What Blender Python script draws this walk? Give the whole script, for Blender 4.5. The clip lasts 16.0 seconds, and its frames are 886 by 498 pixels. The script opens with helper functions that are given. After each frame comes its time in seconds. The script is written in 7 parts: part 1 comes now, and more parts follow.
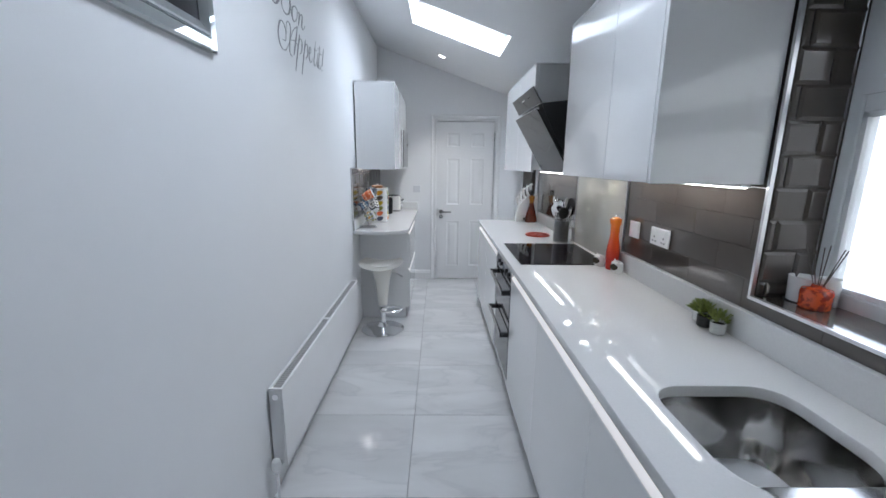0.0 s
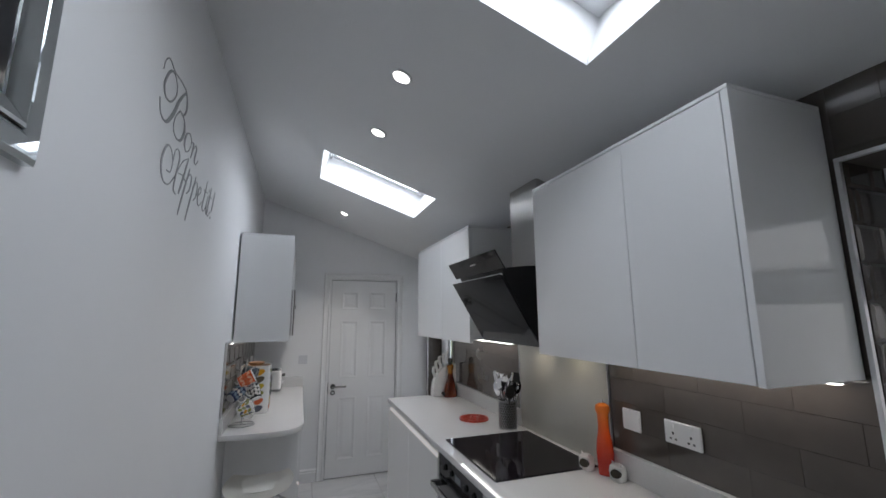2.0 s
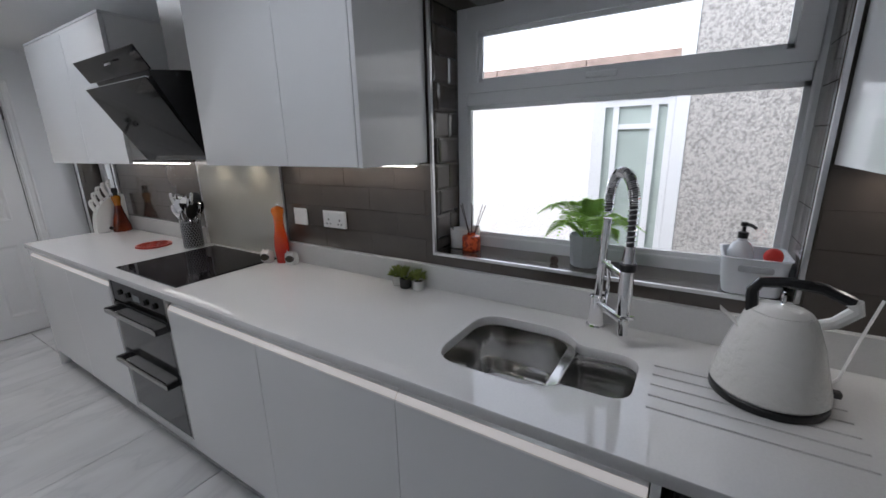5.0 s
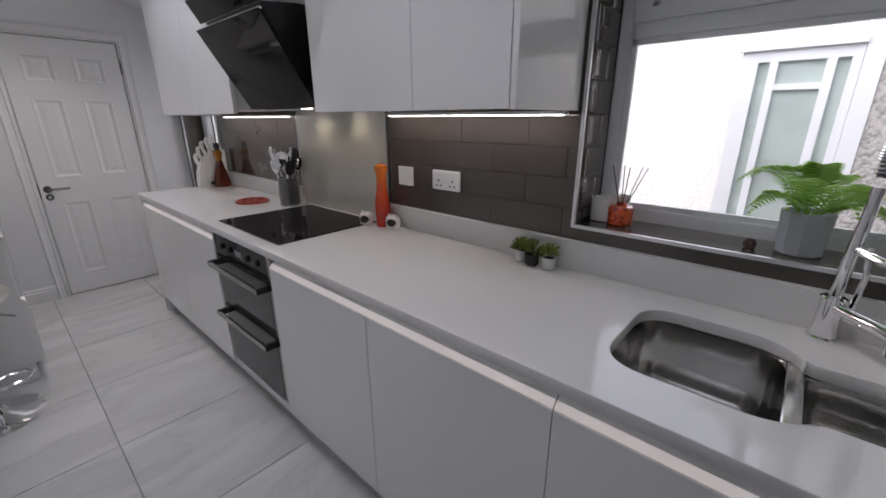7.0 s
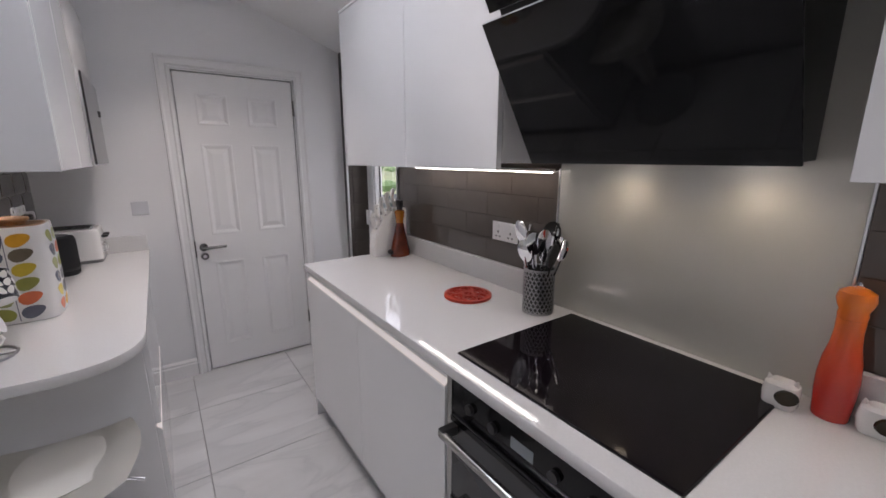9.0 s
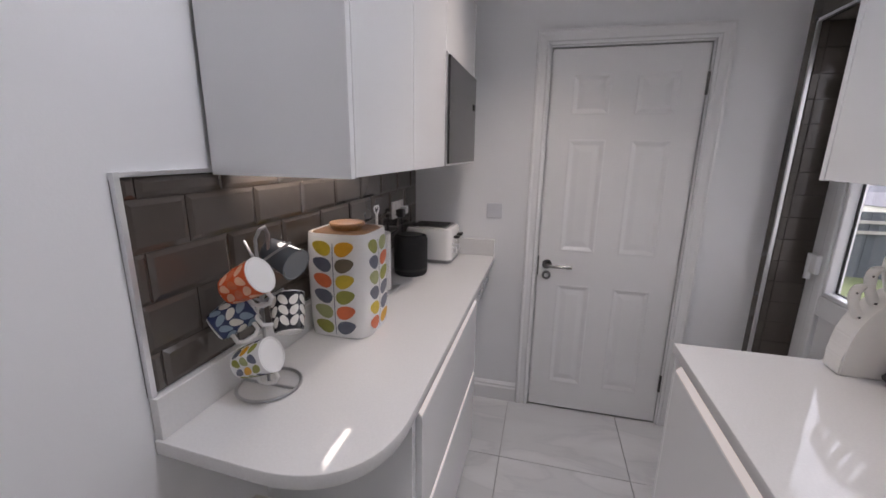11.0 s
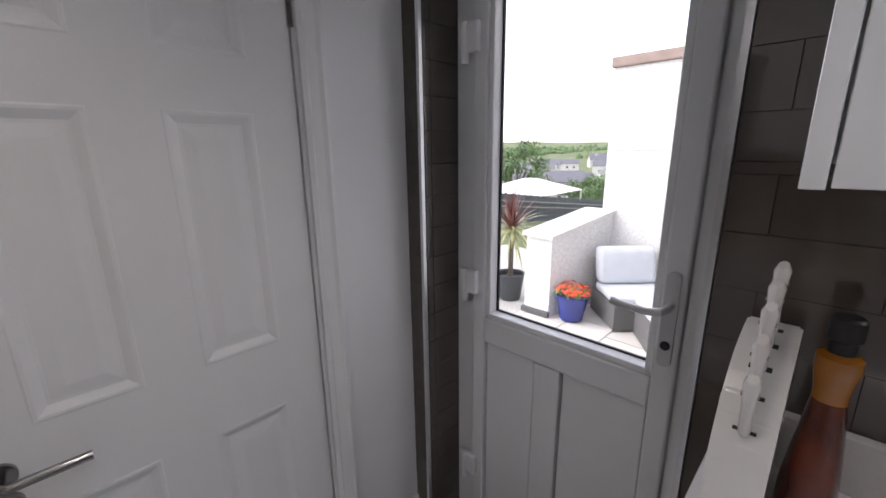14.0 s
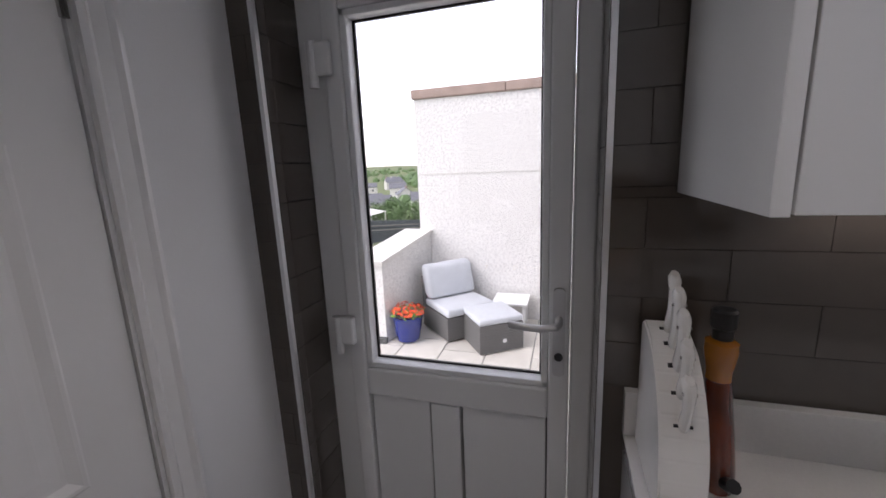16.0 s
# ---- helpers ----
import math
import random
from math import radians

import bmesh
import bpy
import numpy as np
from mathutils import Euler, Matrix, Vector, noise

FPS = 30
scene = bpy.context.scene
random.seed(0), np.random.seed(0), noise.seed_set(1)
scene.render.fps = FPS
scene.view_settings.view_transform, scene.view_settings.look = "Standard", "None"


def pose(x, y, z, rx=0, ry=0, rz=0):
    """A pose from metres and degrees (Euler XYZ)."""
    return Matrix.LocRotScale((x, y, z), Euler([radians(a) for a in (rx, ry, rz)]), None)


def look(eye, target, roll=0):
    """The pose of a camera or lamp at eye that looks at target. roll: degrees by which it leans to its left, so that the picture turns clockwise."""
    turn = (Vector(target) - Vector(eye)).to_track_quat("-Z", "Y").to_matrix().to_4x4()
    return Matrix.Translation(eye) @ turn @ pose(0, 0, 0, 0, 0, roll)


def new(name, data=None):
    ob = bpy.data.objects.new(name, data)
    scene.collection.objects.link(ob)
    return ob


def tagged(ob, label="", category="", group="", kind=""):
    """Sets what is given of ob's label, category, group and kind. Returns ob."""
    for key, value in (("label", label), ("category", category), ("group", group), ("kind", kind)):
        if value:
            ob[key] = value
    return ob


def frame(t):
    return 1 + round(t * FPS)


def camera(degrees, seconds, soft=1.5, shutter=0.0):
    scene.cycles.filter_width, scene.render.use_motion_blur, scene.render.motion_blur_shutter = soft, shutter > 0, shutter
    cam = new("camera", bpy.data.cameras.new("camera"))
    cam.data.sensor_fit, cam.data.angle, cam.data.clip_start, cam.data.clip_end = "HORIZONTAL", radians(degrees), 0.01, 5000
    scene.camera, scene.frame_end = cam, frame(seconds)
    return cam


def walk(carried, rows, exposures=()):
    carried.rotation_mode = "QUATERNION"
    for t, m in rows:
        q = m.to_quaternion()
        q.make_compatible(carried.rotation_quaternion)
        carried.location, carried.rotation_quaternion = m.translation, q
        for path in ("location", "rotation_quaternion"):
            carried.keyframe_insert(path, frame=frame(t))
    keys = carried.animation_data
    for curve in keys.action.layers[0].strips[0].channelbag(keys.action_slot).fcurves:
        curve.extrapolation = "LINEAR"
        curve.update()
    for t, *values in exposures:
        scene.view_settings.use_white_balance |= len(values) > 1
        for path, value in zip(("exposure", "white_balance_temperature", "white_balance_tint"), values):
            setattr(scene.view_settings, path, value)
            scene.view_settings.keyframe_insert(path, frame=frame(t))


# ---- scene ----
cam = camera(95.8, 16.0, soft=1.6)
PATH = [
    (0, (0.654, 0.707, 1.485), (0.68, 2.662, 1.068), 0.6),
    (0.5, (0.537, 0.98, 1.508), (0.767, 2.949, 1.246), 0.7),
    (1, (0.448, 1.206, 1.525), (0.892, 3.154, 1.437), 0.4),
    (1.5, (0.375, 1.344, 1.567), (0.929, 3.259, 1.728), -0.0),
    (2, (0.342, 1.343, 1.588), (0.994, 3.203, 1.925), -0.2),
    (2.5, (0.306, 1.307, 1.576), (1.024, 3.155, 1.838), -0.5),
    (3, (0.274, 1.25, 1.526), (1.083, 3.08, 1.525), -0.4),
    (3.5, (0.311, 1.174, 1.506), (1.432, 2.818, 1.303), -0.5),
    (4, (0.357, 1.102, 1.501), (1.816, 2.443, 1.23), -0.7),
    (4.2, (0.361, 1.078, 1.503), (1.934, 2.274, 1.197), -0.8),
    (6.3, (0.365, 1.103, 1.445), (1.953, 2.116, 0.773), -0.9),
    (6.5, (0.37, 1.144, 1.425), (1.911, 2.23, 0.757), -0.6),
    (7, (0.421, 1.416, 1.411), (1.838, 2.682, 0.787), -0.2),
    (7.5, (0.479, 1.726, 1.439), (1.837, 3.068, 0.842), -0.0),
    (8, (0.494, 2.079, 1.435), (1.799, 3.482, 0.859), 0.1),
    (8.5, (0.479, 2.394, 1.459), (1.739, 3.858, 0.939), 0.0),
    (9, (0.489, 2.741, 1.466), (1.614, 4.335, 1.025), 0.0),
    (9.5, (0.474, 2.996, 1.47), (1.322, 4.755, 1.039), -0.2),
    (10, (0.486, 3.301, 1.501), (0.95, 5.203, 1.093), 0.1),
    (10.2, (0.62, 3.392, 1.487), (0.823, 5.341, 1.085), 0.2),
    (12.3, (0.661, 3.939, 1.492), (-0.012, 5.72, 0.879), 0.3),
    (12.5, (0.637, 4.06, 1.487), (0.125, 5.895, 0.879), 0.8),
    (13, (0.689, 4.308, 1.491), (0.723, 6.218, 0.898), 0.5),
    (13.5, (0.764, 4.619, 1.478), (1.49, 6.407, 0.951), -0.0),
    (14, (0.837, 4.779, 1.47), (2.211, 6.148, 0.98), -0.7),
    (14.5, (0.846, 4.884, 1.491), (2.658, 5.598, 1.037), -2.0),
    (15, (0.798, 4.898, 1.493), (2.747, 5.039, 1.067), -2.8),
    (15.5, (0.806, 4.945, 1.499), (2.757, 5.082, 1.082), -3.1),
    (16, (0.833, 5.006, 1.494), (2.703, 5.593, 1.096), -2.4),
]
EXPOSURES = [(0, 1.55, 5750, 9), (0.5, 1.05, 5800, 8), (1.0, 0.85, 5950, 9), (2.0, 0.72, 6150, 11), (3.0, 0.7, 6200, 12), (4.0, 0.79, 6100, 12), (7.0, 0.78, 6400, 17), (8.0, 0.70, 6480, 20), (8.5, 0.95, 6500, 20), (9.0, 1.02, 6480, 20), (9.5, 1.08, 6500, 20), (10.0, 0.98, 6500, 20), (12.5, 0.88, 6550, 20),
             (13.5, 0.7, 6400, 18), (14.0, 0.6, 6400, 18), (14.5, 0.2, 6400, 18), (15.0, -0.04, 6450, 19), (15.5, 0.06, 6450, 19), (16, 0.2, 6450, 19)]
walk(cam, [(t, look(eye, target, roll)) for t, eye, target, roll in PATH], EXPOSURES)

# ---- daylight and lamps ----
world = bpy.data.worlds.new("sky")
scene.world = world
world.use_nodes = True
SUN_EL, SUN_AZ = radians(52), radians(-40)
sky = world.node_tree.nodes.new("ShaderNodeTexSky")
sky.sky_type, sky.sun_disc = "NISHITA", False
sky.sun_elevation, sky.sun_rotation = SUN_EL, SUN_AZ
sky.air_density, sky.dust_density, sky.ozone_density = 1.0, 1.0, 1.0
haze = world.node_tree.nodes.new("ShaderNodeHueSaturation")      # thin bright overcast
haze.inputs["Saturation"].default_value, haze.inputs["Value"].default_value = 0.25, 2.5
world.node_tree.links.new(sky.outputs[0], haze.inputs["Color"])
world.node_tree.links.new(haze.outputs[0], world.node_tree.nodes["Background"].inputs[0])
world.node_tree.nodes["Background"].inputs[1].default_value = 0.15


def lamp(name, kind, m, energy, color=(1, 1, 1), **more):
    data = bpy.data.lights.new(name, kind)
    data.energy, data.color = energy, color
    for key, value in more.items():
        if key == "size":
            data.shape, data.size, data.size_y = "RECTANGLE", value[0], value[1]
        elif key == "angle":
            data.angle = value
        elif key == "spot":
            data.spot_size, data.spot_blend = value
        elif key == "radius":
            data.shadow_soft_size = value
    ob = new(name, data)
    ob.matrix_world = m
    return ob


sun_dir = Vector((math.sin(SUN_AZ) * math.cos(SUN_EL), math.cos(SUN_AZ) * math.cos(SUN_EL), math.sin(SUN_EL)))
lamp("sun", "SUN", look(sun_dir * 30, (0, 0, 0)), 0.9, (1.0, 0.95, 0.88), angle=radians(25))

# ---- plan ----
XL, XR, YF, YB = -0.08, 1.70, 5.80, -1.60      # inner wall faces
WT = 0.24                                      # outer wall thickness
CEIL0, SLOPE = 2.80, 0.34                      # ceiling: z = CEIL0 - SLOPE * x
TOP = 0.912                                    # worktop
UNIT = 1.106                                   # face of the base doors
WALLF = 1.32                                   # face of the wall cupboards
CB, CT = 1.432, 2.168                          # wall cupboards, bottom and top
TERR = -0.35                                   # terrace outside
SKY_A = (0.425, 1.18, 3.890, 4.457)
SKY_B = (0.425, 1.18, 1.730, 2.308)
WIN = (0.822, 1.958, 1.066, 2.0)
BDOOR = (4.932, 5.718, 0.0, 2.03)


def ceil_z(x):
    return CEIL0 - SLOPE * x


# ---- materials ----
def mat(name, color, rough=0.5, metal=0.0, vary=0.04, scale=6.0, bump=0.0, bscale=80.0, coat=0.0, spec=0.5,
        piece=0.0, stretch=(1, 1, 1), dark=None, sharp=False, emit=0.0, wear=0.0):
    m = bpy.data.materials.new(name)
    m.use_nodes = True
    nt = m.node_tree
    b = nt.nodes["Principled BSDF"]
    b.inputs["Roughness"].default_value, b.inputs["Metallic"].default_value = rough, metal
    b.inputs["Coat Weight"].default_value = coat
    b.inputs["Coat Roughness"].default_value = 0.04
    b.inputs["Specular IOR Level"].default_value = spec
    co = nt.nodes.new("ShaderNodeTexCoord")
    mp = nt.nodes.new("ShaderNodeMapping")
    mp.inputs["Scale"].default_value = stretch
    nt.links.new(co.outputs["Object"], mp.inputs[0])
    info = nt.nodes.new("ShaderNodeObjectInfo")
    ns = nt.nodes.new("ShaderNodeTexNoise")
    ns.inputs["Scale"].default_value, ns.inputs["Detail"].default_value = scale, 5
    nt.links.new(mp.outputs[0], ns.inputs["Vector"])
    ramp = nt.nodes.new("ShaderNodeValToRGB")
    c0 = dark if dark else [max(0, c * (1 - vary * 2)) for c in color]
    c1 = color if dark else [min(1, c * (1 + vary)) for c in color]
    ramp.color_ramp.elements[0].color, ramp.color_ramp.elements[1].color = (*c0, 1), (*c1, 1)
    ramp.color_ramp.elements[0].position = 0.44 if sharp else 0.25
    ramp.color_ramp.elements[1].position = 0.56 if sharp else 0.75
    nt.links.new(ns.outputs[0], ramp.inputs[0])
    out = ramp.outputs[0]
    if piece:
        hs = nt.nodes.new("ShaderNodeHueSaturation")
        mr = nt.nodes.new("ShaderNodeMapRange")
        mr.inputs["To Min"].default_value, mr.inputs["To Max"].default_value = 1 - piece, 1 + piece
        nt.links.new(info.outputs["Random"], mr.inputs[0])
        nt.links.new(mr.outputs[0], hs.inputs["Value"])
        nt.links.new(out, hs.inputs["Color"])
        out = hs.outputs[0]
    nt.links.new(out, b.inputs["Base Color"])
    if wear:
        n3 = nt.nodes.new("ShaderNodeTexNoise")
        n3.inputs["Scale"].default_value = 3.3
        n3.inputs["Detail"].default_value = 7
        nt.links.new(mp.outputs[0], n3.inputs["Vector"])
        r3 = nt.nodes.new("ShaderNodeMapRange")
        r3.inputs["To Min"].default_value, r3.inputs["To Max"].default_value = max(0.02, rough - wear), rough + wear
        nt.links.new(n3.outputs[0], r3.inputs[0])
        nt.links.new(r3.outputs[0], b.inputs["Roughness"])
    if bump:
        n2 = nt.nodes.new("ShaderNodeTexNoise")
        n2.inputs["Scale"].default_value, n2.inputs["Detail"].default_value = bscale, 3
        nt.links.new(mp.outputs[0], n2.inputs["Vector"])
        bp = nt.nodes.new("ShaderNodeBump")
        bp.inputs["Strength"].default_value, bp.inputs["Distance"].default_value = bump, 0.01
        nt.links.new(n2.outputs[0], bp.inputs["Height"])
        nt.links.new(bp.outputs[0], b.inputs["Normal"])
    if emit:
        b.inputs["Emission Color"].default_value = (*color, 1)
        b.inputs["Emission Strength"].default_value = emit
    return m


def glass(name, tint=(1, 1, 1), gloss=0.02):
    m = bpy.data.materials.new(name)
    m.use_nodes = True
    nt = m.node_tree
    nt.nodes.remove(nt.nodes["Principled BSDF"])
    tr, gl = nt.nodes.new("ShaderNodeBsdfTransparent"), nt.nodes.new("ShaderNodeBsdfGlossy")
    tr.inputs[0].default_value = (*tint, 1)
    gl.inputs["Roughness"].default_value = gloss
    lw, mix = nt.nodes.new("ShaderNodeLayerWeight"), nt.nodes.new("ShaderNodeMixShader")
    lw.inputs[0].default_value = 0.5
    pw, ml = nt.nodes.new("ShaderNodeMath"), nt.nodes.new("ShaderNodeMath")
    pw.operation, ml.operation = "POWER", "MULTIPLY_ADD"
    pw.inputs[1].default_value = 5.0
    ml.inputs[1].default_value, ml.inputs[2].default_value = 0.9, 0.03
    nt.links.new(lw.outputs["Facing"], pw.inputs[0])
    nt.links.new(pw.outputs[0], ml.inputs[0])
    nt.links.new(ml.outputs[0], mix.inputs[0])
    nt.links.new(tr.outputs[0], mix.inputs[1])
    nt.links.new(gl.outputs[0], mix.inputs[2])
    nt.links.new(mix.outputs[0], nt.nodes["Material Output"].inputs[0])
    return m


def marble(name):
    """Pale polished porcelain with soft grey veins, each tile cut from another part of the slab."""
    m = bpy.data.materials.new(name)
    m.use_nodes = True
    nt = m.node_tree
    b = nt.nodes["Principled BSDF"]
    b.inputs["Roughness"].default_value = 0.1
    co, info = nt.nodes.new("ShaderNodeTexCoord"), nt.nodes.new("ShaderNodeObjectInfo")
    add = nt.nodes.new("ShaderNodeVectorMath")
    sc = nt.nodes.new("ShaderNodeVectorMath")
    sc.operation = "SCALE"
    sc.inputs[0].default_value = (31, 17, 9)
    nt.links.new(info.outputs["Random"], sc.inputs["Scale"])
    nt.links.new(co.outputs["Object"], add.inputs[0])
    nt.links.new(sc.outputs[0], add.inputs[1])
    mp = nt.nodes.new("ShaderNodeMapping")
    mp.inputs["Rotation"].default_value = (0, 0, radians(38))
    mp.inputs["Scale"].default_value = (1.0, 3.2, 1)
    nt.links.new(add.outputs[0], mp.inputs[0])
    n1 = nt.nodes.new("ShaderNodeTexNoise")
    n1.inputs["Scale"].default_value, n1.inputs["Detail"].default_value, n1.inputs["Distortion"].default_value = 1.3, 6, 0.9
    n2 = nt.nodes.new("ShaderNodeTexNoise")
    n2.inputs["Scale"].default_value, n2.inputs["Detail"].default_value = 1.7, 4
    for n in (n1, n2):
        nt.links.new(mp.outputs[0], n.inputs["Vector"])
    vein = nt.nodes.new("ShaderNodeValToRGB")
    e = vein.color_ramp.elements
    e[0].position, e[0].color = 0.40, (0.60, 0.605, 0.61, 1)
    e[1].position, e[1].color = 0.60, (0.66, 0.662, 0.665, 1)
    v = e.new(0.50)
    v.color = (0.56, 0.565, 0.575, 1)
    e.new(0.465).color = (0.60, 0.605, 0.61, 1)
    e.new(0.525).color = (0.62, 0.62, 0.625, 1)
    nt.links.new(n1.outputs[0], vein.inputs[0])
    soft = nt.nodes.new("ShaderNodeMapRange")
    soft.inputs["From Min"].default_value, soft.inputs["From Max"].default_value = 0.3, 0.7
    soft.inputs["To Min"].default_value, soft.inputs["To Max"].default_value = 0.92, 1.03
    nt.links.new(n2.outputs[0], soft.inputs[0])
    hs = nt.nodes.new("ShaderNodeHueSaturation")
    nt.links.new(vein.outputs[0], hs.inputs["Color"])
    nt.links.new(soft.outputs[0], hs.inputs["Value"])
    nt.links.new(hs.outputs[0], b.inputs["Base Color"])
    return m


def roughcast(name, color, dark, size=38.0, strength=0.9):
    """Spattered pebble render: grains in relief with their own shades."""
    m = mat(name, color, 0.9, vary=0.08, scale=1.5, dark=None)
    nt = m.node_tree
    b = nt.nodes["Principled BSDF"]
    co = nt.nodes.new("ShaderNodeTexCoord")
    vo = nt.nodes.new("ShaderNodeTexVoronoi")
    vo.inputs["Scale"].default_value = size
    no = nt.nodes.new("ShaderNodeTexNoise")
    no.inputs["Scale"].default_value, no.inputs["Detail"].default_value = size * 0.55, 4
    for n in (vo, no):
        nt.links.new(co.outputs["Object"], n.inputs["Vector"])
    rp = nt.nodes.new("ShaderNodeValToRGB")
    rp.color_ramp.elements[0].position, rp.color_ramp.elements[0].color = 0.36, (*dark, 1)
    rp.color_ramp.elements[1].position, rp.color_ramp.elements[1].color = 0.56, (*color, 1)
    nt.links.new(no.outputs[0], rp.inputs[0])
    nt.links.new(rp.outputs[0], b.inputs["Base Color"])
    bp = nt.nodes.new("ShaderNodeBump")
    bp.inputs["Strength"].default_value, bp.inputs["Distance"].default_value = strength, 0.02
    nt.links.new(no.outputs[0], bp.inputs["Height"])
    nt.links.new(bp.outputs[0], b.inputs["Normal"])
    return m


M_WALL = mat("wall_paint", (0.80, 0.805, 0.815), 0.55, vary=0.012, scale=2, bump=0.03, bscale=180)
M_CEIL = mat("ceiling_paint", (0.78, 0.785, 0.79), 0.7, vary=0.012, scale=2, bump=0.03, bscale=150)
M_TRIMW = mat("white_gloss_paint", (0.80, 0.80, 0.80), 0.22, vary=0.01, bump=0.02, bscale=60, wear=0.05)
M_GLOSS = mat("white_gloss_lacquer", (0.80, 0.805, 0.81), 0.09, vary=0.006, scale=1.5, coat=0.5, wear=0.02)
M_CARC = mat("white_melamine", (0.78, 0.78, 0.78), 0.35, vary=0.01)
M_TOP = mat("white_quartz", (0.68, 0.675, 0.67), 0.04, vary=0.02, scale=160, wear=0.015)
# Darker than the worktop: the shade inside the drainer grooves is in this grey.
M_GROOVE = mat("shaded_quartz", (0.42, 0.42, 0.42), 0.4)
M_GROUT = mat("taupe_grout", (0.082, 0.069, 0.060), 0.8, vary=0.08, bump=0.15, bscale=300)
M_TILE = mat("taupe_glazed_tile", (0.080, 0.067, 0.058), 0.10, vary=0.06, scale=9, piece=0.035, coat=0.35, bump=0.03, bscale=14)
M_FLOOR = marble("veined_porcelain")
M_JOINT = mat("floor_grout", (0.5, 0.5, 0.5), 0.8)
M_CHROME = mat("polished_chrome", (0.85, 0.85, 0.86), 0.06, 1.0, vary=0.01)
M_TRIM = mat("brushed_aluminium", (0.72, 0.72, 0.73), 0.28, 1.0, vary=0.03, scale=40)
M_NICKEL = mat("dark_satin_nickel", (0.30, 0.295, 0.29), 0.22, 1.0, vary=0.03)
# Faint emission added so the handle strips stay brighter than the doors.
M_LIP = mat("handle_strip_added_glow", (1.0, 0.93, 0.87), 0.4, vary=0.0, emit=0.17)
M_SINK = mat("satin_sink_steel", (0.50, 0.49, 0.475), 0.13, 1.0, vary=0.05, scale=30, wear=0.05)
M_STEEL = mat("brushed_steel", (0.44, 0.43, 0.415), 0.24, 1.0, vary=0.05, scale=30, stretch=(1, 1, 9), wear=0.06)
M_BLACKG = mat("black_glass", (0.006, 0.006, 0.007), 0.05, vary=0.0, spec=0.25)
M_HOB = mat("ceramic_hob_glass", (0.007, 0.005, 0.007), 0.05, vary=0.1, scale=60, spec=0.22)
M_BLACK = mat("black_plastic", (0.012, 0.012, 0.013), 0.4, vary=0.1)
M_OVENG = mat("oven_door_glass", (0.035, 0.036, 0.04), 0.06, vary=0.05)
M_UPVC = mat("white_upvc", (0.80, 0.81, 0.82), 0.25, vary=0.01)
M_GASKET = mat("black_rubber", (0.01, 0.01, 0.01), 0.6)
M_GLASS = glass("window_glass")
M_SPLASH = mat("cream_splashback_glass", (0.54, 0.53, 0.48), 0.05, vary=0.01, coat=0.5)
M_PLAST = mat("white_plastic", (0.80, 0.80, 0.80), 0.3, vary=0.01)
M_DARKHOLE = mat("socket_hole", (0.02, 0.02, 0.02), 0.6)
M_LED = mat("led_diffuser", (1.0, 0.95, 0.86), 0.5, vary=0, emit=5.0)
M_BULB = mat("spot_lens", (1.0, 0.93, 0.84), 0.5, vary=0, emit=7.0)

# ---- building helpers ----
ORIGIN = {}


def thing(name, loc, label, category, group="", kind=""):
    ob = new(name)
    ob.location = loc
    ob.empty_display_size = 0.05
    ORIGIN[ob] = Vector(loc)
    return tagged(ob, label, category, group, kind)


def part(name, bm, material, parent=None, label="", smooth=False):
    """Links a bmesh, given in world metres, as one mesh object under a thing or a part."""
    me = bpy.data.meshes.new(name)
    o = ORIGIN.get(parent, Vector())
    if o.length:
        bmesh.ops.translate(bm, verts=bm.verts, vec=-o)
    bmesh.ops.recalc_face_normals(bm, faces=bm.faces)
    if smooth:
        for f in bm.faces:
            f.smooth = True
        for e in bm.edges:
            if len(e.link_faces) == 2 and e.calc_face_angle(0) > 0.6:
                e.smooth = False
    bm.to_mesh(me)
    bm.free()
    me.materials.append(material)
    ob = new(name, me)
    if parent is not None:
        ob.parent = parent
    ORIGIN[ob] = o
    return tagged(ob, label) if label else ob


def structure(name, bm, material, label, category, smooth=False):
    return tagged(part(name, bm, material, None, "", smooth), label, category, "", "structure")


def add_box(bm, a, b):
    vs = [bm.verts.new((x, y, z)) for x in (a[0], b[0]) for y in (a[1], b[1]) for z in (a[2], b[2])]
    for f in ((0, 1, 3, 2), (4, 6, 7, 5), (0, 4, 5, 1), (2, 3, 7, 6), (0, 2, 6, 4), (1, 5, 7, 3)):
        bm.faces.new([vs[i] for i in f])
    return vs


def box(a, b, bevel=0.0, seg=2):
    bm = bmesh.new()
    add_box(bm, a, b)
    if bevel:
        bmesh.ops.bevel(bm, geom=list(bm.edges), offset=bevel, segments=seg, affect="EDGES", profile=0.5)
    return bm


def boxes(*pairs):
    bm = bmesh.new()
    for a, b in pairs:
        add_box(bm, a, b)
    return bm


def rings(loops, close_ends=True, bm=None):
    """Skins a row of loops with equal numbers of points."""
    bm = bm or bmesh.new()
    vs = [[bm.verts.new(p) for p in loop] for loop in loops]
    n = len(vs[0])
    for a, b in zip(vs, vs[1:]):
        for i in range(n):
            bm.faces.new((a[i], a[(i + 1) % n], b[(i + 1) % n], b[i]))
    if close_ends:
        if close_ends != "last":
            bm.faces.new(vs[0][::-1])
        bm.faces.new(vs[-1])
    return bm


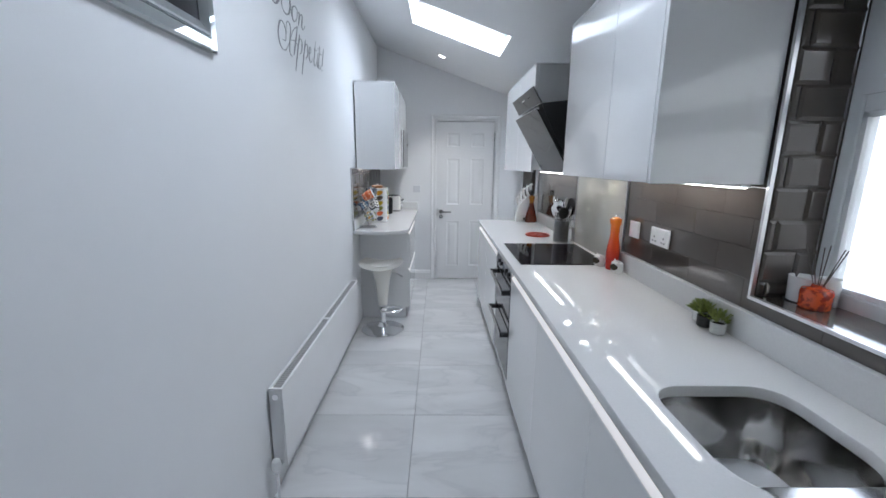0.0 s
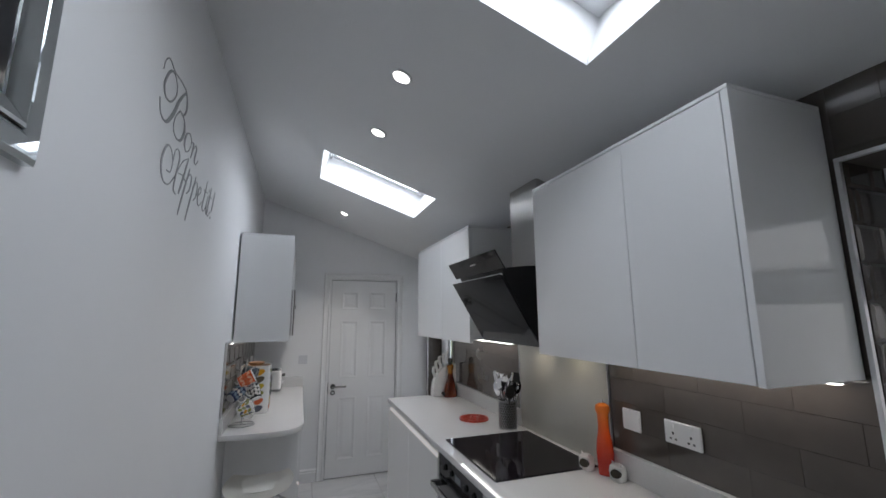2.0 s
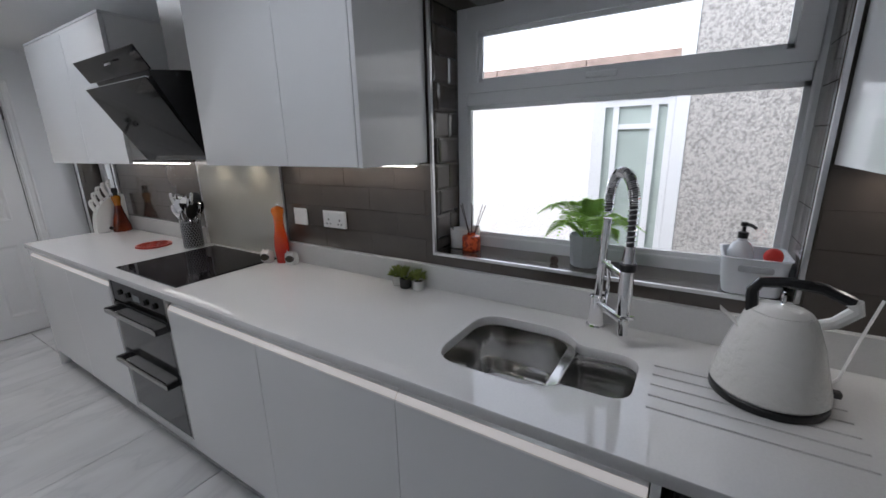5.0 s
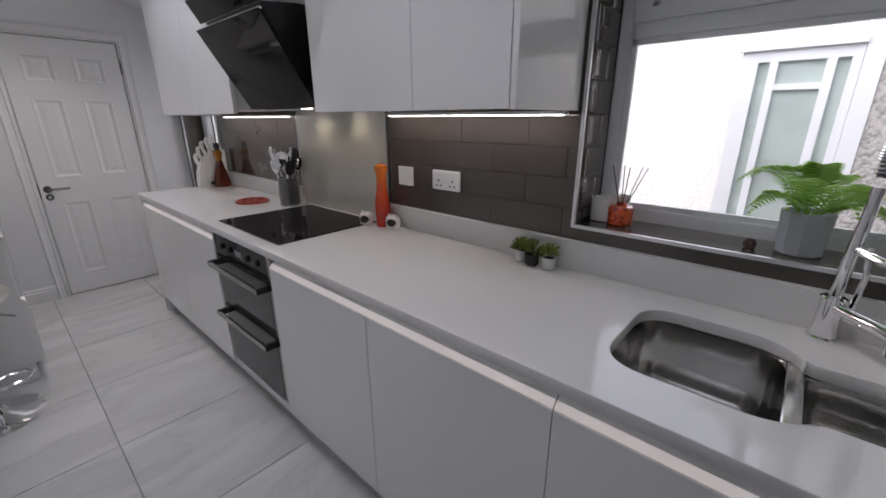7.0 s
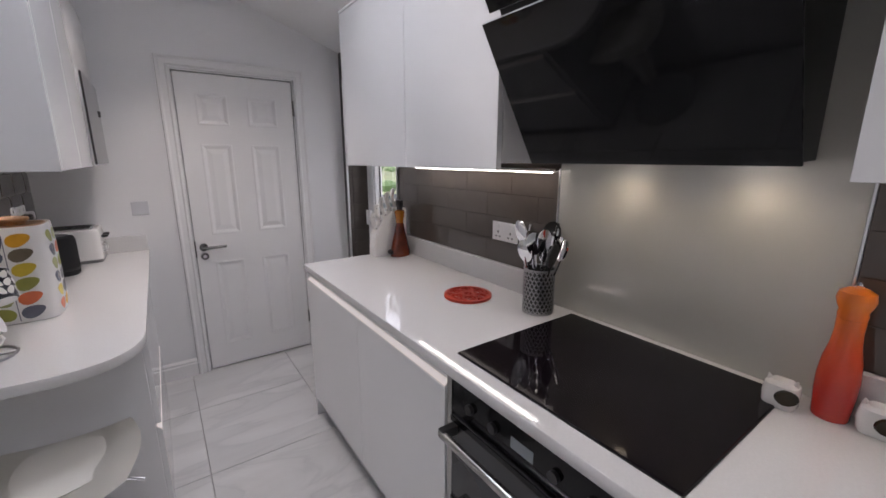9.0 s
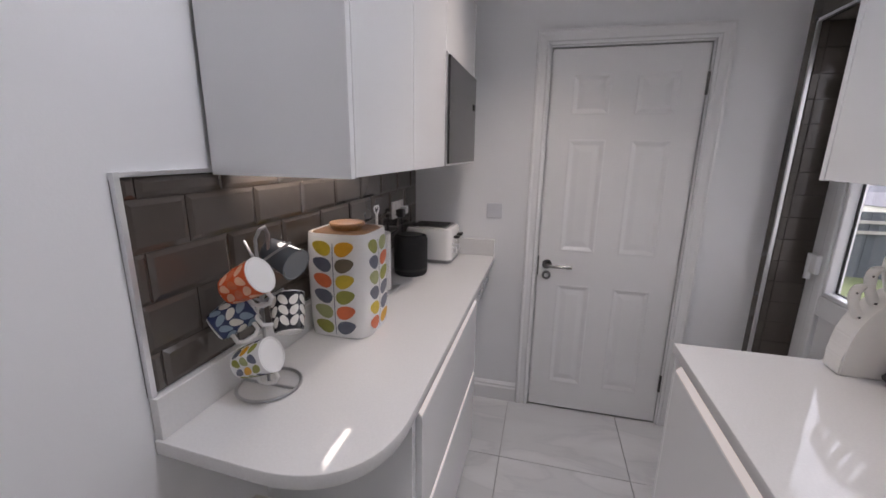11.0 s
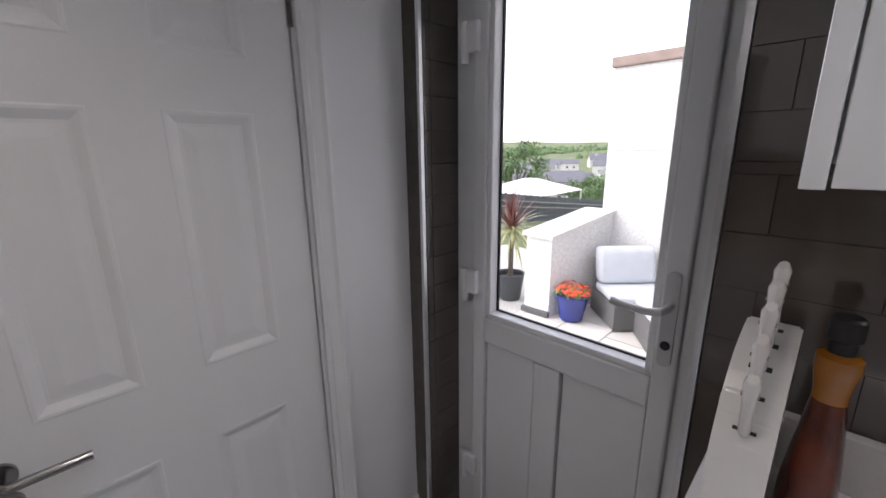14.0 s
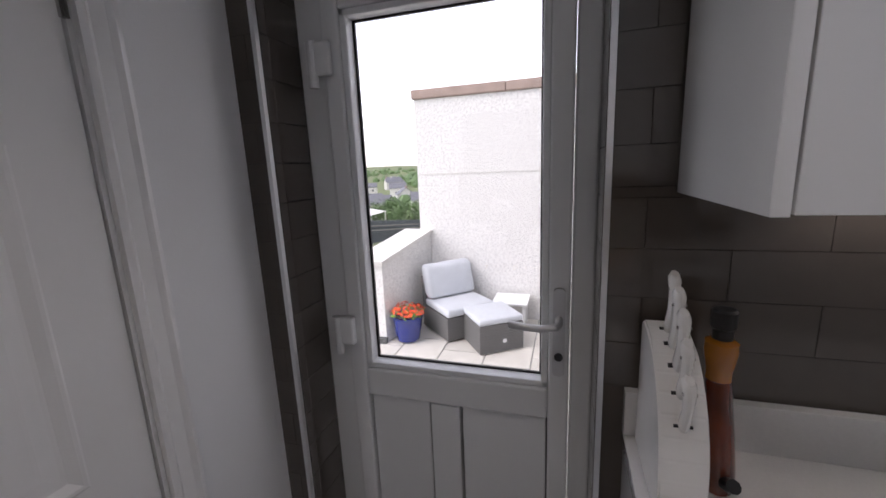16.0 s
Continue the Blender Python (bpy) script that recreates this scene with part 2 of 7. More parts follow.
def circle(c, r, n, axis="z", squash=1.0):
    out = []
    for i in range(n):
        a = 2 * math.pi * i / n
        u, v = r * math.cos(a), r * math.sin(a) * squash
        out.append({"z": (c[0] + u, c[1] + v, c[2]), "x": (c[0], c[1] + u, c[2] + v), "y": (c[0] + u, c[1], c[2] - v)}[axis])
    return out


def lathe(c, profile, n=24, bm=None):
    """profile: (radius, height) from bottom to top."""
    return rings([circle((c[0], c[1], c[2] + h), max(r, 0.0004), n) for r, h in profile], True, bm)


def cyl(a, b, r, n=14, r2=None, bm=None):
    a, b = Vector(a), Vector(b)
    d = (b - a).normalized()
    u = d.orthogonal().normalized()
    v = d.cross(u)
    def loop(p, q):
        return [p + (u * math.cos(2 * math.pi * i / n) + v * math.sin(2 * math.pi * i / n)) * q for i in range(n)]
    return rings([loop(a, r), loop(b, r if r2 is None else r2)], True, bm)


def tube(points, r, n=8, bm=None, taper=None):
    """A round bar along a line of points."""
    pts = [Vector(p) for p in points]
    loops, u = [], None
    for i, p in enumerate(pts):
        d = (pts[min(i + 1, len(pts) - 1)] - pts[max(i - 1, 0)]).normalized()
        u = (u - d * u.dot(d)).normalized() if u is not None and (u - d * u.dot(d)).length > 1e-4 else d.orthogonal().normalized()
        v = d.cross(u)
        q = r if taper is None else r * (1 + (taper - 1) * i / (len(pts) - 1))
        loops.append([p + (u * math.cos(2 * math.pi * k / n) + v * math.sin(2 * math.pi * k / n)) * q for k in range(n)])
    return rings(loops, True, bm)


def rounded(x0, x1, y0, y1, r, n=6):
    pts = []
    for cx, cy, a0 in ((x1 - r, y1 - r, 0), (x0 + r, y1 - r, 90), (x0 + r, y0 + r, 180), (x1 - r, y0 + r, 270)):
        for i in range(n + 1):
            a = radians(a0 + 90 * i / n)
            pts.append((cx + r * math.cos(a), cy + r * math.sin(a)))
    return pts


def soft_corners(corners, n=6):
    """A closed outline from (x, y, radius) corners."""
    out, k = [], len(corners)
    for i, (x, y, r) in enumerate(corners):
        p, a, b = Vector((x, y)), Vector(corners[i - 1][:2]), Vector(corners[(i + 1) % k][:2])
        da, db = (a - p).normalized(), (b - p).normalized()
        p0, p1 = p + da * r, p + db * r
        for j in range(n + 1):
            t = j / n
            q = p0 * (1 - t) ** 2 + p * 2 * t * (1 - t) + p1 * t * t
            out.append((q.x, q.y))
    return out


def prism(outline, axis, a, b, bm=None):
    """Extrudes an outline along an axis. Outline points are (x, z) for y, (y, z) for x, (x, y) for z."""
    def at(p, h):
        return {"z": (p[0], p[1], h), "y": (p[0], h, p[1]), "x": (h, p[0], p[1])}[axis]
    return rings([[at(p, a) for p in outline], [at(p, b) for p in outline]], True, bm)


def slab(outline, holes, z0, z1, edge=0.002):
    """A flat slab with holes cut through it."""
    cu = bpy.data.curves.new("slab", "CURVE")
    cu.dimensions, cu.fill_mode = "2D", "BOTH"
    cu.extrude, cu.bevel_depth, cu.bevel_resolution = (z1 - z0) / 2 - edge, edge, 1
    cu.offset = -edge
    for loop in (outline, *holes):
        sp = cu.splines.new("POLY")
        sp.points.add(len(loop) - 1)
        for p, q in zip(sp.points, loop):
            p.co = (*q, 0, 1)
        sp.use_cyclic_u = True
    ob = bpy.data.objects.new("slab", cu)
    scene.collection.objects.link(ob)
    me = bpy.data.meshes.new_from_object(ob.evaluated_get(bpy.context.evaluated_depsgraph_get()))
    bm = bmesh.new()
    bm.from_mesh(me)
    bmesh.ops.remove_doubles(bm, verts=bm.verts, dist=0.00005)
    bmesh.ops.translate(bm, verts=bm.verts, vec=(0, 0, (z0 + z1) / 2))
    bpy.data.objects.remove(ob)
    bpy.data.curves.remove(cu)
    return bm


# ---- the room ----
bm = boxes(((XL - 0.3, YB - 0.3, -0.12), (XR, YF + 0.3, -0.012)))
floor = structure("floor", bm, M_JOINT, "grey grouted floor under veined porcelain tiles", "floor")

structure("wall_left", boxes(((XL - 0.3, YB - 0.3, -0.12), (XL, YF + 0.3, 3.2))), M_WALL, "smooth white painted kitchen wall", "wall")
structure("wall_back", boxes(((XL, YB - 0.3, -0.12), (XR + WT, YB, 3.2))), M_WALL, "plain white painted end wall", "wall")

y0, y1, z0, z1 = WIN
d0, d1, e0, e1 = BDOOR
WALL_R = structure("wall_right", boxes(
    ((XR, YB, -0.5), (XR + WT, y0, 2.6)), ((XR, y0, -0.5), (XR + WT, y1, z0)), ((XR, y0, z1), (XR + WT, y1, 2.6)),
    ((XR, y1, -0.5), (XR + WT, d0, 2.6)), ((XR, d0, e1), (XR + WT, d1, 2.6)), ((XR, d0, -0.5), (XR + WT, d1, -0.004)),
    ((XR, d1, -0.5), (XR + WT, YF + 0.3, 2.6))), M_GROUT, "outer wall clad in taupe glazed tiles", "wall")
FD = (0.637, 1.346, 1.992)
structure("wall_far", boxes(((XL, YF, -0.12), (FD[0] - 0.03, YF + 0.12, 3.2)), ((FD[1] + 0.03, YF, -0.12), (XR, YF + 0.12, 3.2)),
          ((FD[0] - 0.03, YF, FD[2] + 0.03), (FD[1] + 0.03, YF + 0.12, 3.2)), ((XL, YF + 0.12, -0.12), (XR, YF + 0.14, 3.2))),
          M_WALL, "white painted wall round the panelled door", "wall")

# sloping ceiling with two roof-window shafts
NRM = Vector((SLOPE, 0, 1)).normalized()
bm = bmesh.new()
xs = [XL - 0.1, SKY_A[0], SKY_A[1], XR + 0.05]
ys = [YB - 0.1, SKY_B[2], SKY_B[3], SKY_A[2], SKY_A[3], YF + 0.13]
for i in range(3):
    for j in range(5):
        if i == 1 and j in (1, 3):
            continue
        lo = [Vector((x, y, ceil_z(x))) for x, y in ((xs[i], ys[j]), (xs[i + 1], ys[j]), (xs[i + 1], ys[j + 1]), (xs[i], ys[j + 1]))]
        rings([lo, [p + NRM * 0.27 for p in lo]], True, bm)
bmesh.ops.remove_doubles(bm, verts=bm.verts, dist=0.0005)
structure("ceiling", bm, M_CEIL, "sloping white plastered ceiling with roof-window shafts", "ceiling")


def on_slope(x, y, h):
    return Vector((x, y, ceil_z(x))) + NRM * h


def roof_window(y0, y1, power, x0=SKY_A[0], x1=SKY_A[1]):
    c = on_slope((x0 + x1) / 2, (y0 + y1) / 2, 0.25)
    t = thing("roof_window", c, "white pivot roof window at the head of a plastered shaft", "roof window", "roof windows")

    def bar(name, a, b, h0, h1, m=M_UPVC, lab=""):
        loop = [(a[0], a[1]), (b[0], a[1]), (b[0], b[1]), (a[0], b[1])]
        return part(name, rings([[on_slope(x, y, h0) for x, y in loop], [on_slope(x, y, h1) for x, y in loop]]), m, t, lab)
    w = 0.055
    bar("frame_side", (x0 + 0.002, y0 + 0.002), (x0 + w, y1 - 0.002), 0.2, 0.262)
    bar("frame_side", (x1 - w, y0 + 0.002), (x1 - 0.002, y1 - 0.002), 0.2, 0.262)
    bar("frame_rail", (x0 + w, y0 + 0.002), (x1 - w, y0 + w), 0.2, 0.262)
    bar("frame_rail", (x0 + w, y1 - w), (x1 - w, y1 - 0.002), 0.2, 0.262)
    bar("vent_bar", (x0 + 0.012, y0 + 0.03), (x0 + 0.03, y1 - 0.03), 0.17, 0.198, M_TRIM, "slim aluminium ventilation bar")
    p = bar("pane", (x0 + w, y0 + w), (x1 - w, y1 - w), 0.222, 0.23, M_GLASS, "clear glass pane")
    p.visible_shadow = False
    for k in (0.3, 0.7):
        yy, xx = y0 + 0.004, x0 + (x1 - x0) * k
        part("screw", cyl(on_slope(xx, yy, 0.17), on_slope(xx, yy + 0.02, 0.17), 0.008, 8), M_BLACK, t)
    m = Matrix.Translation(on_slope((x0 + x1) / 2, (y0 + y1) / 2, 0.40)) @ Euler((0, math.atan(SLOPE), 0)).to_matrix().to_4x4()
    lamp("sky_light", "AREA", m, power, (0.93, 0.97, 1.0), size=(1.1, 0.9))


roof_window(SKY_A[2], SKY_A[3], 16)
roof_window(SKY_B[2], SKY_B[3], 12)


def spot(x, y, power, cone=110):
    z = ceil_z(x)
    t = thing("recessed_spotlight", (x, y, z), "small round recessed ceiling spotlight, lit warm white", "spotlight", "ceiling spotlights")
    def ring(r, h):
        return [on_slope(x, y, h) + Vector((math.cos(a) * r, math.sin(a) * r, -SLOPE * math.cos(a) * r)) for a in [2 * math.pi * i / 20 for i in range(20)]]
    part("bezel", rings([ring(0.043, 0.0), ring(0.043, -0.006), ring(0.034, -0.008), ring(0.032, -0.001)], False), M_TRIMW, t, "white rim", True)
    part("bulb", rings([ring(0.031, -0.002), ring(0.012, -0.003)]), M_BULB, t, "glowing lens")
    lamp("spot_beam", "SPOT", look(on_slope(x, y, -0.02), on_slope(x, y, -0.02) + Vector((0, 0.001, -1))), power, (1.0, 0.90, 0.78), spot=(radians(cone), 0.8), radius=0.06)


for y, power, cone in ((2.82, 4, 110), (3.352, 3.2, 110), (5.14, 17, 96)):
    spot(0.682, y, power, cone)

# ---- panelled door, frame, skirting ----
def loop_xz(x0, x1, z0, z1, inset, y):
    return [(x0 + inset, y, z0 + inset), (x1 - inset, y, z0 + inset), (x1 - inset, y, z1 - inset), (x0 + inset, y, z1 - inset)]


door = thing("door_1", (0.643, YF, 0), "closed white six-panel moulded interior door", "door", "", "structure")
dx0, dx1 = 0.643, 1.340
cols = ((0.748, 0.928), (1.045, 1.231))
rowsz = ((0.165, 0.775), (0.965, 1.555), (1.675, 1.865))
bm = bmesh.new()
DY = YF + 0.004
for a, b in ((dx0, cols[0][0]), (cols[0][1], cols[1][0]), (cols[1][1], dx1)):
    add_box(bm, (a, DY, 0.006), (b, DY + 0.035, 1.985))
for c in cols:
    zz = [0.006] + [v for r in rowsz for v in r] + [1.985]
    for k in range(0, len(zz), 2):
        add_box(bm, (c[0], DY, zz[k]), (c[1], DY + 0.035, zz[k + 1]))
part("leaf", bm, M_TRIMW, door)
for c in cols:
    for r in rowsz:
        part("panel", rings([loop_xz(*c, *r, i, DY + d) for i, d in ((0, 0.0), (0.004, -0.0015), (0.010, -0.001), (0.017, 0.002), (0.027, 0.0065), (0.034, 0.0065), (0.058, 0.003), (0.064, 0.0028))], "last"), M_TRIMW, door)
for z in (0.20, 1.76):
    part("hinge", boxes(((1.337, DY - 0.008, z), (1.349, DY + 0.001, z + 0.1))), M_STEEL, door, "steel butt hinge")
hx, hz = 0.690, 0.887
h = part("handle_rose", cyl((hx, DY, hz), (hx, DY - 0.010, hz), 0.026, 22), M_NICKEL, door, "satin nickel rose", True)
part("lever", tube([(hx, DY - 0.008, hz), (hx, DY - 0.045, hz), (hx + 0.012, DY - 0.052, hz), (hx + 0.13, DY - 0.052, hz)], 0.0095, 12), M_NICKEL, door, "satin nickel lever handle", True)
part("latch_turn", cyl((hx, DY, hz - 0.062), (hx, DY - 0.014, hz - 0.062), 0.024, 22), M_NICKEL, door, "round nickel bathroom turn", True)
part("keyhole", cyl((hx, DY - 0.013, hz - 0.062), (hx, DY - 0.018, hz - 0.062), 0.011, 12), M_TRIMW, door)
part("latch_plate", boxes(((0.638, DY - 0.003, 0.82), (0.6455, DY + 0.001, 0.93))), M_STEEL, door)
bm = boxes(((FD[0] - 0.032, YF + 0.002, -0.01), (FD[0], YF + 0.1, FD[2])), ((FD[1], YF + 0.002, -0.01), (FD[1] + 0.032, YF + 0.1, FD[2])), ((FD[0] - 0.032, YF + 0.002, FD[2]), (FD[1] + 0.032, YF + 0.1, FD[2] + 0.032)))
structure("door_lining", bm, M_TRIMW, "white gloss door lining", "door frame")


# ogee moulding as (across, out) steps from the opening outwards
OG = ((0.0, 0.0), (0.0, 0.014), (0.012, 0.018), (0.02, 0.013), (0.045, 0.016), (0.056, 0.022), (0.066, 0.020), (0.068, 0.0))
a0, a1, at = FD[0] - 0.008, FD[1] + 0.008, FD[2] + 0.008
bm = bmesh.new()
path = [(a0, 0.0, -1, 0), (a0, at, -1, 1), (a1, at, 1, 1), (a1, 0.0, 1, 0)]
vs = [[bm.verts.new((x + sx * u, YF - 0.001 - o, z + sz * u)) for u, o in OG] for x, z, sx, sz in path]
for p, q in zip(vs, vs[1:]):
    for i in range(len(OG) - 1):
        bm.faces.new((p[i], p[i + 1], q[i + 1], q[i]))
structure("architrave", bm, M_TRIMW, "white ogee-moulded door architrave", "trim")
SK = ((YF - 0.001, 0), (YF - 0.018, 0), (YF - 0.018, 0.085), (YF - 0.012, 0.095), (YF - 0.014, 0.105), (YF - 0.004, 0.12), (YF - 0.001, 0.12))
for a, b in ((XL, a0 - 0.068), (a1 + 0.068, XR)):
    structure("baseboard", prism([(y, z) for y, z in SK], "x", a, b), M_TRIMW, "white moulded skirting board", "baseboard")

# ---- glazed back door ----
FX = 1.872
bd = thing("door_2", (FX, 5.4, 0), "white half-glazed plastic back door, closed", "door", "", "structure")
part("frame_jamb", box((FX - 0.02, 4.935, -0.003), (FX + 0.05, 4.990, 2.027), 0.006), M_UPVC, bd)
part("frame_jamb", box((FX - 0.02, 5.636, -0.003), (FX + 0.05, 5.7165, 2.027), 0.006), M_UPVC, bd)
part("frame_head", box((FX - 0.02, 4.990, 1.957), (FX + 0.05, 5.636, 2.027), 0.006), M_UPVC, bd)
LY0, LY1, GY0, GY1, GZ0, GZ1 = 4.992, 5.634, 5.046, 5.582, 0.902, 1.906
part("stile", box((FX - 0.034, LY0, 0.03), (FX + 0.045, GY0, 1.974), 0.006), M_UPVC, bd)
part("stile", box((FX - 0.034, GY1, 0.03), (FX + 0.045, LY1, 1.974), 0.006), M_UPVC, bd)
part("top_rail", box((FX - 0.034, GY0, GZ1), (FX + 0.045, GY1, 1.974), 0.006), M_UPVC, bd)
part("mid_rail", box((FX - 0.034, GY0, 0.812), (FX + 0.045, GY1, GZ0), 0.006), M_UPVC, bd)
part("bottom_rail", box((FX - 0.034, GY0, 0.03), (FX + 0.045, GY1, 0.13), 0.006), M_UPVC, bd)
for a, b in ((GY0 + 0.004, 5.288), (5.294, 5.383), (5.389, GY1 - 0.004)):
    part("lower_panel", box((FX - 0.018 if b - a > 0.1 else FX - 0.028, a, 0.134), (FX + 0.03, b, 0.808), 0.004), M_UPVC, bd)
# Black sheet added behind the panels to put shade in their gaps.
part("panel_shadow_gap", boxes(((FX + 0.012, GY0, 0.13), (FX + 0.028, GY1, 0.812))), M_GASKET, bd, "black sheet standing for the shade between the panels")
for nm, a, b in (("glazing_bead", (GY0, GZ0, GY0 + 0.018, GZ1), 0), ("glazing_bead", (GY1 - 0.018, GZ0, GY1, GZ1), 0), ("glazing_bead", (GY0, GZ0, GY1, GZ0 + 0.018), 0), ("glazing_bead", (GY0, GZ1 - 0.018, GY1, GZ1), 0)):
    part(nm, box((FX - 0.026, a[0], a[1]), (FX + 0.03, a[2], a[3]), 0.004), M_UPVC, bd)
bm = boxes(((FX + 0.012, GY0 + 0.018, GZ0 + 0.018), (FX + 0.02, GY0 + 0.024, GZ1 - 0.018)), ((FX + 0.012, GY1 - 0.024, GZ0 + 0.018), (FX + 0.02, GY1 - 0.018, GZ1 - 0.018)),
           ((FX + 0.012, GY0 + 0.018, GZ0 + 0.018), (FX + 0.02, GY1 - 0.018, GZ0 + 0.023)), ((FX + 0.012, GY0 + 0.018, GZ1 - 0.023), (FX + 0.02, GY1 - 0.018, GZ1 - 0.018)))
part("gasket", bm, M_GASKET, bd, "black rubber glazing seal")
p = part("pane", boxes(((FX + 0.014, GY0 + 0.02, GZ0 + 0.02), (FX + 0.018, GY1 - 0.02, GZ1 - 0.02))), M_GLASS, bd, "clear double-glazed pane")
p.visible_shadow = False
for z in (0.245, 0.985, 1.745):
    hg = part("hinge", box((FX - 0.058, 5.604, z), (FX - 0.035, 5.678, z + 0.085), 0.006), M_UPVC, bd, "chunky white flag hinge")
    part("hinge_knuckle", cyl((FX - 0.052, 5.656, z - 0.03), (FX - 0.052, 5.656, z + 0.085), 0.013, 12), M_UPVC, hg)
M_HANDLE = mat("satin_white_metal", (0.62, 0.62, 0.63), 0.32, 0.6, vary=0.02)
ho = prism(soft_corners(((5.004, 0.950, 0.014), (5.034, 0.950, 0.014), (5.034, 1.187, 0.014), (5.004, 1.187, 0.014))), "x", FX - 0.046, FX - 0.0345)
hb = part("handle_plate", ho, M_HANDLE, bd, "long satin handle plate", True)
part("lever", tube([(FX - 0.042, 5.019, 1.107), (FX - 0.077, 5.019, 1.105), (FX - 0.088, 5.026, 1.102), (FX - 0.090, 5.058, 1.096), (FX - 0.088, 5.098, 1.097), (FX - 0.086, 5.140, 1.101)], 0.0095, 12), M_HANDLE, hb, "curved lever", True)
part("keyhole", cyl((FX - 0.044, 5.019, 1.005), (FX - 0.050, 5.019, 1.005), 0.011, 14), M_BLACK, hb, "dark lock barrel")
structure("threshold", box((FX - 0.03, 4.936, -0.004), (XR + 0.30, 5.715, 0.022), 0.004), M_TRIM, "aluminium door threshold strip", "threshold")

# ---- kitchen window ----
WX = 1.88
wn = thing("window_1", (WX, 1.39, 1.07), "white plastic window with a fanlight over one wide pane", "window", "", "structure")
W0, W1, WZ0, WZ1 = 0.800, 1.953, 1.052, 2.005
F = 0.044
part("frame_jamb", box((WX, W0, WZ0), (WX + 0.06, W0 + F, WZ1), 0.006), M_UPVC, wn)
part("frame_jamb", box((WX, W1 - F, WZ0), (WX + 0.06, W1, WZ1), 0.006), M_UPVC, wn)
part("frame_sill", box((WX, W0 + F, WZ0), (WX + 0.06, W1 - F, 1.112), 0.006), M_UPVC, wn)
part("frame_head", box((WX, W0 + F, 1.950), (WX + 0.06, W1 - F, WZ1), 0.006), M_UPVC, wn)
part("transom", box((WX, W0 + F, 1.643), (WX + 0.06, W1 - F, 1.700), 0.006), M_UPVC, wn)
fan = part("fanlight_sash", boxes(((WX - 0.012, W0 + F, 1.690), (WX + 0.05, W0 + F + 0.052, 1.957)), ((WX - 0.012, W1 - F - 0.052, 1.690), (WX + 0.05, W1 - F, 1.957)),
     ((WX - 0.012, W0 + F + 0.052, 1.690), (WX + 0.05, W1 - F - 0.052, 1.727)), ((WX - 0.012, W0 + F + 0.052, 1.909), (WX + 0.05, W1 - F - 0.052, 1.957))), M_UPVC, wn, "top-hung opening sash")
part("sash_handle", box((WX - 0.03, 1.34, 1.702), (WX - 0.012, 1.44, 1.722), 0.005), M_UPVC, fan, "white fanlight catch")
for (a, b, c, d) in ((W0 + F, W1 - F, 1.112, 1.643), (W0 + F + 0.052, W1 - F - 0.052, 1.727, 1.909)):
    part("gasket", boxes(((WX + 0.018, a, c), (WX + 0.026, a + 0.006, d)), ((WX + 0.018, b - 0.006, c), (WX + 0.026, b, d)), ((WX + 0.018, a, c), (WX + 0.026, b, c + 0.005)), ((WX + 0.018, a, d - 0.005), (WX + 0.026, b, d))), M_GASKET, wn, "black rubber glazing seal")
    q = part("pane", boxes(((WX + 0.02, a, c), (WX + 0.024, b, d))), M_GLASS, wn, "clear glass pane")
    q.visible_shadow = False
    m = 0.016
    part("glazing_bead", boxes(((WX + 0.004, a, c), (WX + 0.018, a + m, d)), ((WX + 0.004, b - m, c), (WX + 0.018, b, d)), ((WX + 0.004, a, c), (WX + 0.018, b, c + m)), ((WX + 0.004, a, d - m), (WX + 0.018, b, d))), M_UPVC, wn)
# reveal lining of the openings
structure("window_board", box((XR - 0.004, 0.80, 1.05), (WX, 1.957, 1.068), 0.003), M_TILE, "glazed taupe tiled window sill", "sill")
tr = 0.009
structure("trim", boxes(((XR - 0.014, y0 - 0.002, z0 - tr), (XR - 0.001, y1 + tr, z0 + 0.002)), ((XR - 0.014, y1 - 0.002, z0 + 0.003), (XR - 0.001, y1 + tr, z1 - 0.003)), ((XR - 0.014, y0 - tr, z0 + 0.003), (XR - 0.001, y0 + 0.002, z1 - 0.003)),
          ((XR - 0.014, y0 - tr, z1 - 0.002), (XR - 0.001, y1 + tr, z1 + tr))), M_TRIM, "aluminium tile edging round the window", "trim")
structure("trim", boxes(((XR - 0.014, d0 - tr, 0), (XR - 0.001, d0 + 0.003, e1)), ((XR - 0.014, d1 - 0.003, 0), (XR - 0.001, d1 + tr, e1)), ((XR - 0.014, d0, e1 - 0.003), (XR - 0.001, d1, e1 + tr))), M_TRIM, "aluminium tile edging round the back door", "trim")

# ---- base units, worktops ----
BX1 = XR - 0.004


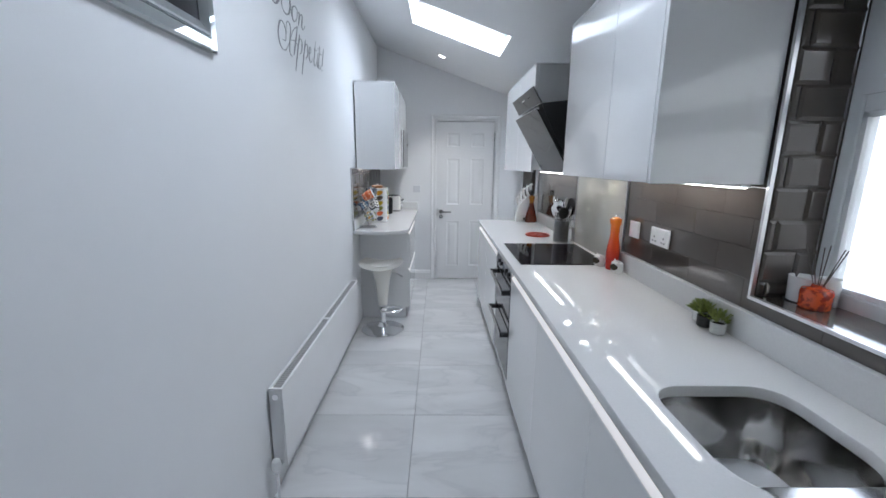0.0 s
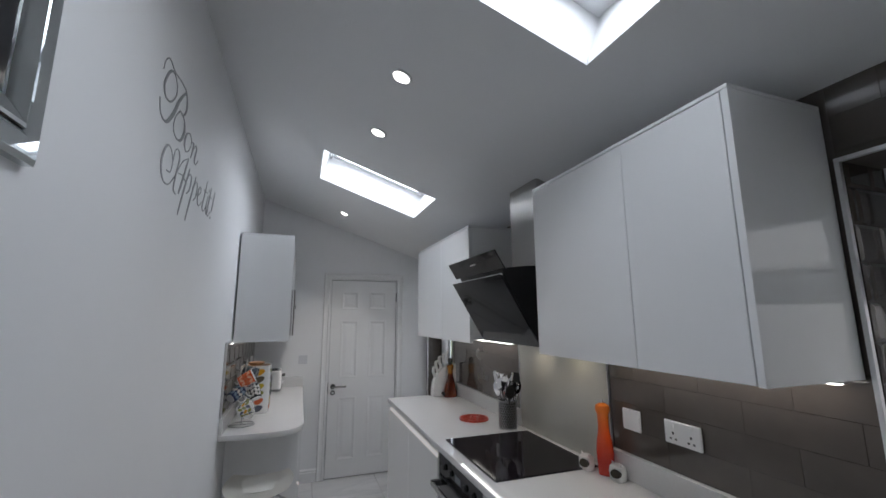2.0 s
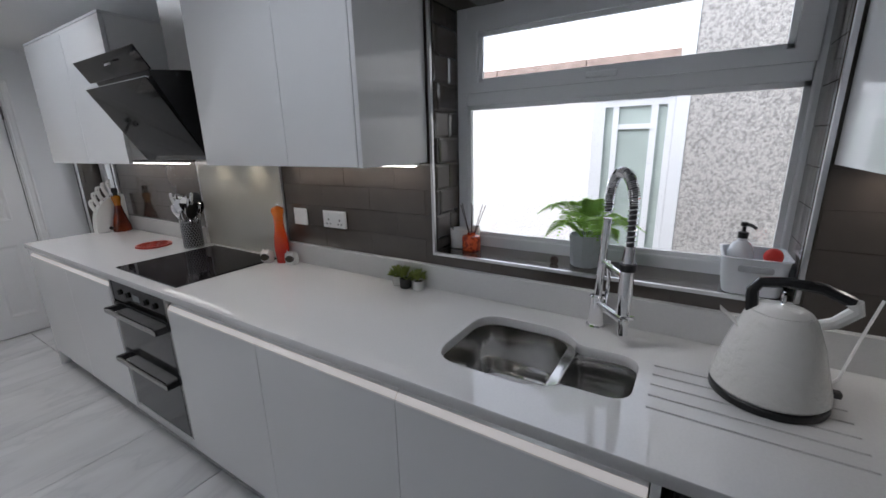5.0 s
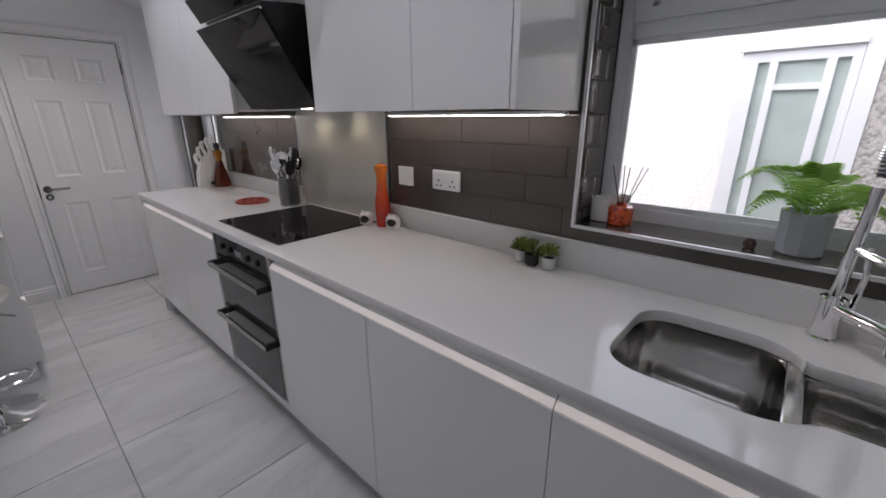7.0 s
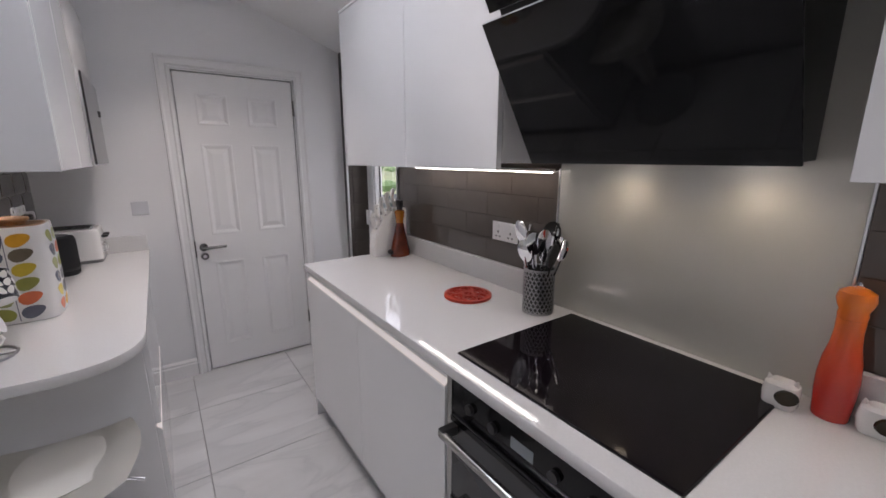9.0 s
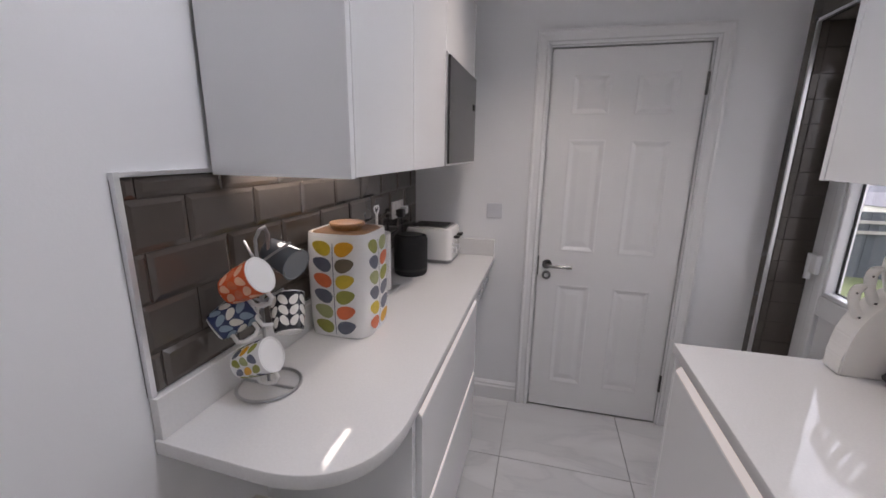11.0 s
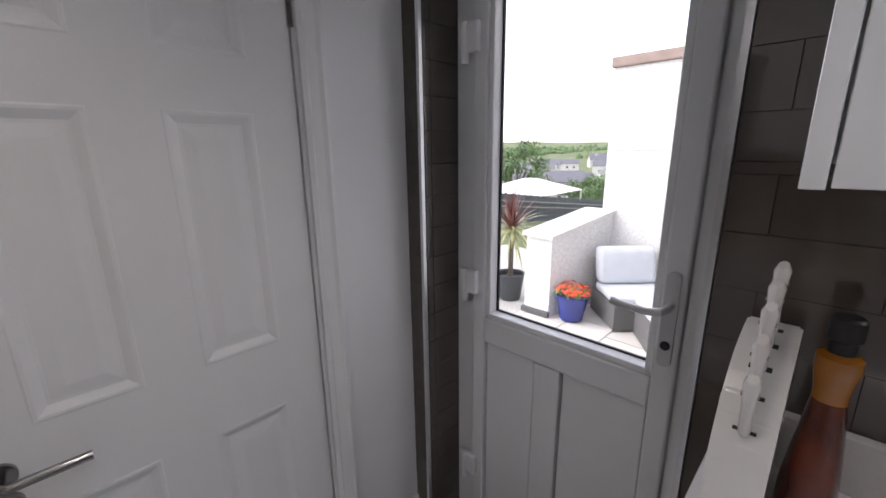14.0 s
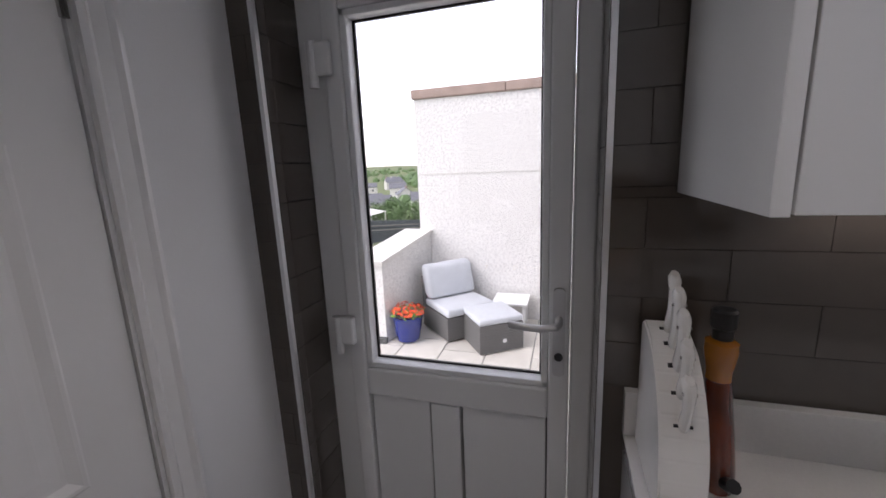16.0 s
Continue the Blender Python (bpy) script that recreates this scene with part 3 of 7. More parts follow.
def base_unit(y0, y1, label, group="run of base units"):
    t = thing("base_cabinet", (UNIT, (y0 + y1) / 2, 0), label, "cabinet", group)
    part("body", boxes(((UNIT + 0.022, y0 + 0.001, 0.12), (BX1, y1 - 0.001, 0.60)), ((UNIT + 0.05, y0 + 0.001, 0.60), (BX1, y1 - 0.001, 0.70)), ((UNIT + 0.022, y0 + 0.001, 0.12), (UNIT + 0.05, y1 - 0.001, 0.79))), M_CARC, t)
    part("rail", prism(((UNIT + 0.022, 0.79), (UNIT + 0.055, 0.79), (UNIT + 0.055, 0.88), (UNIT + 0.045, 0.88), (UNIT + 0.045, 0.815), (UNIT + 0.022, 0.80)), "y", y0 + 0.001, y1 - 0.001), M_CARC, t, "white recessed handle channel")
    g = 0.0015
    part("door", prism(((UNIT - 0.018, 0.118), (UNIT + 0.02, 0.118), (UNIT + 0.02, 0.856), (UNIT + 0.010, 0.858), (UNIT - 0.015, 0.829), (UNIT - 0.018, 0.825)), "y", y0 + g, y1 - g), M_GLOSS, t, "glossy white handleless door")
    part("handle_strip", prism(((UNIT - 0.0158, 0.8295), (UNIT - 0.0030, 0.8444), (UNIT - 0.0040, 0.8454), (UNIT - 0.0168, 0.8305)), "y", y0 + g, y1 - g), M_LIP, t, "bevelled handle strip with an added faint glow")
    return t


for a, b in ((1.088, 1.706), (1.706, 2.336), (2.336, 2.968), (3.580, 4.205), (4.205, 4.858)):
    base_unit(a, b, "glossy white handleless base cabinet under the worktop")
t = thing("end_panel", (UNIT, 4.866, 0), "glossy white end panel of the base units", "panel")
part("board", box((UNIT - 0.018, 4.859, 0), (BX1, 4.876, 0.878), 0.001), M_GLOSS, t)
t = thing("end_panel", (UNIT, 1.078, 0), "glossy white panel beside the undercounter appliance", "panel")
part("board", box((UNIT - 0.018, 1.068, 0), (BX1, 1.086, 0.878), 0.001), M_GLOSS, t)
t = thing("plinth", (1.15, 3, 0), "white plinth board under the base units", "plinth")
part("board", box((1.145, 1.09, 0.0), (1.163, 4.857, 0.117), 0.001), M_GLOSS, t)

SINK = ((1.212, 1.668, 0.095), (1.558, 1.668, 0.095), (1.558, 1.358, 0.085), (1.484, 1.326, 0.03), (1.484, 1.152, 0.06), (1.262, 1.152, 0.06), (1.262, 1.310, 0.03), (1.212, 1.350, 0.07))
hole = soft_corners(SINK, 8)
CF = 1.078
grooves = [soft_corners(((x, 0.74, 0.002), (x + 0.0055, 0.74, 0.002), (x + 0.0055, 1.118, 0.002), (x, 1.118, 0.002)), 2) for x in (1.265, 1.317, 1.368, 1.418, 1.466)]
wt = thing("worktop", (1.39, 2.0, TOP), "long white quartz worktop with an undermounted sink cutout", "worktop")
part("slab", slab([(CF, -1.2), (BX1, -1.2), (BX1, 4.880), (CF, 4.880)], [hole, *grooves], TOP - 0.032, TOP), M_TOP, wt)
# Filler strips just below the top, coloured as the grooves' shade.
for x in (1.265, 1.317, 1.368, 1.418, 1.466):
    part("drainer_groove", boxes(((x - 0.002, 0.738, TOP - 0.02), (x + 0.0075, 1.12, TOP - 0.004))), M_GROOVE, wt, "routed drainer groove, its shade put in as darker grey")
for a, b in ((-1.2, 2.905), (3.705, 4.880)):
    part("upstand", box((XR - 0.026, a, TOP + 0.0005), (XR - 0.002, b, 1.014), 0.002), M_TOP, wt, "white quartz upstand")

# sink
sk = thing("sink", (1.37, 1.4, TOP - 0.03), "brushed steel one-and-a-half bowl undermount sink", "sink")
def bowl(name, corners, depth, c):
    def ring(grow, z):
        out = soft_corners(corners, 6)
        cx, cy = c
        return [(cx + (x - cx) * grow, cy + (y - cy) * grow, z) for x, y in out]
    zt = TOP - 0.0335
    return part(name, rings([ring(1.08, zt), ring(1.02, zt), ring(1.0, zt - 0.004), ring(0.97, zt - depth * 0.55), ring(0.94, zt - depth * 0.85), ring(0.85, zt - depth * 0.97), ring(0.6, zt - depth), ring(0.12, zt - depth - 0.004)], False), M_SINK, sk, "", True)
b1 = bowl("main_bowl", ((1.204, 1.676, 0.10), (1.566, 1.676, 0.10), (1.566, 1.354, 0.09), (1.204, 1.354, 0.09)), 0.19, (1.385, 1.515))
b2 = bowl("half_bowl", ((1.255, 1.328, 0.05), (1.491, 1.328, 0.05), (1.491, 1.144, 0.06), (1.255, 1.144, 0.06)), 0.14, (1.373, 1.236))
part("divider", box((1.212, 1.324, TOP - 0.0335), (1.532, 1.356, TOP - 0.026), 0.004), M_SINK, sk, "flat steel bridge between the bowls")
for (cx, cy, cz), p in (((1.385, 1.515, TOP - 0.0335 - 0.196), b1), ((1.373, 1.236, TOP - 0.0335 - 0.146), b2)):
    part("drain", lathe((cx, cy, cz), ((0.045, 0), (0.045, 0.006), (0.03, 0.008), (0.02, 0.004)), 20), M_CHROME, p, "chrome waste", True)

# left worktop on drawers and a small bottle rack
XC = 0.397
lw = thing("worktop", (0.16, 4.9, TOP), "white quartz breakfast-bar worktop with a rounded corner", "worktop")
part("slab", slab(soft_corners(((XL + 0.003, 4.108, 0.002), (XC, 4.085, 0.24), (XC, YF - 0.003, 0.002), (XL + 0.003, YF - 0.003, 0.002)), 14), [], TOP - 0.032, TOP), M_TOP, lw)
part("upstand", box((XL + 0.002, 4.112, TOP + 0.0005), (XL + 0.022, YF - 0.024, 1.006), 0.002), M_TOP, lw, "white quartz upstand")
part("upstand", box((XL + 0.002, YF - 0.022, TOP + 0.0005), (0.394, YF - 0.002, 1.006), 0.002), M_TOP, lw, "white quartz upstand")
UL = 0.372
t = thing("drawer_unit", (UL, 4.85, 0), "glossy white handleless drawer cabinet", "cabinet")
part("body", boxes(((XL + 0.004, 4.43, 0.12), (UL - 0.022, 5.268, 0.79))), M_CARC, t)
for z, w in ((0.118, 0.472), (0.500, 0.828)):
    part("drawer_front", prism(((UL + 0.016, z), (UL - 0.02, z), (UL - 0.02, w + 0.028), (UL - 0.014, w + 0.030), (UL + 0.013, w), (UL + 0.016, w - 0.005)), "y", 4.432, 5.266), M_GLOSS, t, "glossy white drawer front")
    part("handle_strip", prism(((UL + 0.0138, w + 0.0005), (UL + 0.0010, w + 0.0147), (UL + 0.0020, w + 0.0157), (UL + 0.0148, w + 0.0015)), "y", 4.432, 5.266), M_LIP, t, "bevelled handle strip with an added faint glow")
part("rail", boxes(((UL - 0.06, 4.43, 0.80), (UL - 0.045, 5.268, 0.88))), M_CARC, t)
part("plinth", boxes(((XL + 0.004, 4.45, 0), (UL - 0.05, 5.25, 0.117))), M_GLOSS, t)
t = thing("end_panel", (0.15, 4.41, 0), "glossy white back panel of the breakfast bar", "panel")
part("board", box((XL + 0.003, 4.400, 0.118), (UL, 4.428, 0.879), 0.0015), M_GLOSS, t)
part("kickboard", box((XL + 0.003, 4.434, 0.0), (UL - 0.03, 4.449, 0.116), 0.001), M_GLOSS, t)
wr = thing("bottle_rack", (0.3, 5.52, 0.78), "white box rack with square bottle holes under the worktop", "rack")
R0, R1 = 5.272, YF - 0.022
bm = boxes(((0.10, R0, 0.770), (UL, R1, 0.785)), ((0.10, R0, 0.862), (UL, R1, 0.8795)), ((0.09, R0, 0.77), (0.10, R1, 0.8795)))
for k in range(6):
    y = R0 + (R1 - R0 - 0.012) * k / 5
    add_box(bm, (0.10, y, 0.785), (UL, y + 0.012, 0.862))
part("box_frame", bm, M_GLOSS, wr)
part("side_support", boxes(((0.05, R0, 0.12), (0.088, R1, 0.8795))), M_CARC, wr)

# ---- wall cupboards ----
def wall_unit(x0, x1, y0, y1, doors, face, label, ends=()):
    t = thing("wall_cabinet", ((x0 + x1) / 2, (y0 + y1) / 2, CB), label, "cabinet", "wall cupboards")
    s = 1 if face == x1 else -1
    back, front = (x0, x1 - 0.022) if s == 1 else (x1, x0 + 0.022)
    lo, hi = min(back, front), max(back, front)
    part("body", boxes(((lo, y0 + 0.001, CB + 0.02), (hi, y1 - 0.001, CT - 0.012))), M_CARC, t)
    for a, b in doors:
        part("door", box((min(face, face - s * 0.02), a + 0.0016, CB), (max(face, face - s * 0.02), b - 0.0016, CT - 0.014), 0.0012), M_GLOSS, t, "glossy white handleless door")
    part("top_board", box((lo, y0, CT - 0.011), (max(face, front) if s == 1 else hi, y1, CT), 0.001) if s == 1 else box((face, y0, CT - 0.011), (hi, y1, CT), 0.001), M_GLOSS, t)
    for a, b in ends:
        part("end_panel", box((min(back, face), a, CB - 0.002), (max(back, face), b, CT - 0.012), 0.0012), M_GLOSS, t, "glossy white end panel")
    return t


W_LAB = "tall glossy white wall cabinet with plain doors"
wall_unit(WALLF, XR - 0.012, 3.642, 4.808, ((3.642, 4.178), (4.178, 4.788)), WALLF, W_LAB, ((4.7895, 4.808),))
wall_unit(WALLF, XR - 0.016, 1.977, 2.885, ((1.997, 2.341), (2.341, 2.885)), WALLF, W_LAB, ((1.977, 1.9955),))
wall_unit(WALLF, XR - 0.012, -0.6, 0.805, ((-0.6, 0.1), (0.1, 0.785)), WALLF, W_LAB, ((0.7865, 0.805),))
wall_unit(XL + 0.012, 0.270, 4.328, 5.10, ((4.348, 4.727), (4.727, 5.10)), 0.270, W_LAB, ((4.328, 4.3465),))
t = wall_unit(XL + 0.012, 0.270, 5.102, 5.690, ((5.674, 5.690),), 0.270, "glossy white wall cabinet housing a microwave")
part("flap", box((0.25, 5.1035, 1.842), (0.270, 5.673, CT - 0.014), 0.001), M_GLOSS, t)

# microwave
mw = thing("microwave", (0.27, 5.39, CB), "built-in microwave with a dark glass door", "microwave")
part("frame", box((0.248, 5.104, CB), (0.276, 5.672, 1.838), 0.002), M_TRIM, mw, "thin steel surround")
part("door", box((0.270, 5.112, CB + 0.008), (0.284, 5.666, 1.831), 0.002), mat("smoked_microwave_glass", (0.03, 0.028, 0.028), 0.06, vary=0.05), mw, "smoked glass door")
part("button", box((0.283, 5.605, 1.68), (0.289, 5.635, 1.71), 0.002), M_BLACK, mw, "black square push button")

# under-cupboard strip lights
def strip(x, y0, y1, power, up=0.0):
    t = thing("strip_light", (x, (y0 + y1) / 2, CB - 0.012), "slim lit strip light under the wall cabinet", "strip light", "under-cupboard lights")
    part("housing", box((x - 0.017, y0, CB - 0.013 + up), (x + 0.017, y1, CB - 0.003 + up), 0.002), M_TRIM, t)
    part("diffuser", box((x - 0.012, y0 + 0.01, CB - 0.0165 + up), (x + 0.012, y1 - 0.01, CB - 0.0132 + up)), M_LED, t, "glowing diffuser")
    lamp("strip_glow", "AREA", look((x, (y0 + y1) / 2, CB - 0.02 + up), (x, (y0 + y1) / 2 + 0.0001, 0)), power, (1.0, 0.90, 0.78), size=(0.03, y1 - y0))


strip(1.645, 3.70, 4.62, 0.08)
strip(1.645, 2.0, 2.82, 0.12)
strip(1.645, 0.1, 0.74, 0.2)
strip(-0.045, 4.40, 5.0, 0.16, 0.014)

# ---- hob, splashback, hood, oven ----
t = thing("splashback", (XR - 0.008, 3.3, 1.3), "cream back-painted glass splashback behind the hob", "splashback")
part("glass_sheet", box((XR - 0.008, 2.908, TOP + 0.001), (XR - 0.002, 3.702, 2.21), 0.001), M_SPLASH, t)
for y in (2.902, 3.7025):
    part("edge_trim", boxes(((XR - 0.012, y, 1.015), (XR - 0.002, y + 0.005, 1.43))), M_TRIM, t, "thin metal edge strip")

t = thing("induction_hob", (1.41, 3.28, TOP), "frameless black glass induction hob set on the worktop", "hob")
part("glass_top", box((1.141, 2.968, TOP + 0.0005), (1.660, 3.590, TOP + 0.006), 0.002), M_HOB, t)
part("edge_seal", box((1.1395, 2.9665, TOP + 0.0002), (1.6615, 3.5915, TOP + 0.0022), 0.0005), M_BLACK, t, "thin black sealing strip")

t = thing("cooker_hood", (1.45, 3.2, 1.45), "angled black glass cooker hood with a steel chimney", "cooker hood")
HY0, HY1 = 2.952, 3.553
part("body", prism(((1.215, 1.815), (1.36, 1.832), (1.688, 1.832), (1.688, 1.462), (1.435, 1.452), (1.395, 1.462)), "y", HY0 + 0.055, HY1 - 0.02), M_BLACK, t)
def tilted(a, b, y0, y1, th):
    d = (Vector(b) - Vector(a)).normalized()
    n = Vector((d.y, -d.x)) * th
    if n.x < 0:
        n = -n
    p = [Vector(a), Vector(b), Vector(b) + n, Vector(a) + n]
    bm = prism([(q.x, q.y) for q in p], "y", y0, y1)
    bmesh.ops.bevel(bm, geom=list(bm.edges), offset=0.0012, segments=1, affect="EDGES")
    return bm
part("upper_panel", tilted((1.150, 1.890), (1.200, 1.808), HY0, HY1, 0.006), M_BLACKG, t, "upper black glass flap")
part("lower_panel", tilted((1.176, 1.779), (1.372, 1.452), HY0, HY1, 0.006), M_BLACKG, t, "large tilted black glass panel")
part("edge_strip", boxes(((1.178, HY0, 1.777), (1.190, HY1, 1.783))), M_TRIM, t, "bright metal top edge")
part("chimney", box((1.452, 3.062, 1.8325), (1.688, 3.332, 2.30), 0.002), M_STEEL, t, "brushed steel chimney")
for y in (3.09, 3.42):
    part("lamp_lens", cyl((1.60, y, 1.4610), (1.60, y, 1.4545), 0.026, 18), M_BULB, t, "lit round hood lamp")
    lamp("hood_lamp", "SPOT", look((1.60, y, 1.448), (1.64, y, 0.9)), 0.28, (1.0, 0.84, 0.55), spot=(radians(140), 0.7), radius=0.02)
part("touch_panel", boxes(((1.1515, 3.17, 1.845), (1.1535, 3.23, 1.853))), M_TRIM, t)

ov = thing("double_oven", (UNIT, 3.27, 0.15), "built-under double oven in steel and dark glass", "oven")
OX, O0, O1 = 1.088, 2.974, 3.574
part("cavity", boxes(((1.125, O0 + 0.004, 0.13), (1.66, O1 - 0.004, 0.868))), M_BLACK, ov)
for y in (O0, O1 - 0.022):
    part("side_trim", boxes(((OX + 0.004, y, 0.15), (OX + 0.024, y + 0.022, 0.872))), M_STEEL, ov, "brushed steel side trim")
part("lower_trim", boxes(((OX + 0.004, O0, 0.118), (OX + 0.03, O1, 0.148))), M_GLOSS, ov)
part("control_panel", box((OX + 0.006, O0 + 0.023, 0.765), (OX + 0.024, O1 - 0.023, 0.868), 0.002), M_BLACKG, ov, "black glass control panel")
for y in (3.10, 3.19, 3.38, 3.47):
    part("knob", cyl((OX + 0.006, y, 0.815), (OX - 0.005, y, 0.815), 0.014, 18), M_BLACK, ov, "black control knob", True)
part("display", boxes(((OX + 0.0045, 3.25, 0.80), (OX + 0.0058, 3.32, 0.83))), mat("oven_display", (0.25, 0.28, 0.3), 0.2), ov)
for z0, z1 in ((0.495, 0.758), (0.155, 0.488)):
    dr = part("oven_door", box((OX + 0.002, O0 + 0.023, z0), (OX + 0.024, O1 - 0.023, z1), 0.003), M_OVENG, ov, "dark glass oven door")
    part("door_rail", box((OX - 0.001, O0 + 0.023, z1 - 0.018), (OX + 0.0015, O1 - 0.023, z1 - 0.002)), M_BLACKG, dr)
    hz2 = z1 - 0.035
    part("handle", box((OX - 0.052, O0 + 0.03, hz2 - 0.012), (OX - 0.036, O1 - 0.03, hz2 + 0.012), 0.005), M_STEEL, dr, "square steel bar handle")
    for y in (O0 + 0.03, O1 - 0.055):
        part("handle_post", box((OX - 0.050, y, hz2 - 0.014), (OX + 0.002, y + 0.025, hz2 + 0.015), 0.003), M_BLACK, dr)

# undercounter appliance in the open bay
t = thing("dishwasher", (1.1, 0.76, 0.02), "black undercounter appliance standing in an open bay", "appliance")
part("body", box((1.19, 0.48, 0.0), (1.66, 1.05, 0.83), 0.01), M_BLACK, t)
part("door", box((1.15, 0.485, 0.03), (1.188, 1.045, 0.70), 0.012), M_BLACKG, t, "glossy black front door")
part("control_strip", box((1.155, 0.485, 0.705), (1.188, 1.045, 0.825), 0.01), M_BLACK, t)
part("handle", tube([(1.152, 0.56, 0.74), (1.12, 0.58, 0.745), (1.115, 0.76, 0.748), (1.12, 0.95, 0.745), (1.152, 0.97, 0.74)], 0.012, 10), mat("grey_metal", (0.4, 0.4, 0.41), 0.3, 0.9), t, "bowed metal pull handle", True)
base_unit(-0.16, 0.46, "glossy white handleless base cabinet under the worktop")
base_unit(-0.78, -0.16, "glossy white handleless base cabinet under the worktop")

# ---- radiator, picture, wall lettering ----
M_RAD = mat("white_radiator_enamel", (0.80, 0.80, 0.805), 0.28, vary=0.01)
rd = thing("radiator", (-0.04, 3.08, 0.15), "long low white flat-fronted panel radiator on the wall", "radiator")
RY0, RY1, RZ0, RZ1 = 2.270, 3.905, 0.155, 0.53
part("front_panel", box((-0.020, RY0, RZ0), (-0.010, RY1, RZ1 - 0.006), 0.003), M_RAD, rd)
part("back_panel", box((-0.070, RY0 + 0.004, RZ0), (-0.062, RY1 - 0.004, RZ1 - 0.008), 0.002), M_RAD, rd)
for y in (RY0, RY1 - 0.004):
    part("side_cover", box((-0.070, y, RZ0 + 0.008), (-0.0205, y + 0.004, RZ1 - 0.008), 0.001), M_RAD, rd)
bm = boxes(((-0.071, RY0, RZ1 - 0.0075), (-0.060, RY1, RZ1)), ((-0.021, RY0, RZ1 - 0.0055), (-0.010, RY1, RZ1)), ((-0.060, RY0, RZ1 - 0.0055), (-0.021, RY0 + 0.012, RZ1)), ((-0.060, RY1 - 0.012, RZ1 - 0.0055), (-0.021, RY1, RZ1)), ((-0.060, 3.07, RZ1 - 0.0055), (-0.021, 3.09, RZ1)))
part("top_frame", bm, M_RAD, rd)
bm = bmesh.new()
for i in range(90):
    y = RY0 + 0.018 + i * (RY1 - RY0 - 0.036) / 89
    add_box(bm, (-0.059, y, RZ1 - 0.012), (-0.022, y + 0.007, RZ1 - 0.003))
part("top_grille", bm, mat("radiator_grille", (0.5, 0.5, 0.5), 0.35), rd, "slotted top grille")
bm = bmesh.new()
for i in range(54):
    y = RY0 + 0.02 + i * 0.0302
    add_box(bm, (-0.061, y, RZ0 + 0.01), (-0.021, y + 0.002, RZ1 - 0.014))
part("convector_fins", bm, M_RAD, rd)
part("side_cap", cyl((-0.04, RY0, RZ1 - 0.035), (-0.04, RY0 - 0.008, RZ1 - 0.035), 0.013, 16), M_CHROME, rd, "chrome blanking plug", True)
v = part("valve", cyl((-0.04, RY0 + 0.002, 0.172), (-0.04, RY0 - 0.05, 0.172), 0.011, 14), M_CHROME, rd, "chrome valve body", True)
part("valve_cap", lathe((-0.04, RY0 - 0.05, 0.168), ((0.013, 0), (0.021, 0.01), (0.021, 0.03), (0.016, 0.052), (0.008, 0.055)), 18), M_PLAST, v, "white valve cap", True)
part("pipe", tube([(-0.04, RY0 - 0.05, 0.175), (-0.04, RY0 - 0.05, 0.05), (-0.04, RY0 - 0.05, -0.005)], 0.0075, 10), M_CHROME, v, "chrome tail pipe", True)

pc = thing("framed_picture", (XL, 1.66, 2.15), "dark picture with a silver mirrored surround", "picture")
M_MIRR = mat("bevelled_mirror", (0.62, 0.66, 0.67), 0.03, 1.0, vary=0.0)
P0, P1, Q0, Q1 = 1.22, 2.114, 1.821, 2.44
def yz_ring(i, x):
    return [(x, P0 + i, Q0 + i), (x, P1 - i, Q0 + i), (x, P1 - i, Q1 - i), (x, P0 + i, Q1 - i)]
part("outer_frame", rings([yz_ring(0, XL + 0.001), yz_ring(0, XL + 0.016), yz_ring(0.008, XL + 0.022), yz_ring(0.036, XL + 0.022), yz_ring(0.042, XL + 0.019)], False), M_MIRR, pc, "outer bevelled mirror strip")
part("inner_frame", rings([yz_ring(0.043, XL + 0.018), yz_ring(0.045, XL + 0.024), yz_ring(0.05, XL + 0.026), yz_ring(0.074, XL + 0.018), yz_ring(0.078, XL + 0.010)], False), M_MIRR, pc, "inner bevelled mirror strip")
part("print", boxes(((XL + 0.002, P0 + 0.07, Q0 + 0.07), (XL + 0.012, P1 - 0.07, Q1 - 0.07))), mat("dark_print", (0.03, 0.035, 0.045), 0.12, vary=0.4, scale=7, sharp=True, dark=(0.008, 0.008, 0.01)), pc, "dark glossy print")

M_LETTER = mat("grey_vinyl", (0.21, 0.22, 0.23), 0.4, vary=0.03)
lt = thing("wall_lettering", (XL, 3.0, 2.1), "grey script vinyl lettering reading Bon Appetit!", "lettering")
def stroke(pts, thin=0.0018, bold=0.0075, name="pen_stroke"):
    """A flat pen stroke along a smooth line of (y, z), swelling where it runs downwards."""
    line = []
    for i in range(len(pts) - 1):
        p0, p1, p2, p3 = (Vector(pts[max(0, min(len(pts) - 1, i + k))]) for k in (-1, 0, 1, 2))
        for k in range(7):
            u = k / 7
            line.append(0.5 * ((2 * p1) + (p2 - p0) * u + (2 * p0 - 5 * p1 + 4 * p2 - p3) * u * u + (3 * p1 - p0 - 3 * p2 + p3) * u ** 3))
    line.append(Vector(pts[-1]))
    loops, n = [], len(line)
    for i, p in enumerate(line):
        d = (line[min(i + 1, n - 1)] - line[max(i - 1, 0)]).normalized()
        w = thin + (bold - thin) * max(0, -d.y) ** 1.5 * min(1, 4 * i / n, 4 * (n - 1 - i) / n)
        q = Vector((-d.y, d.x)) * w
        loops.append([(XL + h, *(p + q * k)) for h, k in ((0.0006, -1), (0.0006, 1), (0.0018, 1), (0.0018, -1))])
    return part(name, rings(loops), M_LETTER, lt)


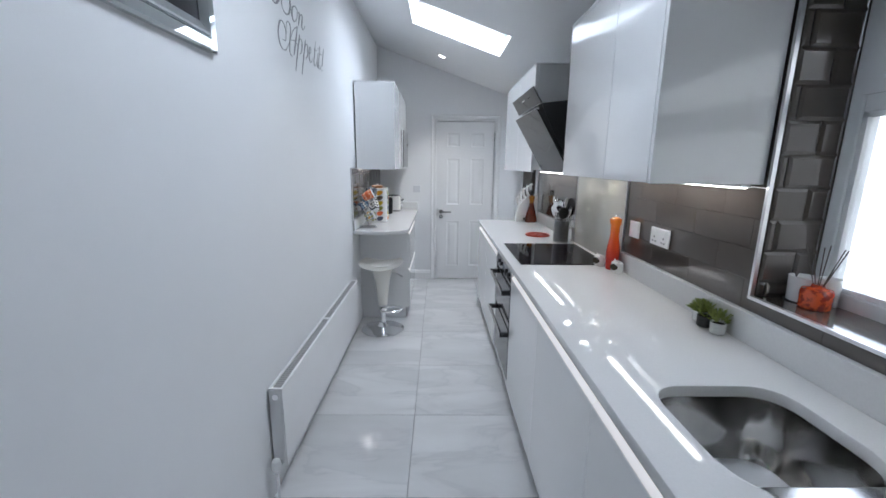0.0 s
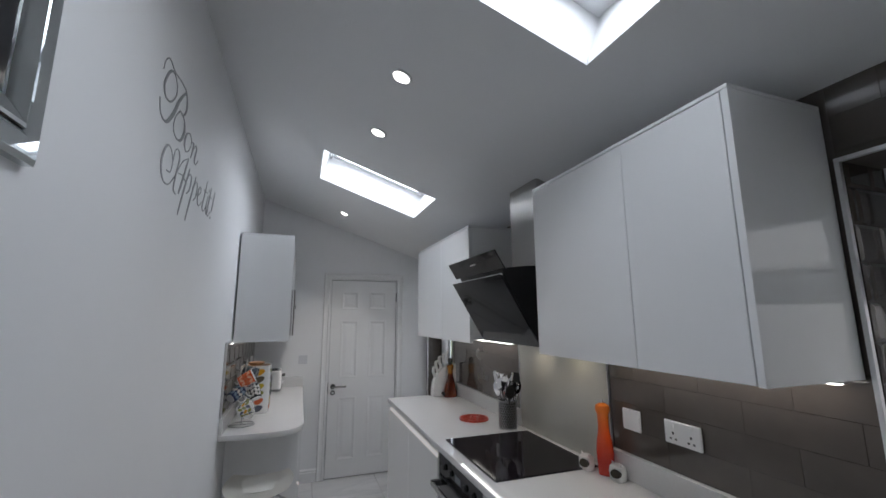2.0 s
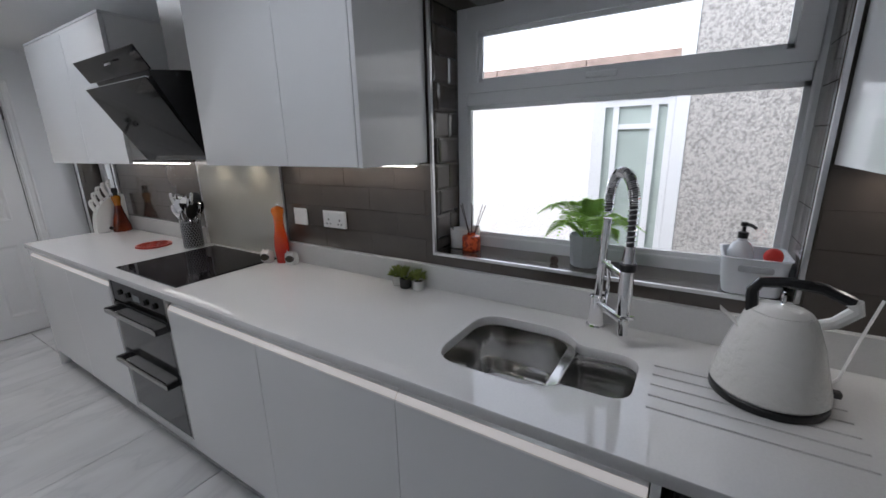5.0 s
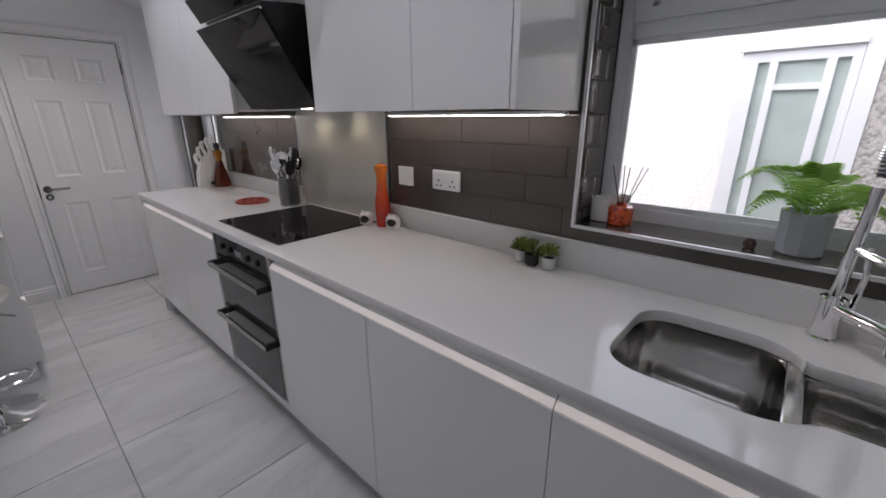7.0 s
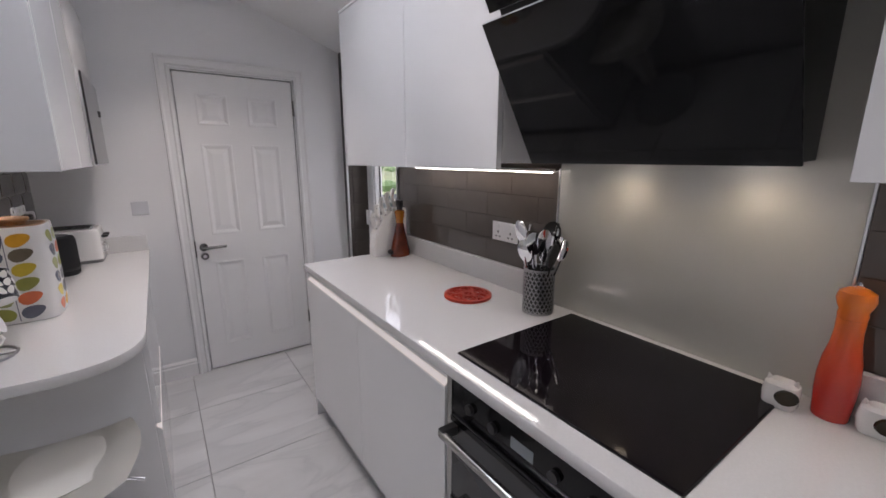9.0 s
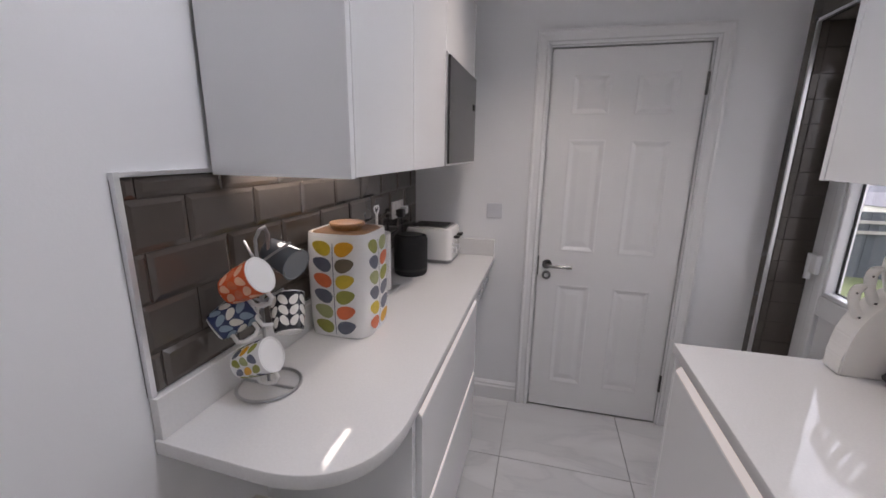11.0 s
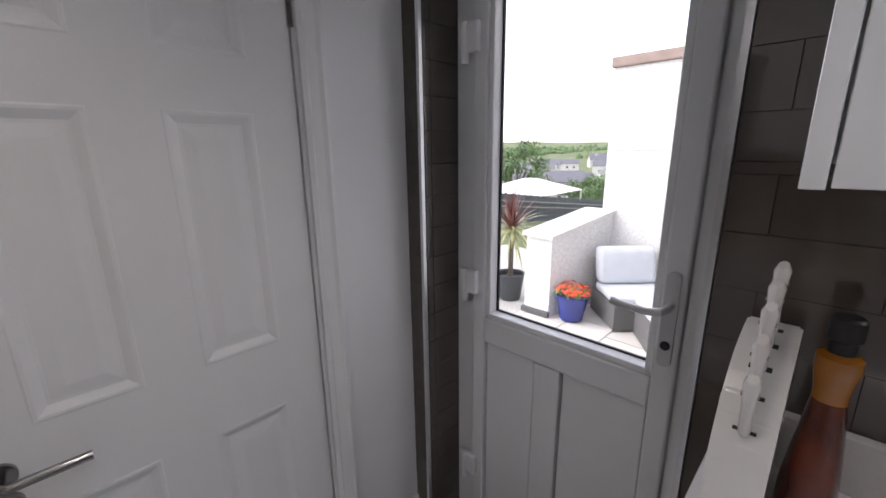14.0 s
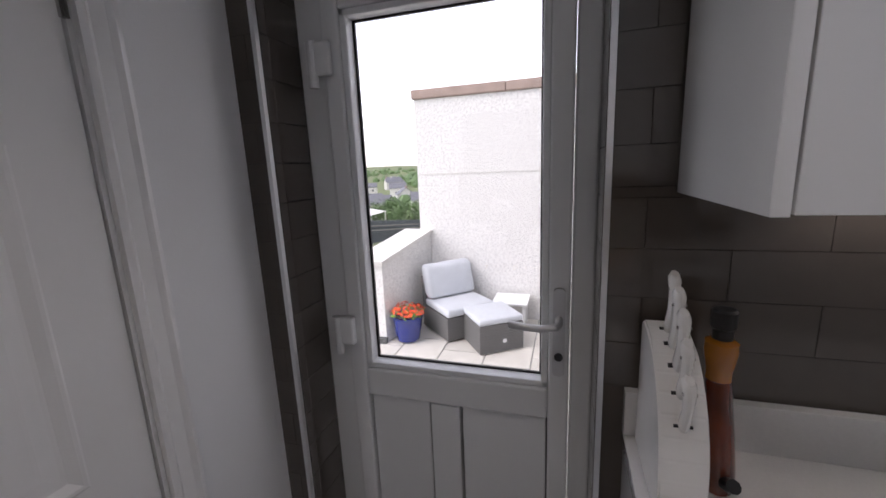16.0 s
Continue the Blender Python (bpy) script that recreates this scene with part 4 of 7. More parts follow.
# Bon
stroke(((2.63, 2.315), (2.642, 2.352), (2.675, 2.376), (2.73, 2.366), (2.80, 2.375), (2.862, 2.37), (2.886, 2.325), (2.862, 2.284), (2.816, 2.278)), 0.0022, 0.007)
stroke(((2.765, 2.335), (2.735, 2.358), (2.69, 2.345), (2.652, 2.285), (2.668, 2.252), (2.715, 2.256), (2.762, 2.30), (2.765, 2.338)), 0.0028, 0.0065)
stroke(((2.862, 2.37), (2.80, 2.305), (2.755, 2.235), (2.70, 2.182), (2.648, 2.184), (2.628, 2.225)), 0.003, 0.0105)
stroke(((2.818, 2.278), (2.868, 2.272), (2.886, 2.235), (2.858, 2.192), (2.812, 2.176), (2.772, 2.192), (2.778, 2.235), (2.818, 2.278)), 0.0022, 0.0095)
stroke(((2.955, 2.258), (2.918, 2.240), (2.902, 2.200), (2.926, 2.178), (2.966, 2.200), (2.984, 2.242), (2.955, 2.258)), 0.002, 0.0085)
stroke(((2.984, 2.235), (3.014, 2.246), (3.008, 2.215), (2.992, 2.178)), 0.002, 0.007)
stroke(((2.998, 2.195), (3.04, 2.246), (3.062, 2.240), (3.046, 2.192), (3.066, 2.180), (3.10, 2.21)), 0.002, 0.007)
# Appetit!
stroke(((2.752, 2.046), (2.788, 2.052), (2.800, 2.092), (2.772, 2.124), (2.732, 2.118), (2.700, 2.062), (2.722, 2.010), (2.782, 2.008), (2.842, 2.060), (2.905, 2.130), (2.972, 2.168)), 0.002, 0.0065)
stroke(((2.802, 2.085), (2.815, 2.135), (2.848, 2.150), (2.868, 2.125), (2.846, 2.060), (2.838, 2.010), (2.868, 2.000)), 0.002, 0.005)
stroke(((2.972, 2.168), (2.945, 2.110), (2.918, 2.055), (2.894, 2.012)), 0.0025, 0.0075)
stroke(((2.868, 2.075), (2.92, 2.085), (2.96, 2.075)), 0.0018, 0.003)
for y in (2.0, 2.095):
    stroke(((y + 1.0, 2.138), (y + 0.955, 2.045), (y + 0.908, 1.942)), 0.003, 0.0062)
    stroke(((y + 0.962, 2.060), (y + 1.004, 2.118), (y + 1.032, 2.112), (y + 1.022, 2.066), (y + 0.988, 2.040)), 0.0018, 0.0055)
stroke(((3.135, 2.075), (3.185, 2.100), (3.182, 2.124), (3.156, 2.108), (3.146, 2.062), (3.172, 2.042), (3.215, 2.072)), 0.0018, 0.006)
for y in (3.285, 3.375):
    stroke(((y, 2.182), (y - 0.03, 2.110), (y - 0.052, 2.056), (y - 0.028, 2.042), (y + 0.01, 2.074)), 0.002, 0.006)
    stroke(((y - 0.042, 2.132), (y + 0.022, 2.136)), 0.002, 0.003)
stroke(((3.322, 2.126), (3.298, 2.064), (3.316, 2.042), (3.345, 2.07)), 0.002, 0.006)
stroke(((3.336, 2.160), (3.330, 2.148)), 0.003, 0.005, "dot")
stroke(((3.452, 2.185), (3.425, 2.120), (3.408, 2.075)), 0.003, 0.006)
stroke(((3.398, 2.052), (3.392, 2.040)), 0.003, 0.005, "dot")

# ---- bar stool ----
M_ABS = mat("glossy_white_abs", (0.78, 0.765, 0.715), 0.14, vary=0.01)
SX, SY = 0.162, 4.145
st = thing("bar_stool", (SX, SY, 0), "white moulded saddle bar stool on a round chrome base", "stool")
part("base_plate", lathe((SX, SY, 0), ((0.188, 0), (0.19, 0.005), (0.17, 0.012), (0.09, 0.024), (0.05, 0.036), (0.036, 0.06), (0.034, 0.07)), 40), M_CHROME, st, "domed chrome base plate", True)
part("post", lathe((SX, SY, 0.069), ((0.026, 0), (0.026, 0.27), (0.022, 0.275)), 20), M_CHROME, st, "chrome gas-lift post", True)
part("stem_shell", lathe((SX, SY, 0.235), ((0.034, 0), (0.042, 0.004), (0.050, 0.10), (0.064, 0.22), (0.088, 0.32), (0.122, 0.370), (0.135, 0.384)), 28), M_ABS, st, "flared white stem", True)
bm = bmesh.new()
n, mrow = 13, 13
grid = []
for i in range(n):
    row = []
    for j in range(mrow):
        u, w = -1 + 2 * i / (n - 1), -1 + 2 * j / (mrow - 1)
        k = math.sqrt(max(0, 1 - 0.30 * w * w))
        q = math.sqrt(max(0, 1 - 0.30 * u * u))
        x, y = 0.190 * u * k, 0.185 * w * q
        z = 0.612 + 0.030 * u * u - 0.010 * w - 0.018 * max(0, -w) ** 2 + 0.012 * max(0, w) ** 2
        row.append(bm.verts.new((SX + x, SY - 0.03 + y, z)))
    grid.append(row)
for i in range(n - 1):
    for j in range(mrow - 1):
        bm.faces.new((grid[i][j], grid[i + 1][j], grid[i + 1][j + 1], grid[i][j + 1]))
bmesh.ops.solidify(bm, geom=list(bm.faces), thickness=0.022)
part("seat", bm, M_ABS, st, "curved white saddle seat", True)
part("footrest", tube([(SX + 0.02, SY, 0.20), (SX + 0.09, SY + 0.0, 0.215), (SX + 0.15, SY - 0.03, 0.225), (SX + 0.18, SY - 0.09, 0.226), (SX + 0.15, SY - 0.15, 0.226), (SX + 0.08, SY - 0.175, 0.226), (SX, SY - 0.15, 0.222), (SX - 0.02, SY - 0.08, 0.21), (SX - 0.01, SY, 0.20)], 0.009, 8), M_CHROME, st, "bent chrome foot ring", True)
part("collar", lathe((SX, SY, 0.185), ((0.034, 0), (0.036, 0.004), (0.036, 0.03), (0.03, 0.034)), 20), M_CHROME, st, "", True)
part("lever", tube([(SX + 0.05, SY, 0.575), (SX + 0.10, SY - 0.01, 0.545), (SX + 0.18, SY - 0.02, 0.505)], 0.005, 8), M_CHROME, st, "thin chrome height lever", True)

# ---- switches and sockets ----
def plate(y, z, w, h, wall, label, gangs=2, group="sockets"):
    s = -1 if wall > 1 else 1
    x = wall + s * 0.009
    t = thing("socket", (x, y, z), label, "socket", group)
    part("faceplate", box((min(x, x + s * 0.010), y - w / 2, z - h / 2), (max(x, x + s * 0.010), y + w / 2, z + h / 2), 0.003), M_PLAST, t)
    xf = x + s * 0.0102
    for k in range(gangs):
        yc = y + (k - (gangs - 1) / 2) * w * 0.5
        for dy, dz, a, b in ((0, -0.002, 0.0035, 0.0045), (-0.011, -0.022, 0.004, 0.003), (0.011, -0.022, 0.004, 0.003)):
            part("pin_hole", boxes(((min(xf, xf + s * 0.001), yc + dy - a, z + dz - b), (max(xf, xf + s * 0.001), yc + dy + a, z + dz + b))), M_DARKHOLE, t)
        part("rocker", box((min(xf, xf + s * 0.004), yc - 0.006, z + 0.014), (max(xf, xf + s * 0.004), yc + 0.006, z + 0.032), 0.001), M_PLAST, t)
    return t


plate(2.527, 1.160, 0.150, 0.082, XR, "white double plug socket on the tiled wall")
plate(3.974, 1.157, 0.150, 0.082, XR, "white double plug socket on the tiled wall")
t = thing("light_switch", (XR - 0.01, 2.775, 1.157), "white fused switch plate on the tiled wall", "switch")
part("faceplate", box((XR - 0.020, 2.724, 1.116), (XR - 0.009, 2.816, 1.200), 0.003), M_PLAST, t)
part("rocker", box((XR - 0.023, 2.765, 1.148), (XR - 0.0195, 2.785, 1.168), 0.002), M_PLAST, t)
pl = plate(5.478, 1.20, 0.150, 0.085, XL, "white double plug socket with two plugs in it")
part("plug", box((XL + 0.02, 5.432, 1.165), (XL + 0.058, 5.475, 1.205), 0.008), M_BLACK, pl, "black plug")
part("plug", box((XL + 0.02, 5.492, 1.172), (XL + 0.055, 5.532, 1.212), 0.008), M_PLAST, pl, "white plug")
part("lead", tube([(XL + 0.045, 5.45, 1.165), (XL + 0.05, 5.448, 1.08), (XL + 0.045, 5.44, 0.98), (XL + 0.05, 5.43, 0.92)], 0.0035, 6), M_BLACK, pl, "black flex", True)
t = thing("light_switch", (0.385, YF, 1.17), "flat white blank switch plate on the wall", "switch")
part("faceplate", box((0.342, YF - 0.007, 1.128), (0.428, YF - 0.001, 1.212), 0.003), mat("pale_grey_plate", (0.62, 0.63, 0.66), 0.4), t)
t = thing("door_mat", (1.6, 5.55, 0), "dark ribbed mat in front of the back door", "mat")
part("mat", box((1.40, 5.10, 0.0), (1.84, 5.655, 0.010), 0.004), mat("dark_rubber_mat", (0.03, 0.03, 0.032), 0.8, bump=0.6, bscale=160), t)
for i in range(9):
    part("rib", box((1.42 + i * 0.045, 5.12, 0.010), (1.445 + i * 0.045, 5.635, 0.014), 0.001), mat("mat_rib", (0.05, 0.05, 0.052), 0.7) if i == 0 else bpy.data.materials["mat_rib"], t)

# ---- things on the right worktop ----
M_ORANGE = mat("orange_lacquer", (0.80, 0.13, 0.015), 0.13, vary=0.03, scale=4, coat=0.5)
M_ORANGE2 = mat("amber_lacquer", (0.85, 0.26, 0.02), 0.13, vary=0.03, coat=0.5)
M_RED = mat("red_silicone", (0.42, 0.035, 0.015), 0.35, vary=0.08)
M_POTG = mat("grey_stoneware", (0.44, 0.47, 0.50), 0.6, vary=0.08, bump=0.15, bscale=90)
M_LEAF = mat("fern_leaf", (0.26, 0.46, 0.07), 0.45, vary=0.2, scale=25)


def translucent(m, share, tint):
    """Lets part of the light through a thin leaf."""
    nt = m.node_tree
    tl, mx2 = nt.nodes.new("ShaderNodeBsdfTranslucent"), nt.nodes.new("ShaderNodeMixShader")
    tl.inputs[0].default_value = (*tint, 1)
    mx2.inputs[0].default_value = share
    nt.links.new(nt.nodes["Principled BSDF"].outputs[0], mx2.inputs[1])
    nt.links.new(tl.outputs[0], mx2.inputs[2])
    nt.links.new(mx2.outputs[0], nt.nodes["Material Output"].inputs[0])


translucent(M_LEAF, 0.45, (0.30, 0.55, 0.10))
M_LEAF2 = mat("succulent_leaf", (0.22, 0.27, 0.05), 0.5, vary=0.25, scale=60)
M_SOIL = mat("potting_soil", (0.03, 0.02, 0.015), 0.95, vary=0.3, bump=0.5)
M_CERAM = mat("white_ceramic", (0.80, 0.79, 0.77), 0.15, vary=0.015)
M_WIRE = mat("grey_wire", (0.42, 0.42, 0.43), 0.3, 0.9, vary=0.03)

ml = thing("pepper_mill", (1.636, 2.888, TOP), "tall glossy orange-red pepper mill", "pepper mill")
M_OMBRE = mat("ombre_lacquer", (0.62, 0.05, 0.02), 0.16, vary=0.02, coat=0.5)
nt = M_OMBRE.node_tree
co, sp = nt.nodes.new("ShaderNodeTexCoord"), nt.nodes.new("ShaderNodeSeparateXYZ")
ramp = nt.nodes.new("ShaderNodeValToRGB")
rise = nt.nodes.new("ShaderNodeMapRange")
rise.inputs["From Max"].default_value = 0.31
nt.links.new(co.outputs["Object"], sp.inputs[0])
nt.links.new(sp.outputs[2], rise.inputs[0])
nt.links.new(rise.outputs[0], ramp.inputs[0])
ramp.color_ramp.elements[0].position, ramp.color_ramp.elements[0].color = 0.2, (0.50, 0.025, 0.015, 1)
ramp.color_ramp.elements[1].position, ramp.color_ramp.elements[1].color = 0.85, (0.85, 0.20, 0.02, 1)
ramp.color_ramp.elements.new(0.5).color = (0.72, 0.075, 0.015, 1)
nt.links.new(ramp.outputs[0], nt.nodes["Principled BSDF"].inputs["Base Color"])
part("body", lathe((1.636, 2.888, TOP + 0.0005), ((0.031, 0), (0.033, 0.004), (0.033, 0.02), (0.036, 0.06), (0.0365, 0.095), (0.033, 0.135), (0.026, 0.17), (0.0235, 0.20), (0.024, 0.228)), 28), M_OMBRE, ml, "turned body shading from red to orange", True)
part("head", lathe((1.636, 2.888, TOP + 0.229), ((0.0235, 0), (0.025, 0.008), (0.0235, 0.018), (0.029, 0.03), (0.032, 0.043), (0.029, 0.058), (0.014, 0.067), (0.007, 0.068)), 28), M_OMBRE, ml, "bright orange turning head", True)
part("knob", lathe((1.636, 2.888, TOP + 0.296), ((0.005, 0), (0.006, 0.006), (0.003, 0.012)), 12), M_CHROME, ml, "steel knob", True)


def leaf_loop(c, u, v, ru, rv, n=14, tip=0.0):
    out = []
    for i in range(n):
        a = 2 * math.pi * i / n
        k = 1 - tip * abs(math.sin(a)) ** 3
        out.append(Vector(c) + Vector(u) * ru * math.cos(a) * k + Vector(v) * rv * math.sin(a))
    return out


def cruet(x, y, turn):
    t = thing("owl_shaker", (x, y, TOP), "small white ceramic owl shaker with a dark eye patch", "shaker", "pair of owl shakers")
    loops = []
    for h, s in ((0.0005, 0.028), (0.008, 0.032), (0.035, 0.034), (0.055, 0.031), (0.063, 0.020)):
        loops.append([(x + a, y + b, TOP + h) for a, b in rounded(-s * 0.8, s * 0.8, -s, s, s * 0.55, 4)])
    part("body", rings(loops), M_CERAM, t, "", True)
    for k in (-1, 1):
        part("ear", rings([circle((x - 0.002, y + k * 0.021, TOP + 0.055), 0.009, 8), circle((x - 0.004, y + k * 0.026, TOP + 0.071), 0.0015, 8)]), M_CERAM, t, "", True)
    f = Vector((-0.85, -0.53 * turn, 0)).normalized()
    r = Vector((-f.y, f.x, 0))
    c = Vector((x, y, TOP + 0.034))
    part("eye_patch", rings([leaf_loop(c + f * 0.0275, r, (0, 0, 1), 0.0225, 0.0185), leaf_loop(c + f * 0.0345, r, (0, 0, 1), 0.0215, 0.0175)]), mat("brown_eye_glaze", (0.03, 0.022, 0.012), 0.2) if "brown_eye_glaze" not in bpy.data.materials else bpy.data.materials["brown_eye_glaze"], t, "dark oval eye", True)


cruet(1.596, 2.966, 1)
cruet(1.634, 2.815, 1)


def little_pot(x, y, m, tall):
    t = thing("succulent_pot", (x, y, TOP), "tiny pot with a leafy artificial succulent", "plant", "row of succulents")
    pot = part("pot", lathe((x, y, TOP + 0.0005), ((0.021, 0), (0.024, 0.003), (0.0255, 0.04), (0.0225, 0.04), (0.021, 0.034)), 20), m, t, "", True)
    part("soil", lathe((x, y, TOP + 0.03), ((0.021, 0), (0.021, 0.005), (0.002, 0.006)), 14), M_SOIL, pot)
    bm = bmesh.new()
    rng = random.Random(int(x * 1000 + y * 77))
    for i in range(85):
        a, e = rng.uniform(0, 6.28), rng.uniform(0.15, 1.5)
        d = Vector((math.cos(a) * math.cos(e), math.sin(a) * math.cos(e), math.sin(e) * tall))
        c = Vector((x, y, TOP + 0.04)) + d * rng.uniform(0.012, 0.03)
        s = rng.uniform(0.007, 0.0115)
        side = d.orthogonal().normalized()
        tip = c + d.normalized() * s * 2.2
        vs = [bm.verts.new(p) for p in (c - side * s * 0.4, c + side * s * 0.4, c + side * s * 0.5 + d * s * 0.6, tip, c - side * s * 0.5 + d * s * 0.6)]
        bm.faces.new(vs)
        n2 = d.cross(side).normalized() * s * 0.3
        top = [bm.verts.new(v.co + n2) for v in vs]
        bm.faces.new(top[::-1])
        for k in range(5):
            bm.faces.new((vs[k], vs[(k + 1) % 5], top[(k + 1) % 5], top[k]))
    part("foliage", bm, M_LEAF2, t, "small fleshy green leaves")


little_pot(1.650, 2.128, M_CERAM, 1.0)
little_pot(1.632, 2.075, mat("dark_grey_pot", (0.05, 0.05, 0.05), 0.4), 1.5)
little_pot(1.638, 2.012, M_CERAM, 1.1)

# utensil pot
ux, uy = 1.585, 3.685
ut = thing("utensil_pot", (ux, uy, TOP), "woven grey metal pot full of steel utensils", "utensil holder")
part("liner", lathe((ux, uy, TOP + 0.0005), ((0.05, 0), (0.052, 0.003), (0.052, 0.165), (0.049, 0.165), (0.048, 0.02)), 26), mat("dark_liner", (0.04, 0.04, 0.04), 0.5), ut, "", True)
bm = bmesh.new()
for i in range(22):
    for j in range(11):
        a = 2 * math.pi * (i + 0.5 * (j % 2)) / 22
        for s in (-1, 1):
            p, q = [Vector((ux + 0.0545 * math.cos(a + da), uy + 0.0545 * math.sin(a + da), TOP + 0.009 + j * 0.0145 + dz)) for da, dz in ((0, 0.0), (s * 0.13, 0.0095))]
            n = Vector((math.cos(a), math.sin(a), 0)) * 0.0022
            w = Vector((0, 0, 0.0032))
            vs = [bm.verts.new(x) for x in (p - w, q - w, q + w, p + w, p - w + n, q - w + n, q + w + n, p + w + n)]
            for f in ((4, 5, 6, 7), (0, 1, 5, 4), (3, 7, 6, 2), (0, 4, 7, 3), (1, 2, 6, 5)):
                bm.faces.new([vs[k] for k in f])
part("weave", bm, M_WIRE, ut, "woven zigzag mesh")
for z in (0.002, 0.162):
    part("rim", rings([circle((ux, uy, TOP + z), r, 28) for r in (0.0525, 0.0565)] and [circle((ux, uy, TOP + z), 0.0525, 28), circle((ux, uy, TOP + z), 0.0568, 28), circle((ux, uy, TOP + z + 0.006), 0.0568, 28), circle((ux, uy, TOP + z + 0.006), 0.0525, 28)], False), M_WIRE, ut)
rng = random.Random(5)
for i in range(17):
    a = i * 2.4
    tx, ty = ux + math.cos(a) * 0.062 * (0.5 + 0.6 * rng.random()), uy + math.sin(a) * 0.08 * (0.5 + 0.6 * rng.random())
    bx, by = ux + math.cos(a) * 0.018, uy + math.sin(a) * 0.018
    zt = TOP + rng.uniform(0.225, 0.315)
    m = M_BLACK if i % 7 == 0 else M_CHROME
    u = part("utensil", tube([(bx, by, TOP + 0.02), ((bx + tx) / 2, (by + ty) / 2, TOP + 0.13), (tx, ty, zt - 0.03)], 0.0036, 7), m, ut, "black nylon utensil" if i % 7 == 0 else "steel utensil", True)
    d = Vector((tx - bx, ty - by, zt - TOP - 0.02)).normalized()
    side = Vector((-math.sin(a + 0.7), math.cos(a + 0.7), 0))
    nn = d.cross(side).normalized()
    c = Vector((tx, ty, zt - 0.01))
    wd, ln = (0.034, 0.046) if i % 7 == 0 else (0.027, 0.042)
    part("utensil_head", rings([leaf_loop(c - nn * 0.006, side, d, wd * 0.5, ln * 0.5), leaf_loop(c - nn * 0.004, side, d, wd, ln), leaf_loop(c + nn * 0.002, side, d, wd, ln), leaf_loop(c - nn * 0.001, side, d, wd * 0.6, ln * 0.6)]), m, u, "", True)

# trivet
tv = thing("trivet", (1.478, 3.965, TOP), "round red openwork trivet lying on the worktop", "trivet")
tx, ty, tR = 1.478, 3.965, 0.098
part("rim", rings([circle((tx, ty, TOP + z), r, 40) for r, z in ((tR - 0.010, 0.001), (tR, 0.001), (tR, 0.012), (tR - 0.010, 0.012), (tR - 0.010, 0.001))], False), M_RED, tv)
for i in range(6):
    a = i * math.pi / 3
    for rr, cr in ((0.056, 0.031),):
        c = (tx + rr * math.cos(a), ty + rr * math.sin(a))
        part("loop", rings([circle((*c, TOP + z), r, 20) for r, z in ((cr - 0.006, 0.002), (cr, 0.002), (cr, 0.011), (cr - 0.006, 0.011), (cr - 0.006, 0.002))], False), M_RED, tv)
for k in range(-4, 5):
    for turn in (0.4, 0.4 + math.pi / 2):
        e = math.sqrt(tR ** 2 * 0.92 - (k * 0.019) ** 2) - 0.008
        u, v = (math.cos(turn), math.sin(turn)), (-math.sin(turn), math.cos(turn))
        pts = [(tx + u[0] * s2 + v[0] * (k * 0.019 + 0.003 * math.sin(s2 * 160)), ty + u[1] * s2 + v[1] * (k * 0.019 + 0.003 * math.sin(s2 * 160)), TOP + 0.006) for s2 in [-e + 2 * e * i / 14 for i in range(15)]]
        part("lattice_bar", tube(pts, 0.0028, 6), M_RED, tv)
part("hub", rings([circle((tx, ty, TOP + z), r, 20) for r, z in ((0.018, 0.002), (0.027, 0.002), (0.027, 0.011), (0.018, 0.011), (0.018, 0.002))], False), M_RED, tv)

# dressing bottle and knife block
vx, vy = 1.597, 4.742
M_AMB = mat("amber_oil", (0.36, 0.13, 0.01), 0.05, vary=0.1, scale=12, coat=0.6)
M_VIN = mat("dark_vinegar", (0.20, 0.03, 0.008), 0.05, dark=(0.045, 0.010, 0.006), scale=9, coat=0.6)
vb = thing("oil_bottle", (vx, vy, TOP), "tall flared glass bottle of layered oil and vinegar", "bottle")
def flask(profile):
    """A flask wider across the room than along it."""
    return rings([[(vx + (x - vx) * w, vy + (y - vy) * d, z) for x, y, z in circle((vx, vy, TOP + h), 1.0, 28)] for w, d, h in profile])


part("base_glass", flask(((0.058, 0.034, 0.0005), (0.062, 0.037, 0.004), (0.061, 0.036, 0.035), (0.046, 0.031, 0.095), (0.030, 0.025, 0.155), (0.022, 0.021, 0.195))), M_VIN, vb, "dark red-brown lower layer", True)
part("neck_glass", flask(((0.022, 0.021, 0.1955), (0.022, 0.021, 0.21), (0.030, 0.027, 0.25), (0.028, 0.026, 0.265), (0.017, 0.017, 0.270))), M_AMB, vb, "golden oil in the flared neck", True)
part("stopper", lathe((vx, vy, TOP + 0.2705), ((0.016, 0), (0.0165, 0.018), (0.020, 0.022), (0.020, 0.05), (0.016, 0.054)), 22), M_BLACK, vb, "black stopper", True)
part("spout", tube([(vx - 0.058, vy - 0.006, TOP + 0.03), (vx - 0.070, vy - 0.010, TOP + 0.033), (vx - 0.078, vy - 0.012, TOP + 0.04)], 0.012, 10), M_BLACK, vb, "small dark side tap", True)

